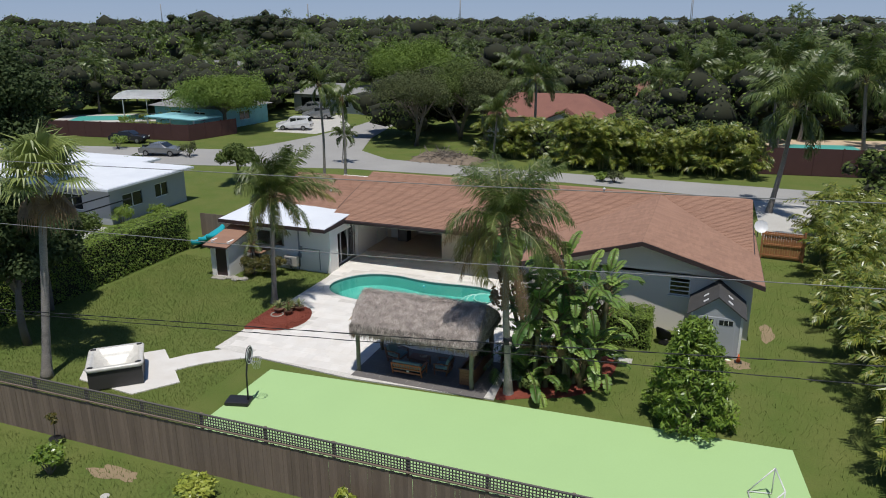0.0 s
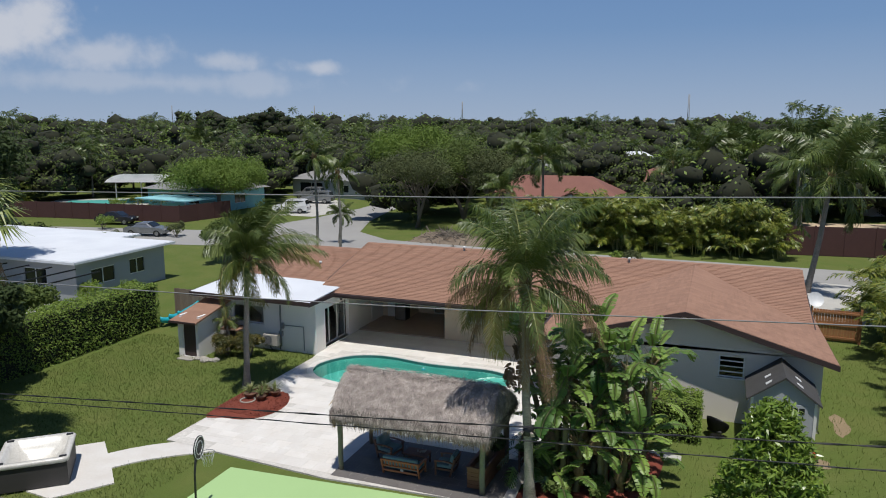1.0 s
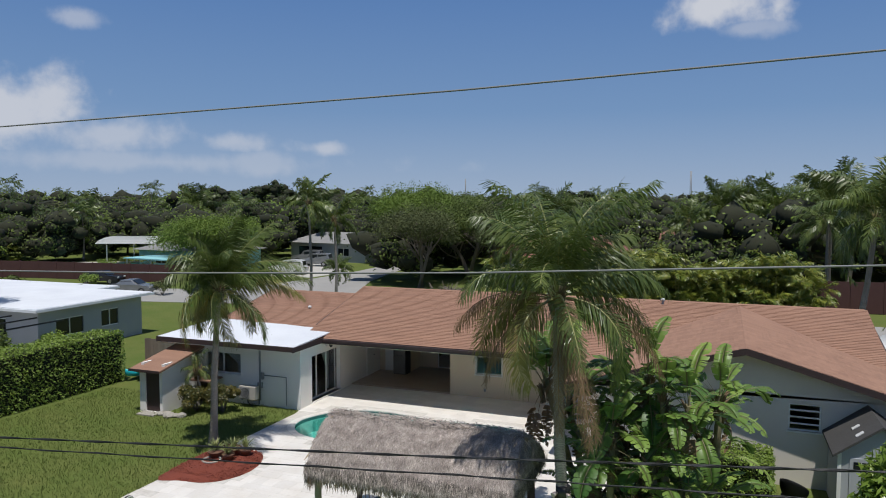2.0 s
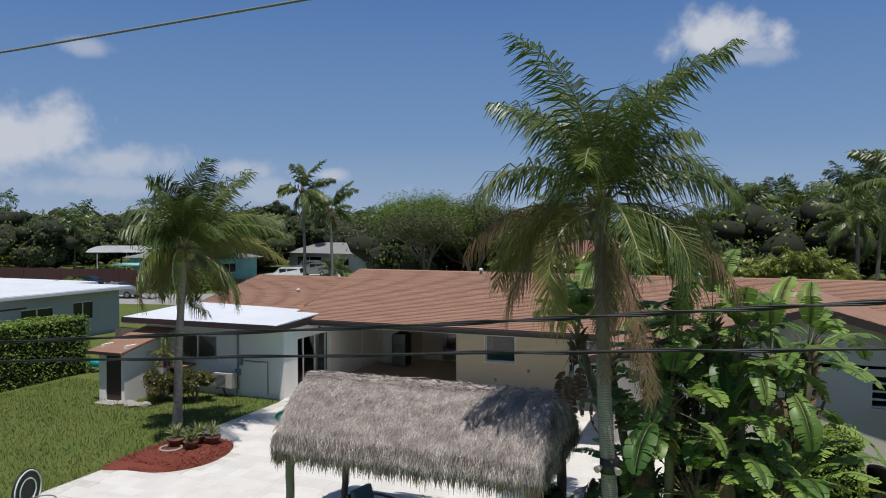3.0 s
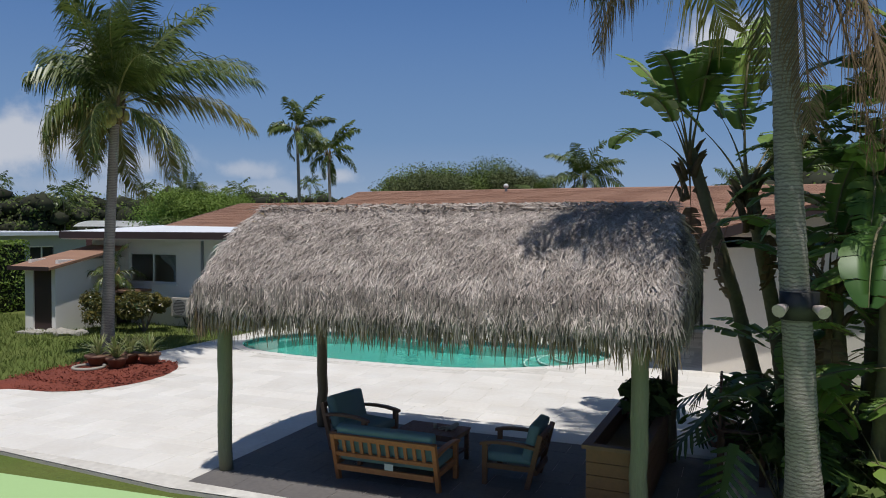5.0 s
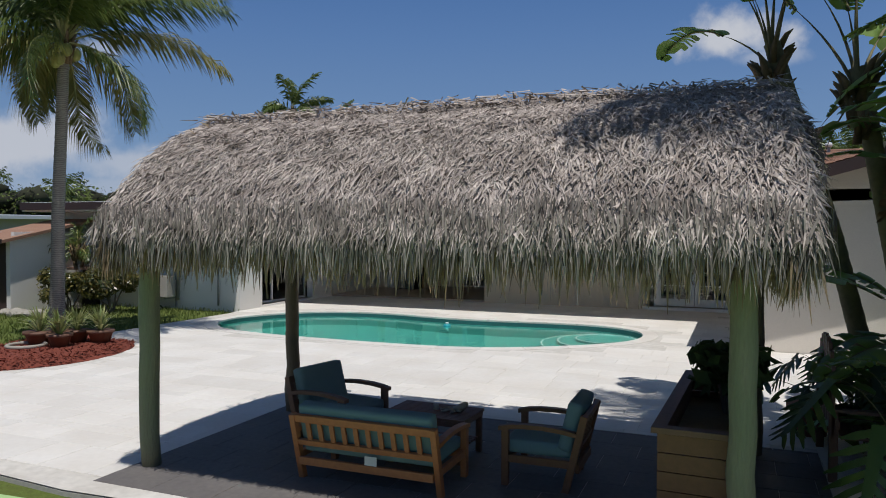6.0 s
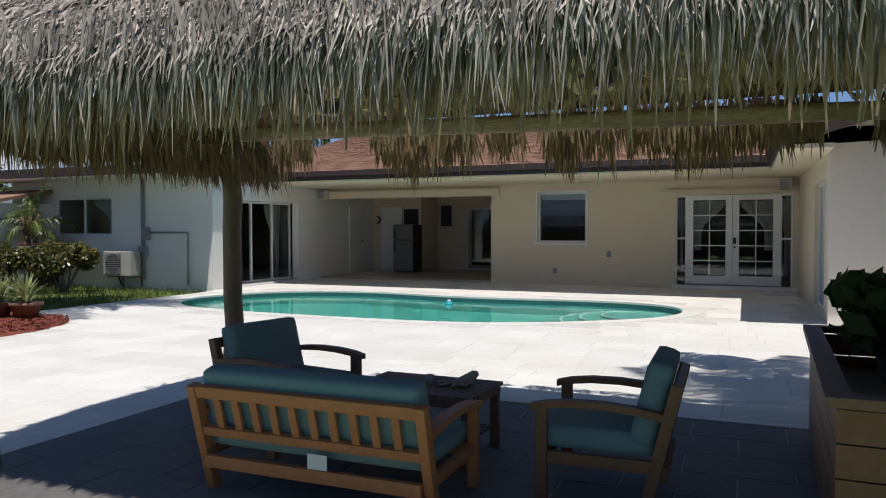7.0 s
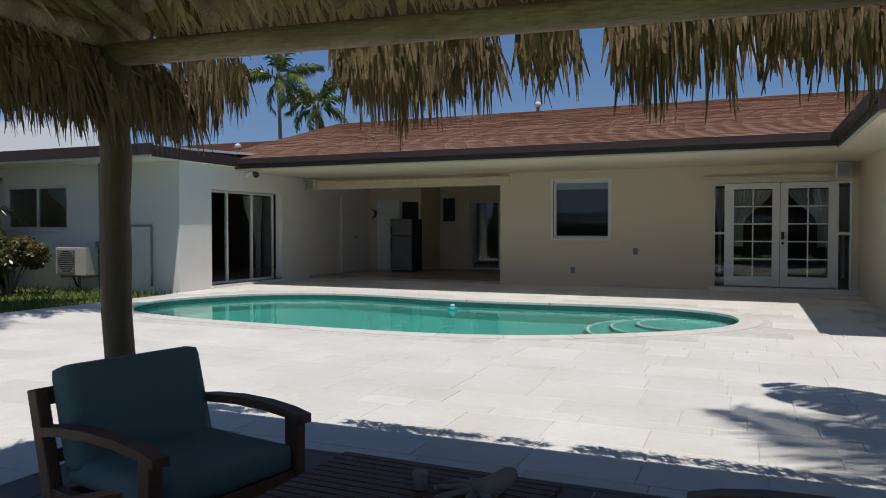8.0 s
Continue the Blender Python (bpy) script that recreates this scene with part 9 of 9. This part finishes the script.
# ---- shingles: courses of tabs over the roof planes ----
def shingle_rows(a, b, up, length, tab=0.92, course=0.145, seed=1):
    """Tabs on the plane from the eave a-b, up the unit vector up, for a length."""
    rng = np.random.default_rng(seed)
    a, b, up = Vector(a), Vector(b), Vector(up).normalized()
    along = (b - a).normalized()
    n = along.cross(up).normalized()
    if n.z < 0:
        n = -n
    out = []
    for k in range(int(length / course)):
        s = -rng.uniform(0, tab)
        total = (b - a).length
        while s < total:
            w = tab * rng.uniform(0.35, 1.0)
            s0, s1 = max(0, s), min(total, s + w)
            if s1 - s0 > 0.03:
                o = a + up * (k * course - 0.01 + rng.uniform(-0.008, 0.008))
                lo, hi = n * (0.018 + rng.uniform(0, 0.006)), n * 0.006
                out.append([o + along * s0 + lo, o + along * (s1 - 0.006) + lo, o + along * (s1 - 0.006) + up * (course * 1.15) + hi, o + along * s0 + up * (course * 1.15) + hi])
                out.append([o + along * s0, o + along * (s1 - 0.006), o + along * (s1 - 0.006) + lo, o + along * s0 + lo])
            s += w
    return np.array([[tuple(v) for v in q] for q in out])


main_up = (0, R_Y - EAVE_Y, R_Z - E_Z)
rows_all = [shingle_rows((-21.6, EAVE_Y, E_Z), (2.0, EAVE_Y, E_Z), main_up, Vector(main_up).length, seed=1)]
low_up = (0, R_Y - 42.0, 1.06)
rows_all.append(shingle_rows((-27.3, 42.0, 3.0), (-21.6, 42.0, 3.0), low_up, Vector(low_up).length, seed=2))
rows_all.append(shingle_rows((-8.86, 36.6, 2.74), (-8.86, 46.4, 2.74), (5.91, 0, 1.66), 6.13, seed=3))
rows_all.append(shingle_rows((2.4, 36.6, 2.88), (2.2, 46.4, 2.88), (-5.35, 0, 1.52), 5.56, seed=4))
at_house(quads_object("shingles", np.concatenate(rows_all), M_SHINGLE, house, "courses of brown shingle tabs", kind="stuff"))

# ---- fence boards ----
board_mesh = []
for k in range(4):
    me = bpy.data.meshes.new("board")
    bm = bmesh.new()
    h = 1.7 + (0.0, -0.012, 0.006, -0.02)[k]
    box(bm, 0.003, -0.02, 0.0, 0.142, 0.0, h - 0.003)
    bm.to_mesh(me)
    bm.free()
    me.materials.append(M_FENCE)
    board_mesh.append(me)
k = 0
x = FX0
while x < FX1 - 0.1:
    if -26.5 < x < 6.0 and k < 300:
        ob = new("board", board_mesh[k % 4])
        ob.parent = fence
        ob.location = (x + 9.0, 0.03 + 0.004 * math.sin(k * 2.7), -0.06)
        ob.rotation_euler = (0, 0.004 * math.sin(k * 1.3), 0)
        k += 1
    x += 0.145
rest = bmesh.new()
x = FX0
while x < -26.5:
    box(rest, x + 9.003, 0.01, -0.06, x + 9.142, 0.03, 1.69)
    x += 0.145
x = 6.0
while x < FX1:
    box(rest, x + 9.003, 0.01, -0.06, x + 9.142, 0.03, 1.69)
    x += 0.145
part("boards", rest, M_FENCE, fence, kind="stuff")
